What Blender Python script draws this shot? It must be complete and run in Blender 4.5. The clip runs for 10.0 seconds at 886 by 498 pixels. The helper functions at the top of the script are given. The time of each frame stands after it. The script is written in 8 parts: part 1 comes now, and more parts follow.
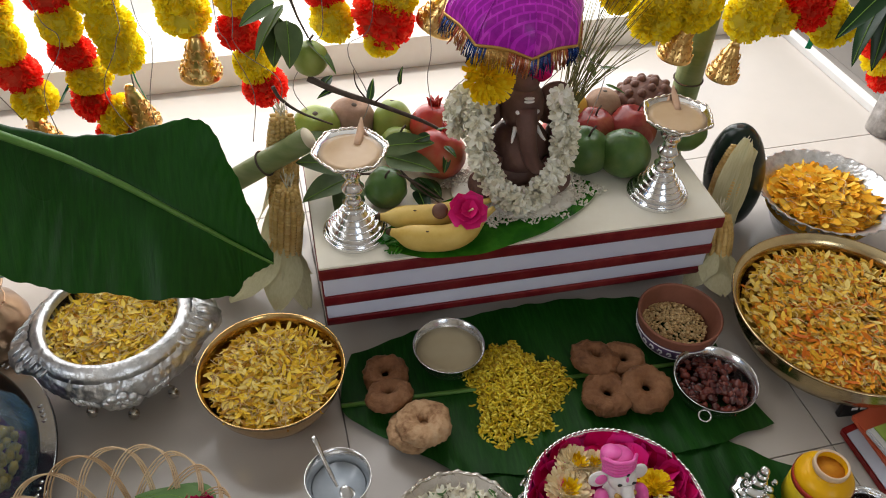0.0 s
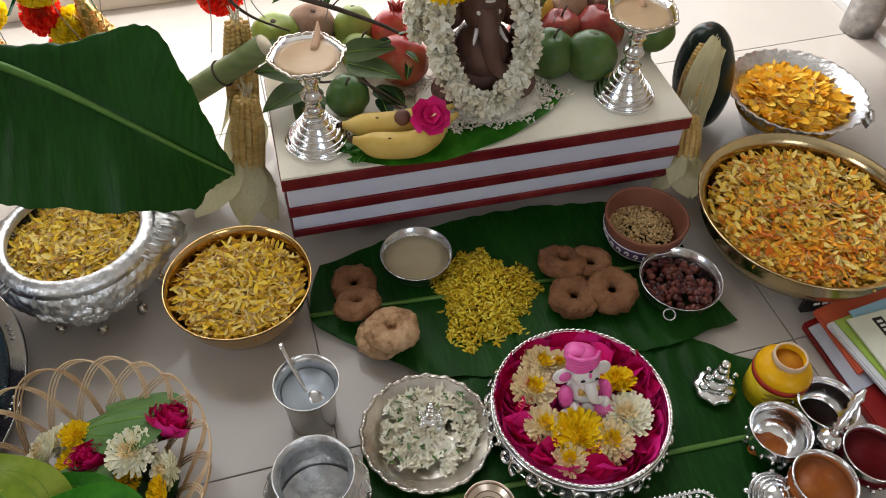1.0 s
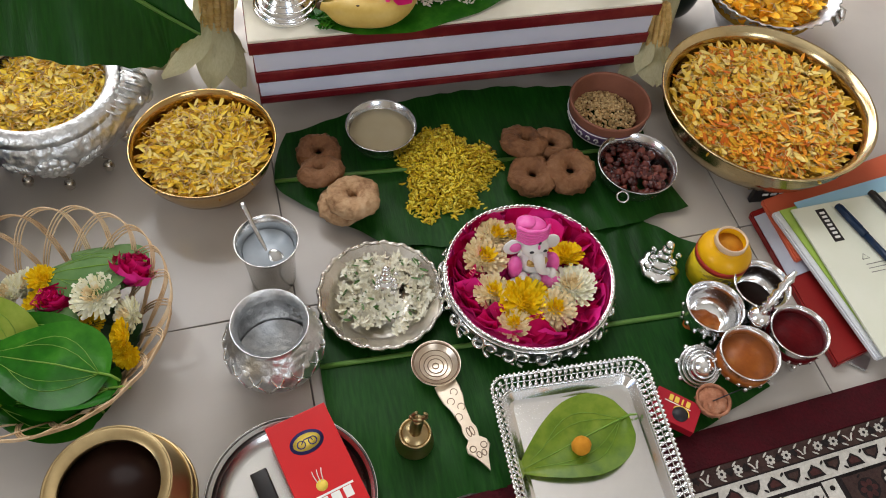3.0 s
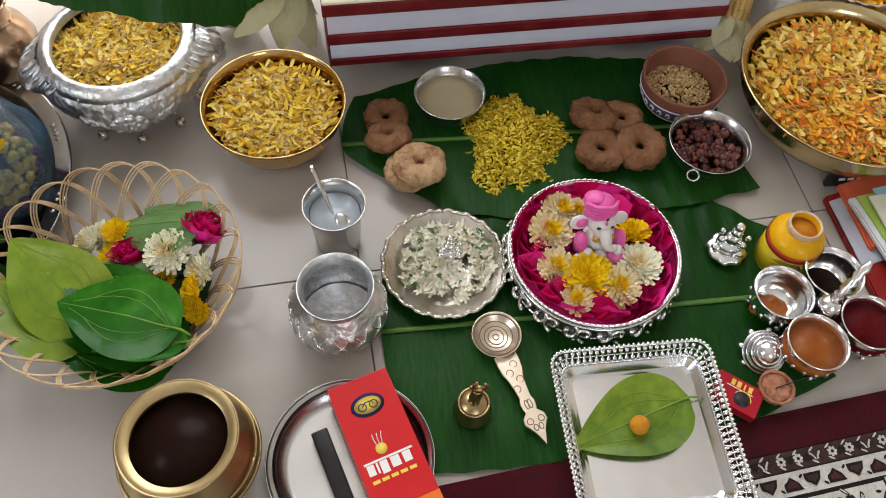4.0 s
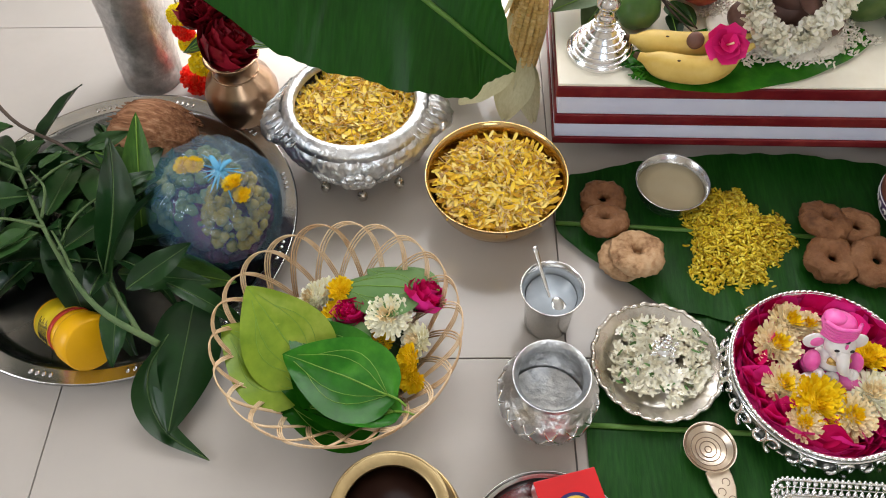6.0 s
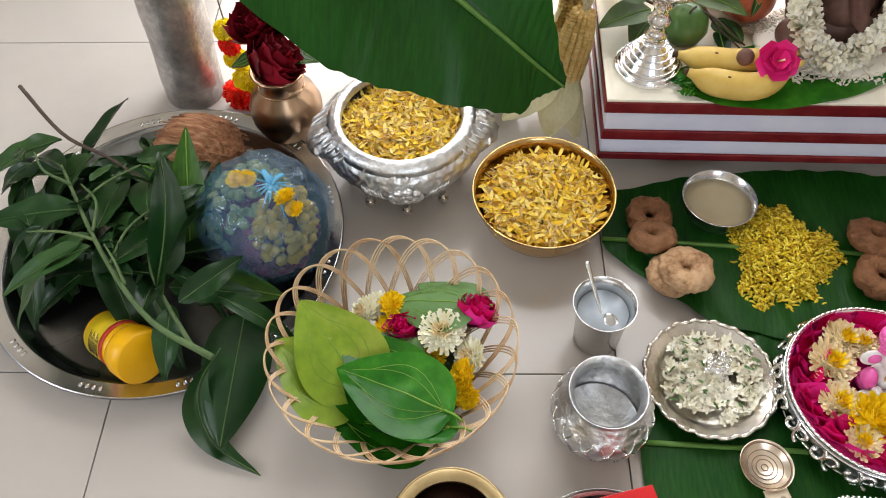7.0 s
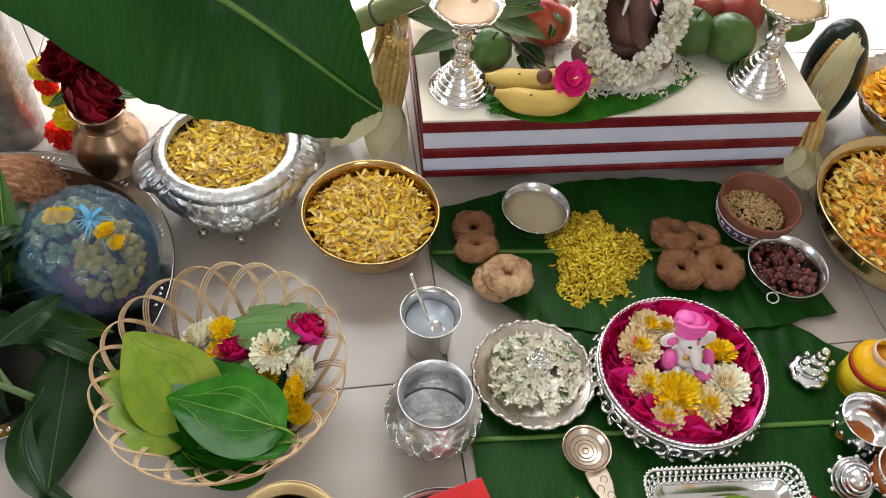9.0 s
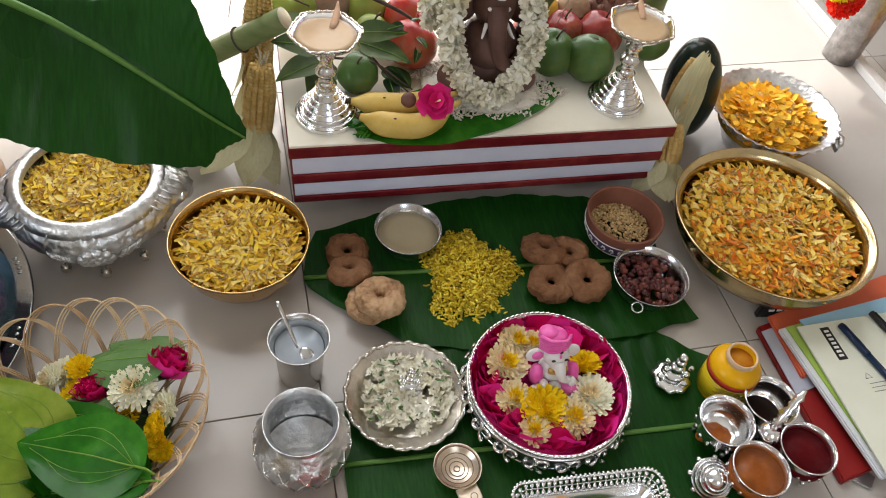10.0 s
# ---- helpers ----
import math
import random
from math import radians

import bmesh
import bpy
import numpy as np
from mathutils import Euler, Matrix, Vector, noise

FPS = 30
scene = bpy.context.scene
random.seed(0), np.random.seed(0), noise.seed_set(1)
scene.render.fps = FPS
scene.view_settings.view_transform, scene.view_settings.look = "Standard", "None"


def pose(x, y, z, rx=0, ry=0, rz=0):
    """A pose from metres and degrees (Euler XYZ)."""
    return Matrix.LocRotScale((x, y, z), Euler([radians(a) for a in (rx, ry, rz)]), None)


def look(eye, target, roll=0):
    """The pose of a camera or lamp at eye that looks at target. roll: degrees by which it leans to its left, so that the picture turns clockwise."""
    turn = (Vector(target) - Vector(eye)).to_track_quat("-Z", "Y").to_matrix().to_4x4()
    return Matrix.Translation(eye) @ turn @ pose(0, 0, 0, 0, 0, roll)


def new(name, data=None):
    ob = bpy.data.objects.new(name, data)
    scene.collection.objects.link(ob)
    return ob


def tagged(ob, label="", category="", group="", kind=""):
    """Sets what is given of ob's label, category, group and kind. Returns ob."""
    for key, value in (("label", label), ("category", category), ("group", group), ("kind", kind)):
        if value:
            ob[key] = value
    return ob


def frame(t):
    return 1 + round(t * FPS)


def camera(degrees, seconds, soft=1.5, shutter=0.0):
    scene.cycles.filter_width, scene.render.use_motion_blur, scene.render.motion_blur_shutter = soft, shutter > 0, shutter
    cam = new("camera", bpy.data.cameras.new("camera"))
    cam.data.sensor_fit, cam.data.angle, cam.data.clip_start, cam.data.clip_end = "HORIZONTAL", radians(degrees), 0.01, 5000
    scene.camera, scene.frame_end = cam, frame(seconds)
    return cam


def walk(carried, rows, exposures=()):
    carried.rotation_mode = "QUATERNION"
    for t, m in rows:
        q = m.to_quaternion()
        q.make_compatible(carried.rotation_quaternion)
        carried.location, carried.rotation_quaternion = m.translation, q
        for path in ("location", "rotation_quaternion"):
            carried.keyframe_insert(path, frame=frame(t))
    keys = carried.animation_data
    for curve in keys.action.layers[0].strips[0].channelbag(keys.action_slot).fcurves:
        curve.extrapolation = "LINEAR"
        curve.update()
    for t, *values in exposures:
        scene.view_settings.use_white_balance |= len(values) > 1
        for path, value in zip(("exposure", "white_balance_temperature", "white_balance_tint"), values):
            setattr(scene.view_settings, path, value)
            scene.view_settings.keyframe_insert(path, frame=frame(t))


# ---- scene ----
cam = camera(59.0, 10.0, soft=1.0)
PATH = [
    (0, (-0.006, 0.011, 0.848), (0.008, 1.47, -0.519), 1.9),
    (0.5, (0.011, 0.003, 0.837), (0.052, 1.406, -0.587), 1.4),
    (1, (0.022, -0.002, 0.829), (0.072, 1.32, -0.67), 1.5),
    (1.5, (0.035, -0.018, 0.826), (0.101, 1.242, -0.725), 2.6),
    (2, (0.04, -0.031, 0.83), (0.133, 1.168, -0.768), 3.9),
    (2.2, (0.049, -0.039, 0.832), (0.149, 1.162, -0.765), 4.4),
    (3.3, (0.049, -0.048, 0.829), (0.143, 1.042, -0.845), 7.5),
    (3.5, (0.044, -0.049, 0.828), (0.119, 1.031, -0.854), 7.3),
    (4, (0.026, -0.041, 0.832), (0.018, 0.997, -0.877), 4.7),
    (4.5, (0.0, -0.032, 0.835), (-0.108, 1.023, -0.86), 1.5),
    (5, (-0.034, -0.022, 0.838), (-0.205, 1.044, -0.846), 0.1),
    (5.5, (-0.064, -0.017, 0.842), (-0.279, 1.069, -0.824), 0.7),
    (6, (-0.097, -0.011, 0.846), (-0.413, 1.06, -0.813), -1.7),
    (6.2, (-0.11, -0.015, 0.842), (-0.458, 1.064, -0.805), -1.7),
    (7.5, (-0.159, -0.032, 0.85), (-0.462, 1.096, -0.773), -1.1),
    (8, (-0.144, -0.043, 0.864), (-0.376, 1.174, -0.707), 1.7),
    (8.5, (-0.109, -0.051, 0.867), (-0.235, 1.183, -0.703), 3.8),
    (9, (-0.077, -0.054, 0.861), (-0.134, 1.181, -0.711), 5.5),
    (9.5, (-0.039, -0.053, 0.867), (0.014, 1.188, -0.7), 7.3),
    (10, (-0.007, -0.043, 0.881), (0.121, 1.231, -0.655), 9.7),
]
walk(cam, [(t, look(eye, target, roll)) for t, eye, target, roll in PATH],
     [(0.0, -0.48), (0.5, -0.57), (1.0, -0.42), (2.0, -0.02), (3.5, -0.03), (4.5, 0.11), (6.0, 0.3), (7.5, 0.38), (8.0, 0.34), (9.0, 0.20), (9.5, 0.15), (10.0, -0.09)])

# ---- light ----
ANG = 14.7
CA, SA = math.cos(radians(ANG)), math.sin(radians(ANG))


def room(u, v, z=0.0):
    """A place in the room's own directions, which lie 15 degrees round."""
    return Vector((u * CA - v * SA, u * SA + v * CA, z))


world = bpy.data.worlds.new("sky")
scene.world = world
world.use_nodes = True
sky = world.node_tree.nodes.new("ShaderNodeTexSky")
sky.sky_type, sky.sun_disc = "NISHITA", False
sky.sun_elevation, sky.sun_rotation = radians(73), radians(-15)
world.node_tree.links.new(sky.outputs[0], world.node_tree.nodes["Background"].inputs[0])
world.node_tree.nodes["Background"].inputs[1].default_value = 0.15
sun = new("sun", bpy.data.lights.new("sun", "SUN"))
sun.data.energy, sun.data.angle, sun.data.color = 4.0, radians(3), (1.0, 0.96, 0.9)
sun.matrix_world = look(room(0.0, 2.834, 6.0), room(0.0, 1.0, 0.0))


def window_light(name, where, target, w, h, power, color):
    ob = new(name, bpy.data.lights.new(name, "AREA"))
    ob.data.shape, ob.data.size, ob.data.size_y = "RECTANGLE", w, h
    ob.data.energy, ob.data.color = power, color
    ob.matrix_world = look(where, target)
    return ob


window_light("daylight_back", room(0.18, 1.58, 1.20), room(0.18, 0.0, 1.1), 1.6, 2.2, 58, (1.0, 0.98, 0.95))
window_light("daylight_side", room(-2.35, -0.40, 1.5), room(0.0, -0.40, 1.4), 0.8, 1.3, 23, (0.97, 0.98, 1.0))
# added fill from behind the camera, brightens front faces and near floor
window_light("daylight_behind", room(0.5, -2.45, 1.55), room(0.5, 0.5, 1.5), 0.9, 1.1, 16, (0.93, 0.97, 1.0))


# ---- materials ----
def mat(name, cols, rough=0.5, metal=0.0, scale=40.0, bump=0.0, bump_scale=None, island=0.0, obrand=0.0, stretch=(1, 1, 1),
        coat=0.0, trans=0.0, ior=1.45, sub=0.0, rough_var=0.1, detail=5.0, alpha=1.0, kind="noise", spec=0.3, thin=0.0):
    """A noise-driven surface: cols are two or three colours mixed by the grain."""
    m = bpy.data.materials.new(name)
    m.use_nodes = True
    nt = m.node_tree
    N, L = nt.nodes, nt.links
    b = N["Principled BSDF"]
    tc, mp = N.new("ShaderNodeTexCoord"), N.new("ShaderNodeMapping")
    mp.inputs["Scale"].default_value = stretch
    L.new(tc.outputs["Object"], mp.inputs["Vector"])
    if kind == "wave":
        n1 = N.new("ShaderNodeTexWave")
        n1.inputs["Scale"].default_value, n1.inputs["Distortion"].default_value = scale, 2.0
        n1.inputs["Detail"].default_value = 3.0
    elif kind == "voronoi":
        n1 = N.new("ShaderNodeTexVoronoi")
        n1.inputs["Scale"].default_value = scale
    else:
        n1 = N.new("ShaderNodeTexNoise")
        n1.inputs["Scale"].default_value, n1.inputs["Detail"].default_value = scale, detail
        n1.inputs["Roughness"].default_value = 0.6
    L.new(mp.outputs[0], n1.inputs["Vector"])
    fac = n1.outputs["Distance"] if kind == "voronoi" else n1.outputs[0]
    n2 = N.new("ShaderNodeTexNoise")
    n2.inputs["Scale"].default_value, n2.inputs["Detail"].default_value = scale * 0.17, 2.0
    L.new(tc.outputs["Object"], n2.inputs["Vector"])
    mx = N.new("ShaderNodeMath")
    mx.operation = "MULTIPLY_ADD"
    mx.inputs[1].default_value = 0.55
    add = N.new("ShaderNodeMath")
    add.operation = "MULTIPLY"
    add.inputs[1].default_value = 0.45
    L.new(n2.outputs[0], add.inputs[0])
    L.new(fac, mx.inputs[0])
    L.new(add.outputs[0], mx.inputs[2])
    src = mx.outputs[0]
    for amount, node in ((island, "ShaderNodeNewGeometry"), (obrand, "ShaderNodeObjectInfo")):
        if amount:
            g = N.new(node)
            o = g.outputs["Random Per Island" if island and node.endswith("Geometry") else "Random"]
            c = N.new("ShaderNodeMath")
            c.operation = "SUBTRACT"
            c.inputs[1].default_value = 0.5
            L.new(o, c.inputs[0])
            d = N.new("ShaderNodeMath")
            d.operation = "MULTIPLY_ADD"
            d.inputs[1].default_value = amount
            L.new(c.outputs[0], d.inputs[0])
            L.new(src, d.inputs[2])
            src = d.outputs[0]
    ramp = N.new("ShaderNodeValToRGB")
    e = ramp.color_ramp.elements
    lo, hi = (0.33, 0.67) if not (island or obrand) else (0.15, 0.85)
    e[0].position, e[1].position = lo, hi
    e[0].color, e[1].color = (*cols[0], 1), (*cols[-1], 1)
    for k, c in enumerate(cols[1:-1]):
        x = e.new(lo + (hi - lo) * (k + 1) / (len(cols) - 1))
        x.color = (*c, 1)
    L.new(src, ramp.inputs[0])
    L.new(ramp.outputs[0], b.inputs["Base Color"])
    r = N.new("ShaderNodeMapRange")
    r.inputs["To Min"].default_value, r.inputs["To Max"].default_value = max(0.02, rough - rough_var), min(1, rough + rough_var)
    L.new(n2.outputs[0], r.inputs["Value"])
    L.new(r.outputs[0], b.inputs["Roughness"])
    b.inputs["Metallic"].default_value, b.inputs["IOR"].default_value = metal, ior
    b.inputs["Coat Weight"].default_value, b.inputs["Transmission Weight"].default_value = coat, trans
    b.inputs["Specular IOR Level"].default_value = spec
    if sub:
        b.inputs["Subsurface Weight"].default_value = sub
        b.inputs["Subsurface Radius"].default_value = (0.01, 0.006, 0.004)
        b.inputs["Subsurface Scale"].default_value = 0.3
    b.inputs["Alpha"].default_value = alpha
    if thin:
        tl, ms = N.new("ShaderNodeBsdfTranslucent"), N.new("ShaderNodeMixShader")
        ms.inputs[0].default_value = thin
        L.new(ramp.outputs[0], tl.inputs["Color"])
        L.new(b.outputs[0], ms.inputs[1])
        L.new(tl.outputs[0], ms.inputs[2])
        L.new(ms.outputs[0], N["Material Output"].inputs["Surface"])
    if bump:
        bn = N.new("ShaderNodeBump")
        bn.inputs["Strength"].default_value, bn.inputs["Distance"].default_value = bump, 0.002
        if bump_scale:
            n3 = N.new("ShaderNodeTexNoise")
            n3.inputs["Scale"].default_value, n3.inputs["Detail"].default_value = bump_scale, 4.0
            L.new(mp.outputs[0], n3.inputs["Vector"])
            L.new(n3.outputs[0], bn.inputs["Height"])
        else:
            L.new(fac, bn.inputs["Height"])
        L.new(bn.outputs[0], b.inputs["Normal"])
    return m


M_TILE = mat("floor_tile", ((0.42, 0.385, 0.35), (0.485, 0.45, 0.415), (0.445, 0.415, 0.385)), 0.12, scale=9, obrand=0.12, rough_var=0.05, bump=0.02, bump_scale=25)
M_GROUT = mat("grout", ((0.16, 0.15, 0.14), (0.24, 0.22, 0.21)), 0.9, scale=60)
M_WALL = mat("wall_paint", ((0.60, 0.54, 0.46), (0.66, 0.60, 0.52)), 0.75, scale=14, bump=0.05, bump_scale=120)
M_CEIL = mat("ceiling_paint", ((0.58, 0.57, 0.55), (0.64, 0.63, 0.61)), 0.85, scale=10)
M_ALU = mat("window_frame_paint", ((0.75, 0.74, 0.72), (0.82, 0.81, 0.8)), 0.4, scale=30)
M_CREAM = mat("cream_paint", ((0.74, 0.68, 0.54), (0.82, 0.78, 0.66), (0.85, 0.82, 0.72)), 0.38, scale=11, bump=0.06, bump_scale=70)
M_WHITE = mat("white_paint", ((0.58, 0.61, 0.76), (0.68, 0.71, 0.84)), 0.35, scale=14, bump=0.05, bump_scale=60)
M_RED = mat("maroon_paint", ((0.09, 0.004, 0.008), (0.14, 0.008, 0.013), (0.22, 0.03, 0.028)), 0.4, scale=26, bump=0.12, bump_scale=110)
M_BLEAF = mat("banana_leaf", ((0.005, 0.040, 0.003), (0.009, 0.062, 0.005), (0.015, 0.086, 0.007)), 0.33, scale=30, stretch=(9, 1, 1), bump=0.2, spec=0.26, thin=0.12)
M_BLEAF2 = mat("banana_leaf_fresh", ((0.0035, 0.029, 0.003), (0.007, 0.050, 0.005), (0.015, 0.078, 0.009)), 0.42, scale=34, stretch=(8, 1, 1), bump=0.25, spec=0.15)
M_RIB = mat("leaf_midrib", ((0.07, 0.17, 0.03), (0.12, 0.24, 0.05)), 0.4, scale=50)
M_SILVER = mat("silver", ((0.82, 0.83, 0.84), (0.95, 0.95, 0.96)), 0.18, 1.0, scale=35, bump=0.04, bump_scale=90)
M_SILVER_REL = mat("embossed_silver", ((0.42, 0.43, 0.44), (0.72, 0.73, 0.74), (0.93, 0.94, 0.95)), 0.38, 1.0, scale=60, bump=1.0, bump_scale=105)
M_STEEL = mat("steel", ((0.55, 0.55, 0.55), (0.72, 0.72, 0.71)), 0.22, 1.0, scale=20, bump=0.02, bump_scale=200)
M_BRASS = mat("polished_brass", ((0.52, 0.33, 0.12), (0.80, 0.56, 0.26)), 0.17, 1.0, scale=22, bump=0.03, bump_scale=60)
M_BRASS_PALE = mat("pale_brass", ((0.50, 0.38, 0.19), (0.78, 0.64, 0.38)), 0.2, 1.0, scale=22, bump=0.05, bump_scale=60)
M_BRASS_DULL = mat("dull_brass", ((0.32, 0.23, 0.11), (0.58, 0.45, 0.24)), 0.34, 1.0, scale=22, bump=0.08, bump_scale=80)
M_COPPER = mat("copper", ((0.32, 0.19, 0.11), (0.58, 0.40, 0.26)), 0.3, 1.0, scale=18, bump=0.05, bump_scale=60)


# ---- builders ----
def part(name, bm, material, parent=None, label="", smooth=True, at=None):
    if isinstance(bm, bpy.types.Mesh):
        me = bm
    else:
        me = bpy.data.meshes.new(name)
        bm.normal_update()
        bm.to_mesh(me)
        bm.free()
    if smooth:
        me.polygons.foreach_set("use_smooth", [True] * len(me.polygons))
    if not me.materials:
        me.materials.append(material)
    ob = new(name, me)
    if parent:
        ob.parent = parent
    if at is not None:
        ob.matrix_basis = at
    return tagged(ob, label)


def thing(name, label, category, at=None, group="", kind=""):
    ob = new(name)
    ob.empty_display_size = 0.02
    if at is not None:
        ob.matrix_basis = at if isinstance(at, Matrix) else pose(*at)
    return tagged(ob, label, category, group, kind)


def solo(name, bm, material, label, category, at=None, group="", kind="", smooth=True):
    ob = part(name, bm, material, None, "", smooth)
    if at is not None:
        ob.matrix_basis = at if isinstance(at, Matrix) else pose(*at)
    return tagged(ob, label, category, group, kind)


def lathe(prof, n=56, wob=None, cap=False):
    """A turned form from (radius, height) pairs; wob(angle, k) scales the radius."""
    bm = bmesh.new()
    rings = []
    for k, (r, z) in enumerate(prof):
        if r < 1e-6:
            rings.append([bm.verts.new((0, 0, z))])
            continue
        ring = []
        for i in range(n):
            a = 2 * math.pi * i / n
            q = r * (wob(a, k) if wob else 1)
            ring.append(bm.verts.new((q * math.cos(a), q * math.sin(a), z)))
        rings.append(ring)
    for a, b in zip(rings, rings[1:]):
        for i in range(n):
            j = (i + 1) % n
            if len(a) == 1:
                bm.faces.new((a[0], b[i], b[j])) if len(b) > 1 else None
            elif len(b) == 1:
                bm.faces.new((a[i], a[j], b[0]))
            else:
                bm.faces.new((a[i], a[j], b[j], b[i]))
    if cap:
        bm.faces.new(rings[0])
    bmesh.ops.recalc_face_normals(bm, faces=bm.faces)
    return bm


def box(sx, sy, sz, bevel=0.0, at=(0, 0, 0)):
    bm = bmesh.new()
    bmesh.ops.create_cube(bm, size=1.0)
    bmesh.ops.scale(bm, vec=(sx, sy, sz), verts=bm.verts)
    if bevel:
        bmesh.ops.bevel(bm, geom=bm.edges[:], offset=bevel, segments=2, affect="EDGES", profile=0.7)
    bmesh.ops.translate(bm, vec=at, verts=bm.verts)
    return bm


def tube(points, radius, n=8, bm=None, flat=1.0):
    """A round (or flattened) rod along the points; radius may be a list."""
    bm = bm or bmesh.new()
    P = [Vector(p) for p in points]
    R = radius if isinstance(radius, (list, tuple)) else [radius] * len(P)
    R = [float(r) for r in R]
    side, rings = None, []
    for i, p in enumerate(P):
        d = (P[min(i + 1, len(P) - 1)] - P[max(i - 1, 0)]).normalized()
        if side is None:
            side = d.cross(Vector((0.13, 0.21, 1))).normalized()
        side = (side - d * side.dot(d)).normalized()
        up = d.cross(side)
        rings.append([bm.verts.new(p + R[i] * (math.cos(2 * math.pi * k / n) * side + flat * math.sin(2 * math.pi * k / n) * up)) for k in range(n)])
    for a, b in zip(rings, rings[1:]):
        for k in range(n):
            bm.faces.new((a[k], a[(k + 1) % n], b[(k + 1) % n], b[k]))
    bm.faces.new(rings[0][::-1])
    bm.faces.new(rings[-1])
    return bm


def curve(points, n=24):
    """Catmull-Rom through the points."""
    P = [Vector(p) for p in points]
    P = [2 * P[0] - P[1]] + P + [2 * P[-1] - P[-2]]
    out, segs = [], len(P) - 3
    for i in range(n + 1):
        x = min(i / n * segs, segs - 1e-6)
        k, t = int(x), x - int(x)
        a, b, c, d = P[k:k + 4]
        out.append(0.5 * (2 * b + (c - a) * t + (2 * a - 5 * b + 4 * c - d) * t * t + (3 * b - a - 3 * c + d) * t ** 3))
    return out


def grid_mesh(f, nu, nv, thick=0.0):
    """A sheet f(u, v) with u, v in 0..1; thick gives it a lower face too."""
    bm = bmesh.new()
    V = [[bm.verts.new(f(i / nu, j / nv)) for j in range(nv + 1)] for i in range(nu + 1)]
    for i in range(nu):
        for j in range(nv):
            bm.faces.new((V[i][j], V[i + 1][j], V[i + 1][j + 1], V[i][j + 1]))
    if thick:
        bmesh.ops.solidify(bm, geom=bm.faces[:], thickness=thick)
        bmesh.ops.recalc_face_normals(bm, faces=bm.faces)
    return bm


def scatter(name, tv, tf, mats):
    """One mesh of many copies of a small template (verts tv, faces tf)."""
    tv = np.array(tv, dtype=float)
    T = np.array([[list(r) for r in m] for m in mats])
    v = np.einsum("nij,kj->nki", T[:, :3, :3], tv) + T[:, None, :3, 3]
    k = len(tv)
    faces = [tuple(i + n * k for i in f) for n in range(len(mats)) for f in tf]
    me = bpy.data.meshes.new(name)
    me.from_pydata(v.reshape(-1, 3).tolist(), [], faces)
    me.update()
    return me


def petal_shape(length, width, curl=0.3, tip=0.3, base=0.35, nu=4, fold=0.15):
    tv, tf = [], []
    for i in range(nu + 1):
        s = i / nu
        w = width * 0.5 * (base + (1 - base) * math.sin(math.pi * min(1, s * 0.85 + 0.08))) if s < 0.99 else width * 0.5 * tip
        for j in (-1, 0, 1):
            tv.append((s * length, j * w, length * curl * s * s + abs(j) * fold * w))
    for i in range(nu):
        for j in range(2):
            a = i * 3 + j
            tf.append((a, a + 3, a + 4, a + 1))
    return tv, tf


def rnd(a, b):
    return random.uniform(a, b)


def turned(loc, yaw=0.0, pitch=0.0, roll=0.0, s=1.0):
    return Matrix.LocRotScale(loc, Euler((roll, pitch, yaw), "XYZ"), (s, s, s))


def blob(r, sq=(1, 1, 1), dent=0.0, lump=0.05, sub=4, seed=0.0, freq=2.0):
    """A fruit-like lump; dent pushes in the poles."""
    bm = bmesh.new()
    bmesh.ops.create_uvsphere(bm, u_segments=8 * sub, v_segments=5 * sub, radius=1.0)
    for v in bm.verts:
        p = v.co.copy()
        q = 1 + lump * noise.noise(p * freq + Vector((seed, seed * 1.7, 0)))
        rr = math.hypot(p.x, p.y)
        z = p.z * (1 - dent * math.exp(-(rr / 0.28) ** 2))
        v.co = Vector((p.x * sq[0], p.y * sq[1], z * sq[2])) * r * q
    return bm


# ---- the room ----
RX0, RX1, RY0, RY1, RH = -2.5, 2.5, -2.6, 1.47, 2.75
ROOM = pose(0, 0, 0, 0, 0, ANG)
floor = solo("floor", box(6.4, 9.0, 0.1, 0, (0, 1.0, -0.0535)), M_GROUT, "glossy pale beige floor tiles with thin dark joints", "floor", ROOM, kind="structure", smooth=False)


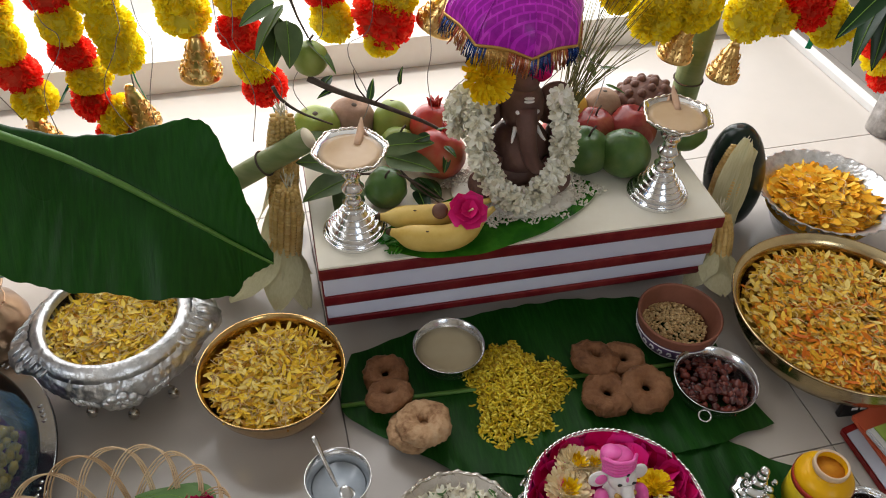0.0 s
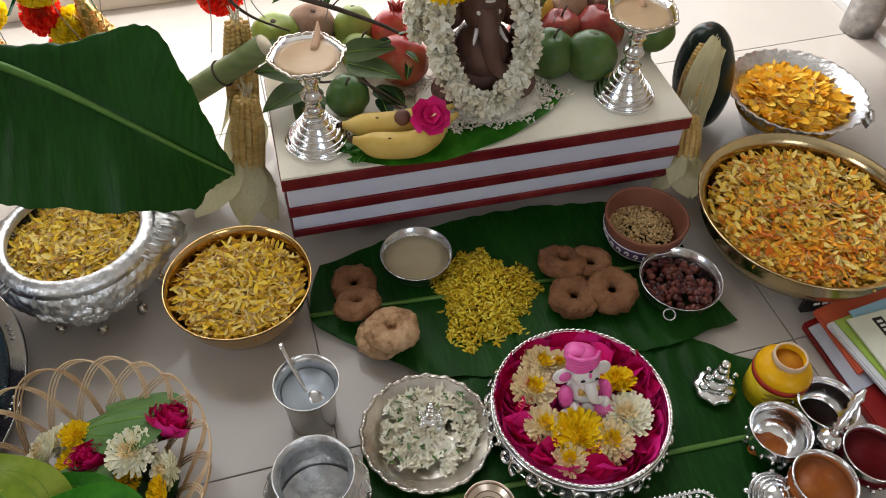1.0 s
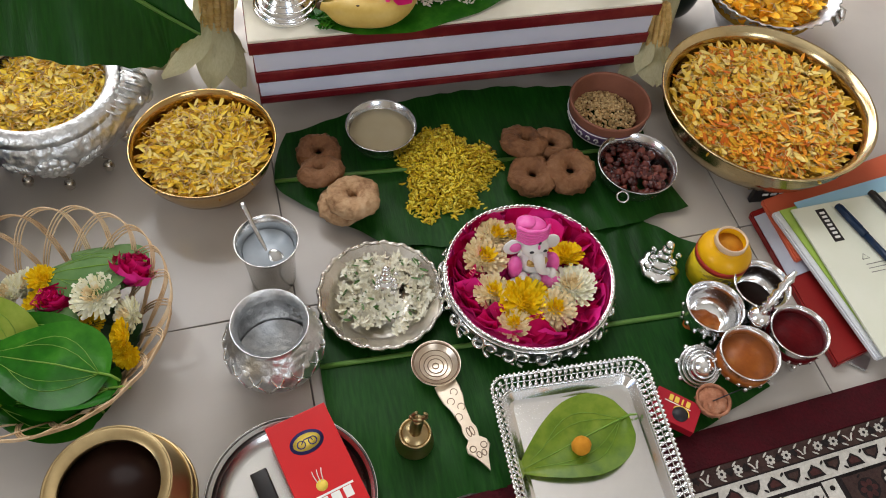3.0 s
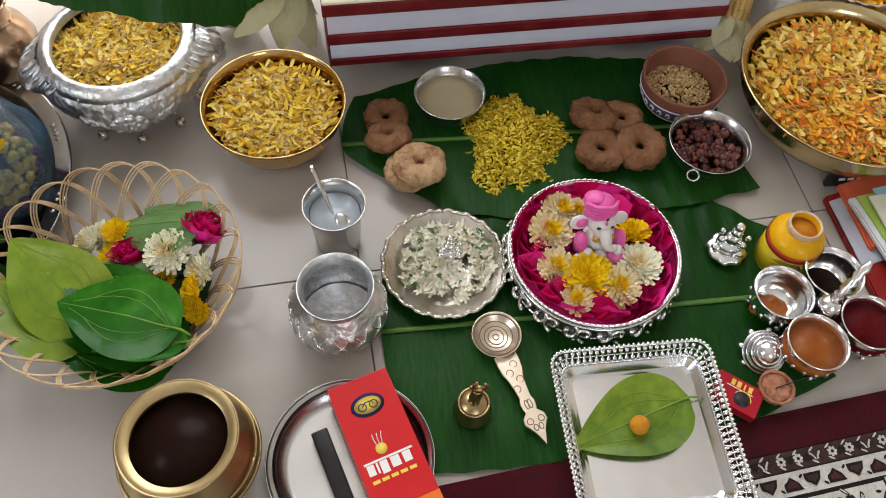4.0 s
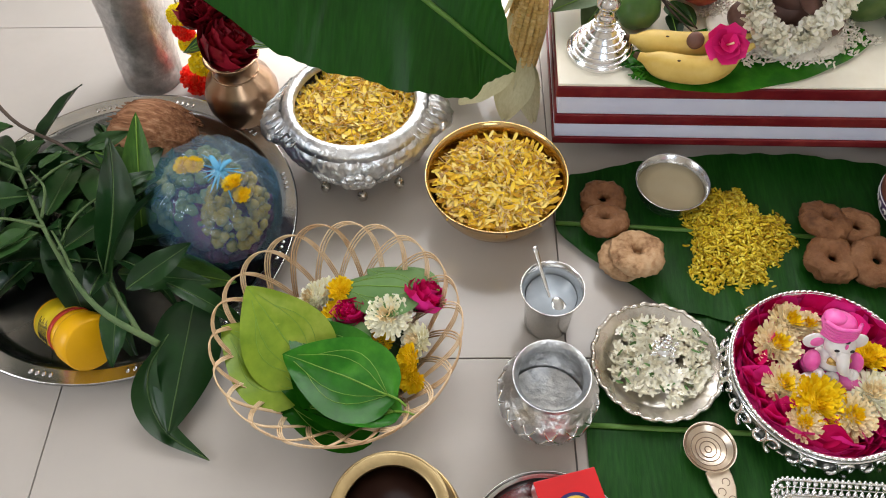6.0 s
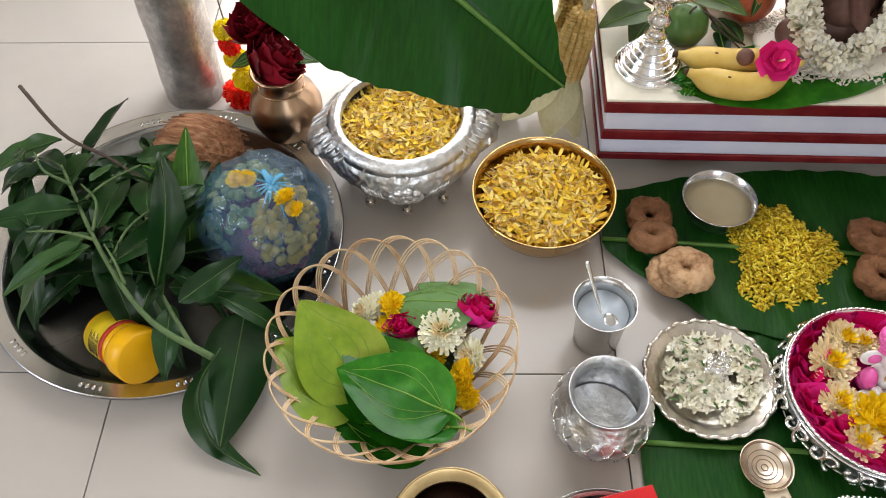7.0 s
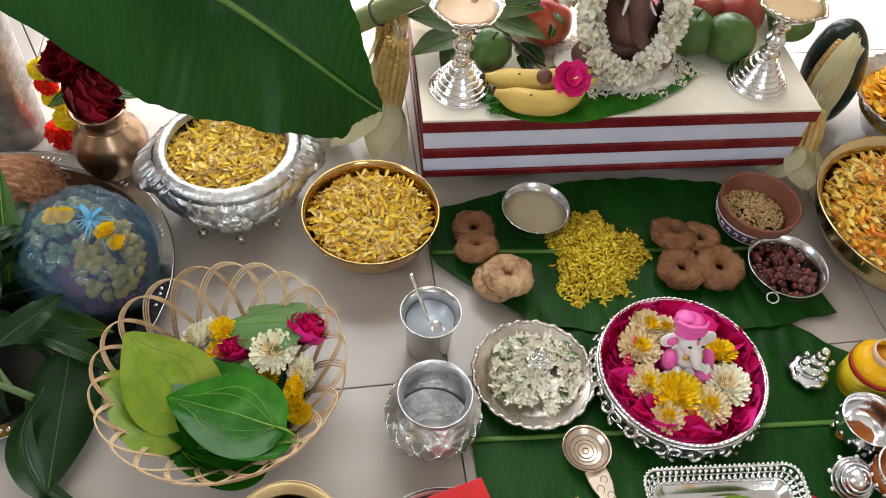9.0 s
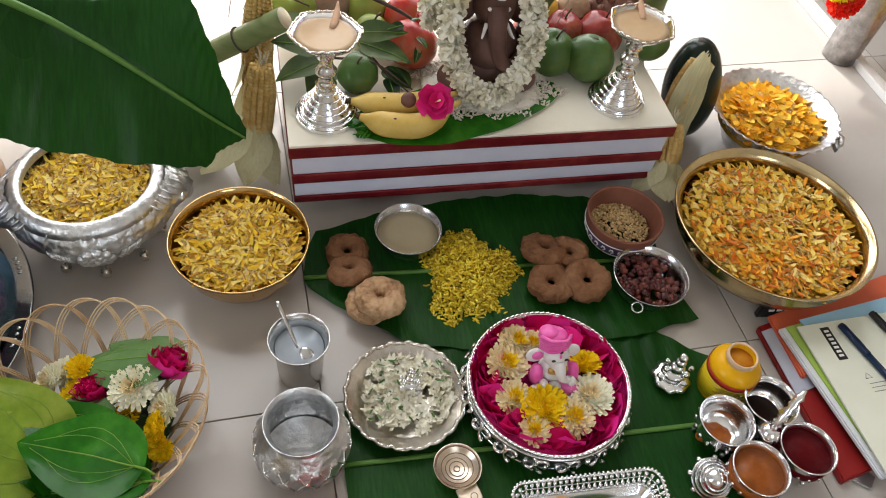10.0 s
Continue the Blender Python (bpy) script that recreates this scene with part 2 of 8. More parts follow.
def wall(name, u0, v0, u1, v1, openings=(), label="cream painted wall"):
    """A wall 0.15 m thick from one corner to the other, with (from, to, sill, head) openings."""
    d = Vector((u1 - u0, v1 - v0, 0))
    length = d.length
    yaw = math.atan2(d.y, d.x)
    bm = bmesh.new()

    def piece(a, b, lo, hi):
        if b - a > 0.001 and hi - lo > 0.001:
            r = bmesh.ops.create_cube(bm, size=1.0)["verts"]
            bmesh.ops.scale(bm, vec=(b - a, 0.15, hi - lo), verts=r)
            bmesh.ops.translate(bm, vec=((a + b) / 2, 0.075, (lo + hi) / 2), verts=r)
    x = 0.0
    for a, b, lo, hi in openings:
        piece(x, a, 0, RH)
        piece(a, b, 0, lo)
        piece(a, b, hi, RH)
        x = b
    piece(x, length, 0, RH)
    ob = solo(name, bm, M_WALL, label, "wall", ROOM @ Matrix.Translation((u0, v0, 0)) @ Matrix.Rotation(yaw, 4, "Z"), kind="structure", smooth=False)
    for a, b, lo, hi in openings:
        win = thing("window_1", "bright window with a pale painted frame", "window", ob.matrix_basis @ pose(a, 0.06, lo), kind="structure")
        for bx in (box(b - a, 0.05, 0.012, 0.004, ((b - a) / 2, 0, 0.006)), box(b - a, 0.05, 0.05, 0.004, ((b - a) / 2, 0, hi - lo - 0.025)),
                   box(0.05, 0.05, hi - lo - 0.1, 0.004, (0.025, 0, (hi - lo) / 2)), box(0.05, 0.05, hi - lo - 0.1, 0.004, (b - a - 0.025, 0, (hi - lo) / 2))):
            part("window_frame", bx, M_ALU, win, smooth=False)
    return ob


wall("wall_north", RX0, RY1, RX1, RY1, [(1.90, 3.75, 0.0, 2.4)])
# unseen south opening, added to go with the fill lamp
wall("wall_south", RX1, RY0, RX0, RY0, [(1.2, 2.9, 0.9, 2.2)])
wall("wall_west", RX0, RY0, RX0, RY1, [(1.8, 3.4, 0.8, 2.2)])
wall("wall_east", RX1, RY1, RX1, RY0)
solo("ceiling", box(5.4, 4.6, 0.1, 0, (0, -0.56, RH + 0.05)), M_CEIL, "plain white painted ceiling", "ceiling", ROOM, kind="structure", smooth=False)

M_SILL = mat("sill_stone", ((0.76, 0.71, 0.62), (0.82, 0.78, 0.70), (0.86, 0.83, 0.76)), 0.55, scale=12, bump=0.08, bump_scale=90)
solo("threshold", box(1.835, 1.8, 0.07, 0.004, (0.323, 2.34, 0.035)), M_SILL, "raised pale beige stone threshold under the bright opening", "threshold", ROOM, kind="structure", smooth=False)
solo("trim", box(0.022, 0.62, 0.016, 0.003, (1.172, 1.125, 0.008)), M_ALU, "thin white strip on the floor beside the opening", "trim", ROOM, kind="structure", smooth=False)

# ---- the wooden stool ----
STOOL = pose(-0.154, 0.706, 0, 0, 0, 13.0)
SW, SD, ST = 0.556, 0.33, 0.157
stool = thing("wooden_stool", "low wooden stool painted cream with maroon and white bands", "stool", STOOL)
part("top", box(SW, SD, 0.004, 0.0012, (SW / 2, SD / 2, ST - 0.002)), M_CREAM, stool, "cream painted top with chipped edge")
part("top_edge", box(SW + 0.002, SD + 0.002, 0.018, 0.002, (SW / 2, SD / 2, ST - 0.0132)), M_RED, stool, "chipped maroon edge")
z = ST - 0.0222
for nm, h, inset, m in (("white_band", 0.034, 0.004, M_WHITE), ("maroon_band", 0.017, 0.002, M_RED), ("white_band", 0.027, 0.005, M_WHITE), ("maroon_band", 0.012, 0.003, M_RED)):
    part(nm, box(SW - 2 * inset, SD - 2 * inset, h, 0.002, (SW / 2, SD / 2, z - h / 2)), m, stool)
    z -= h
for x in (0.09, SW - 0.09):
    for y in (0.11, SD - 0.06):
        part("foot", box(0.05, 0.05, z, 0.004, (x, y, z / 2)), M_RED, stool)


# ---- banana leaves ----
def floor_leaf(name, origin, yaw, length, up, dn, label, seed, z0=0.003):
    """A cut banana leaf lying flat; up and dn are its half widths along the rib."""
    def width(tab, s):
        x = s * (len(tab) - 1)
        k = min(int(x), len(tab) - 2)
        return tab[k] + (tab[k + 1] - tab[k]) * (x - k)

    def f(u, v):
        t = v * 2 - 1
        w = width(up, u) * t if t > 0 else width(dn, u) * t
        edge = 0.003 * noise.noise(Vector((u * 14, seed, 0))) * abs(t)
        ripple = 0.0022 * noise.noise(Vector((u * 9, t * 3, seed))) + 0.0012 * math.sin(u * 90 + 4 * noise.noise(Vector((u * 5, t, seed)))) * abs(t)
        return Vector((u * length + 0.02 * abs(t) ** 2, w + edge, z0 + 0.0032 + ripple * min(1, abs(t) * 3 + 0.2)))
    leaf = thing(name, label, "leaf", (origin[0], origin[1], 0, 0, 0, yaw))
    part("blade", grid_mesh(f, 110, 26), M_BLEAF2, leaf)
    part("midrib", tube([(s * length, 0, z0 + 0.0045) for s in np.linspace(0, 1, 12)], 0.0035, 8, flat=0.7), M_RIB, leaf, "pale green raised midrib")
    return leaf


floor_leaf("banana_leaf", (-0.040, 0.342), 11.5, 0.495, (0.12, 0.17, 0.18, 0.19, 0.165, 0.09), (0.168, 0.172, 0.172, 0.165, 0.145, 0.11), "cut banana leaf spread flat on the floor as a serving mat", 3.1, 0.001)
floor_leaf("banana_leaf", (-0.124, 0.605), 10.5, 0.525, (0.085, 0.115, 0.135, 0.14, 0.13, 0.10), (0.03, 0.115, 0.135, 0.135, 0.13, 0.11), "cut banana leaf on the floor under the food", 8.4, 0.006)


def hanging_leaf():
    U = curve([(-0.78, 0.74, 0.43), (-0.47, 0.716, 0.330), (-0.36, 0.735, 0.333), (-0.280, 0.739, 0.354), (-0.248, 0.730, 0.305), (-0.228, 0.717, 0.236), (-0.208, 0.703, 0.167)], 60)
    C = curve([(-0.78, 0.72, 0.46), (-0.47, 0.70, 0.349), (-0.38, 0.697, 0.304), (-0.30, 0.693, 0.249), (-0.25, 0.697, 0.205), (-0.208, 0.703, 0.167)], 60)
    D = curve([(-0.78, 0.69, 0.36), (-0.52, 0.636, 0.216), (-0.42, 0.62, 0.195), (-0.321, 0.622, 0.187), (-0.256, 0.672, 0.142), (-0.243, 0.690, 0.150), (-0.208, 0.703, 0.167)], 60)

    def f(u, v):
        k = min(int(u * 60), 59)
        w, t = u * 60 - k, v * 2 - 1
        c, side = C[k].lerp(C[k + 1], w), (U if t > 0 else D)
        p = c.lerp(side[k].lerp(side[k + 1], w), abs(t))
        bow = math.sin(math.pi * min(1, abs(t))) * 0.012
        rip = 0.004 * noise.noise(Vector((u * 16, t * 2, 1.3))) * abs(t) + 0.0011 * math.sin(150 * u + 5 * abs(t)) * abs(t) * (1 - abs(t) * 0.5)
        return p + Vector((0, bow * 0.5 + rip, bow + rip))
    leaf = thing("hanging_banana_leaf", "large dark green banana leaf drooping from the stem", "leaf")
    part("blade", grid_mesh(f, 180, 30), M_BLEAF, leaf)
    part("midrib", tube([p + Vector((0, -0.002, 0.002)) for p in C], [0.006 - 0.0045 * i / 60 for i in range(61)], 8), M_RIB, leaf, "pale green midrib")


hanging_leaf()


# ---- vessels ----
def wall_profile(outer, t):
    """The profile of a thin-walled bowl from its outer line (bottom to rim)."""
    inner = [(max(r - t, 0.0), z + (t if k == 0 else 0)) for k, (r, z) in enumerate(outer)]
    return [(0, outer[0][1])] + outer + [(outer[-1][0] - t * 0.5, outer[-1][1] + t * 0.5)] + inner[::-1] + [(0, inner[0][1])]


def vessel(name, label, cat, x, y, outer, t, material, n=64, group="", wob=None, z=0.0):
    ob = thing(name, label, cat, (x, y, z), group)
    part("body", lathe(wall_profile(outer, t), n, wob), material, ob)
    return ob


# brass bowl with yellow petals
vessel("brass_bowl", "polished brass bowl filled with yellow flower petals", "bowl", -0.208, 0.615,
       [(0.034, 0), (0.052, 0.006), (0.070, 0.022), (0.081, 0.042), (0.0875, 0.062), (0.0895, 0.071), (0.0915, 0.073)], 0.0022, M_BRASS)
vessel("steel_bowl", "small steel bowl of thin beige payasam", "bowl", 0.0125, 0.681, [(0.022, 0.006), (0.034, 0.014), (0.043, 0.03), (0.0465, 0.046), (0.048, 0.047)], 0.0015, M_STEEL)
vessel("dal_bowl", "steel bowl with ring handles and dark kidney beans", "bowl", 0.359, 0.641, [(0.03, 0.006), (0.043, 0.012), (0.049, 0.026), (0.0515, 0.04), (0.0545, 0.042)], 0.0015, M_STEEL)
vessel("tumbler", "steel tumbler of water with a spoon", "tumbler", -0.108, 0.463, [(0.026, 0), (0.0275, 0.004), (0.029, 0.04), (0.0325, 0.07), (0.036, 0.079), (0.037, 0.08)], 0.0014, M_STEEL)
vessel("large_brass_bowl", "large brass bowl heaped with yellow and orange petals", "bowl", 0.539, 0.726,
       [(0.055, 0.012), (0.092, 0.018), (0.126, 0.042), (0.139, 0.068), (0.137, 0.080), (0.145, 0.0905), (0.1475, 0.0915)], 0.004, M_BRASS_PALE, 72)

# ---- more materials ----
M_YPET = mat("yellow_petal", ((0.40, 0.19, 0.015), (0.82, 0.50, 0.03), (0.92, 0.66, 0.06), (0.90, 0.72, 0.24)), 0.55, scale=60, island=0.8, spec=0.2)
M_BETELY = mat("betel_leaf_yellowing", ((0.11, 0.20, 0.012), (0.20, 0.30, 0.022), (0.33, 0.40, 0.06)), 0.36, scale=34, bump=0.25, bump_scale=60)
M_PALENECK = mat("pale_plastic", ((0.6, 0.42, 0.28), (0.7, 0.52, 0.36)), 0.35, scale=30)
# steel with a dark reflection put into its colour
M_RIMDARK = mat("dark_reflection_steel", ((0.10, 0.095, 0.09), (0.2, 0.19, 0.18)), 0.3, 1.0, scale=20)
M_LPET = mat("light_yellow_petal", ((0.38, 0.20, 0.015), (0.74, 0.42, 0.03), (0.84, 0.57, 0.08), (0.82, 0.64, 0.20)), 0.55, scale=60, island=0.9, spec=0.2)
M_OPET = mat("orange_petal", ((0.55, 0.13, 0.012), (0.80, 0.30, 0.018), (0.86, 0.42, 0.04)), 0.55, scale=60, island=1.0, spec=0.2)
M_GPET = mat("golden_petal", ((0.84, 0.34, 0.012), (0.92, 0.50, 0.03), (0.94, 0.64, 0.10)), 0.55, scale=60, island=0.7, spec=0.15)
# darker copy of the steel, with shade put into its colour
M_STEELD = mat("shade_darkened_steel", ((0.20, 0.20, 0.20), (0.38, 0.38, 0.37)), 0.26, 1.0, scale=20, bump=0.03, bump_scale=120)
M_STRAND = mat("petal_strand", ((0.56, 0.36, 0.14), (0.76, 0.58, 0.32), (0.46, 0.22, 0.08)), 0.6, scale=60, island=0.6)
# brown bed colour that holds the shade between heaped petals and grains
M_PBED = mat("shaded_heap_bed", ((0.22, 0.11, 0.012), (0.42, 0.25, 0.02)), 0.8, scale=160, bump=0.8)
M_PAYASAM = mat("payasam", ((0.42, 0.35, 0.22), (0.48, 0.41, 0.27)), 0.12, scale=20)
M_BEAN = mat("kidney_beans", ((0.025, 0.004, 0.003), (0.075, 0.012, 0.009), (0.15, 0.034, 0.022)), 0.16, scale=60, island=0.7, spec=0.5)
M_TERRA = mat("terracotta", ((0.20, 0.075, 0.045), (0.28, 0.11, 0.07)), 0.55, scale=40, bump=0.15, bump_scale=200)
M_PAINTW = mat("white_motif", ((0.72, 0.70, 0.68), (0.8, 0.78, 0.76)), 0.5, scale=60)
M_PAINTV = mat("violet_band", ((0.10, 0.06, 0.13), (0.15, 0.09, 0.18)), 0.5, scale=60)
M_LENTIL = mat("sprouted_lentils", ((0.42, 0.26, 0.11), (0.62, 0.43, 0.20), (0.74, 0.57, 0.31)), 0.6, scale=60, island=0.6)
M_DARKWATER = mat("dark_water", ((0.012, 0.005, 0.004), (0.020, 0.009, 0.006)), 0.28, scale=8, rough_var=0.03, spec=0.06)
M_JASM = mat("jasmine_petal", ((0.66, 0.60, 0.44), (0.86, 0.83, 0.68), (0.93, 0.92, 0.83)), 0.55, scale=60, island=0.6, spec=0.15)
M_MAG = mat("magenta_petal", ((0.42, 0.0, 0.055), (0.62, 0.003, 0.12), (0.82, 0.03, 0.30)), 0.5, scale=40, island=0.8, spec=0.2)
M_CRMUM = mat("cream_mum_petal", ((0.84, 0.64, 0.34), (0.92, 0.78, 0.50), (0.94, 0.86, 0.64)), 0.55, scale=60, island=0.5, spec=0.15)
M_WMUM = mat("white_mum_petal", ((0.86, 0.80, 0.50), (0.94, 0.92, 0.74), (0.96, 0.95, 0.84)), 0.55, scale=60, island=0.5, spec=0.15)
M_YMUM = mat("yellow_mum_petal", ((0.82, 0.48, 0.005), (0.94, 0.66, 0.008), (0.96, 0.76, 0.04)), 0.55, scale=60, island=0.5, spec=0.15)
M_IDOLW = mat("white_glaze", ((0.74, 0.72, 0.70), (0.82, 0.80, 0.79)), 0.3, scale=30)
M_GOLDP = mat("gilt_paint", ((0.45, 0.28, 0.07), (0.66, 0.46, 0.16)), 0.35, 0.5, scale=60)
M_PINK = mat("pink_glaze", ((0.74, 0.05, 0.34), (0.86, 0.22, 0.52)), 0.3, scale=60, bump=0.3, bump_scale=90)
M_DARK = mat("dark_paint", ((0.02, 0.02, 0.025), (0.04, 0.035, 0.04)), 0.4, scale=30)
M_SILVER_OLD = mat("worn_silver", ((0.50, 0.46, 0.40), (0.82, 0.78, 0.72)), 0.27, 1.0, scale=60, bump=0.25, bump_scale=120)
M_LADLE = mat("ladle_metal", ((0.66, 0.54, 0.42), (0.86, 0.76, 0.63)), 0.34, 1.0, scale=50, bump=0.05, bump_scale=120)
M_GROOVE = mat("engraved_line", ((0.18, 0.12, 0.08), (0.26, 0.18, 0.12)), 0.5, 0.6, scale=60)
M_BETEL = mat("betel_leaf", ((0.05, 0.11, 0.006), (0.12, 0.20, 0.012), (0.22, 0.29, 0.03)), 0.4, scale=45, bump=0.15, bump_scale=60, coat=0.1)
M_BETELD = mat("betel_leaf_dark", ((0.006, 0.060, 0.003), (0.016, 0.115, 0.006), (0.05, 0.21, 0.015)), 0.24, scale=30, bump=0.35, bump_scale=45, spec=0.22)
M_BETELB = mat("betel_leaf_underside", ((0.06, 0.14, 0.04), (0.10, 0.20, 0.06), (0.14, 0.25, 0.09)), 0.5, scale=22, bump=0.12, bump_scale=60)
M_LVEIN = mat("leaf_vein", ((0.14, 0.27, 0.03), (0.19, 0.33, 0.05)), 0.45, scale=60)
M_BETELM = mat("broad_leaf_green", ((0.022, 0.075, 0.010), (0.045, 0.12, 0.016), (0.08, 0.17, 0.03)), 0.4, scale=24, stretch=(2, 8, 1), bump=0.2, bump_scale=60, spec=0.22)
# clear water whose bright bluish reflection is painted as its colour
M_TUMW = mat("water_reflection", ((0.36, 0.42, 0.48), (0.52, 0.57, 0.62)), 0.05, scale=30, spec=0.5)
M_TURM = mat("turmeric", ((0.52, 0.20, 0.015), (0.62, 0.28, 0.02)), 0.85, scale=120, bump=0.4)
M_MANGO = mat("mango_leaf", ((0.004, 0.022, 0.005), (0.012, 0.046, 0.010), (0.042, 0.10, 0.028)), 0.34, scale=26, obrand=0.6, bump=0.3, bump_scale=60, spec=0.3)
M_MVEIN = mat("dark_leaf_vein", ((0.05, 0.10, 0.03), (0.09, 0.15, 0.05)), 0.45, scale=60)
M_STEM = mat("green_stem", ((0.06, 0.11, 0.04), (0.12, 0.18, 0.07)), 0.55, scale=60)
M_TWIG = mat("brown_twig", ((0.05, 0.035, 0.028), (0.12, 0.09, 0.07)), 0.8, scale=90, bump=0.4)
M_YPLAS = mat("yellow_plastic", ((0.74, 0.38, 0.004), (0.80, 0.44, 0.007)), 0.32, scale=20)
M_LABELR = mat("red_label", ((0.42, 0.03, 0.02), (0.5, 0.05, 0.03)), 0.4, scale=40)
M_LABELY = mat("lime_label", ((0.60, 0.44, 0.01), (0.66, 0.50, 0.02)), 0.4, scale=40)
M_KUMKUM = mat("kumkum_powder", ((0.075, 0.001, 0.003), (0.12, 0.002, 0.004)), 0.5, scale=180, bump=0.5, spec=0.12)
M_HALDI = mat("sandal_powder", ((0.19, 0.040, 0.005), (0.31, 0.085, 0.010), (0.46, 0.17, 0.03)), 0.4, scale=40, bump=0.5, spec=0.3)
M_BOXRED = mat("printed_red_card", ((0.54, 0.010, 0.014), (0.60, 0.018, 0.020)), 0.3, scale=12)
M_MATCHRED = mat("matchbox_red", ((0.34, 0.008, 0.02), (0.42, 0.012, 0.026)), 0.4, scale=30)
M_CLAYCUP = mat("crusted_clay", ((0.24, 0.085, 0.045), (0.40, 0.17, 0.095), (0.52, 0.27, 0.17)), 0.85, scale=130, bump=1.0, bump_scale=200)
M_BOXOR = mat("printed_orange_card", ((0.75, 0.16, 0.02), (0.78, 0.2, 0.03)), 0.3, scale=12)
M_INKW = mat("white_ink", ((0.78, 0.77, 0.74), (0.82, 0.8, 0.78)), 0.4, scale=30)
M_INKY = mat("yellow_ink", ((0.78, 0.55, 0.08), (0.8, 0.6, 0.1)), 0.4, scale=30)
M_INKB = mat("navy_ink", ((0.03, 0.03, 0.14), (0.05, 0.04, 0.18)), 0.4, scale=30)
M_PAPER = mat("white_paper", ((0.66, 0.68, 0.72), (0.72, 0.73, 0.76)), 0.7, scale=14)
M_PAPERC = mat("cream_paper", ((0.66, 0.68, 0.55), (0.72, 0.73, 0.62)), 0.65, scale=14)
M_BLUEP = mat("blue_cover", ((0.28, 0.5, 0.66), (0.34, 0.56, 0.72)), 0.4, scale=14)
M_GREENP = mat("green_cover", ((0.32, 0.46, 0.08), (0.38, 0.52, 0.12)), 0.4, scale=14)
M_FOLDER = mat("red_folder", ((0.22, 0.014, 0.014), (0.30, 0.022, 0.02)), 0.3, scale=14)
M_FOLDERO = mat("orange_folder", ((0.62, 0.12, 0.06), (0.68, 0.16, 0.08)), 0.35, scale=14)
M_SLEEVE = mat("clear_sleeve", ((0.55, 0.58, 0.70), (0.66, 0.68, 0.78)), 0.2, scale=14, alpha=0.75)
M_BLUEPEN = mat("blue_pen_plastic", ((0.008, 0.02, 0.05), (0.014, 0.032, 0.07)), 0.22, scale=20)
M_BLACKP = mat("black_plastic", ((0.012, 0.011, 0.011), (0.025, 0.022, 0.022)), 0.3, scale=20)
M_MAROONC = mat("maroon_carpet", ((0.030, 0.001, 0.003), (0.066, 0.002, 0.007)), 0.95, scale=260, bump=0.8)
M_CARPETK = mat("dark_carpet_pile", ((0.008, 0.006, 0.006), (0.022, 0.016, 0.016)), 0.95, scale=300, bump=0.9)
M_CARPETW = mat("pale_carpet_pile", ((0.42, 0.40, 0.36), (0.66, 0.63, 0.58)), 0.95, scale=300, bump=0.9)
M_CARPETR = mat("wine_carpet_pile", ((0.035, 0.012, 0.012), (0.075, 0.024, 0.022)), 0.95, scale=300, bump=0.9)
M_CARPETB = mat("brown_carpet_pile", ((0.030, 0.016, 0.014), (0.065, 0.036, 0.030)), 0.95, scale=300, bump=0.9)
M_CANE = mat("split_cane", ((0.36, 0.21, 0.10), (0.60, 0.42, 0.25), (0.76, 0.62, 0.44)), 0.28, scale=90, obrand=0.3)
M_COIR = mat("coconut_husk", ((0.10, 0.035, 0.015), (0.32, 0.15, 0.075), (0.58, 0.36, 0.22)), 0.9, scale=26, stretch=(0.7, 9, 9), bump=1.0)
M_BAG = mat("blue_plastic_film", ((0.04, 0.20, 0.36), (0.20, 0.46, 0.66)), 0.12, scale=24, alpha=0.21, bump=0.9, bump_scale=24, coat=1.0, spec=0.9)
M_BLUEKNOT = mat("blue_plastic", ((0.10, 0.38, 0.62), (0.2, 0.5, 0.72)), 0.25, scale=40, bump=0.3, bump_scale=90)
M_PURP = mat("purple_flowers", ((0.02, 0.003, 0.022), (0.09, 0.012, 0.06), (0.20, 0.035, 0.12)), 0.7, scale=46, bump=0.9)
M_BAGGREEN = mat("pale_leaf_mass", ((0.04, 0.07, 0.035), (0.15, 0.19, 0.09), (0.30, 0.30, 0.17)), 0.7, scale=40, bump=0.9)
M_BAGYEL = mat("yellow_flower_mass", ((0.10, 0.09, 0.03), (0.30, 0.23, 0.05), (0.48, 0.34, 0.05)), 0.7, scale=44, bump=0.9)
M_ROSE = mat("dark_rose_petal", ((0.09, 0.002, 0.006), (0.20, 0.005, 0.014), (0.32, 0.010, 0.028)), 0.5, scale=40, island=0.5)
M_POM_Y = mat("yellow_pompom", ((0.96, 0.72, 0.006), (0.98, 0.84, 0.02), (0.98, 0.88, 0.12)), 0.7, scale=60, island=0.5, thin=0.45)
M_POM_R = mat("red_pompom", ((0.92, 0.02, 0.012), (0.97, 0.05, 0.03), (0.98, 0.16, 0.08)), 0.7, scale=60, island=0.5, thin=0.6)
M_VADA = mat("fried_vada", ((0.035, 0.014, 0.007), (0.18, 0.080, 0.036), (0.25, 0.125, 0.062), (0.42, 0.26, 0.155)), 0.45, scale=120, obrand=0.3, bump=1.0, bump_scale=230, spec=0.15)
M_VADAP = mat("pale_vada", ((0.20, 0.095, 0.045), (0.50, 0.31, 0.17), (0.60, 0.42, 0.26)), 0.6, scale=120, bump=0.9, bump_scale=230, spec=0.15)
M_RICEY = mat("yellow_rice", ((0.38, 0.22, 0.012), (0.76, 0.56, 0.025), (0.90, 0.76, 0.12)), 0.5, scale=60, island=0.6, sub=0.1)
M_RICEW = mat("white_rice", ((0.58, 0.52, 0.42), (0.72, 0.67, 0.58), (0.78, 0.75, 0.68)), 0.6, scale=60, island=0.5)


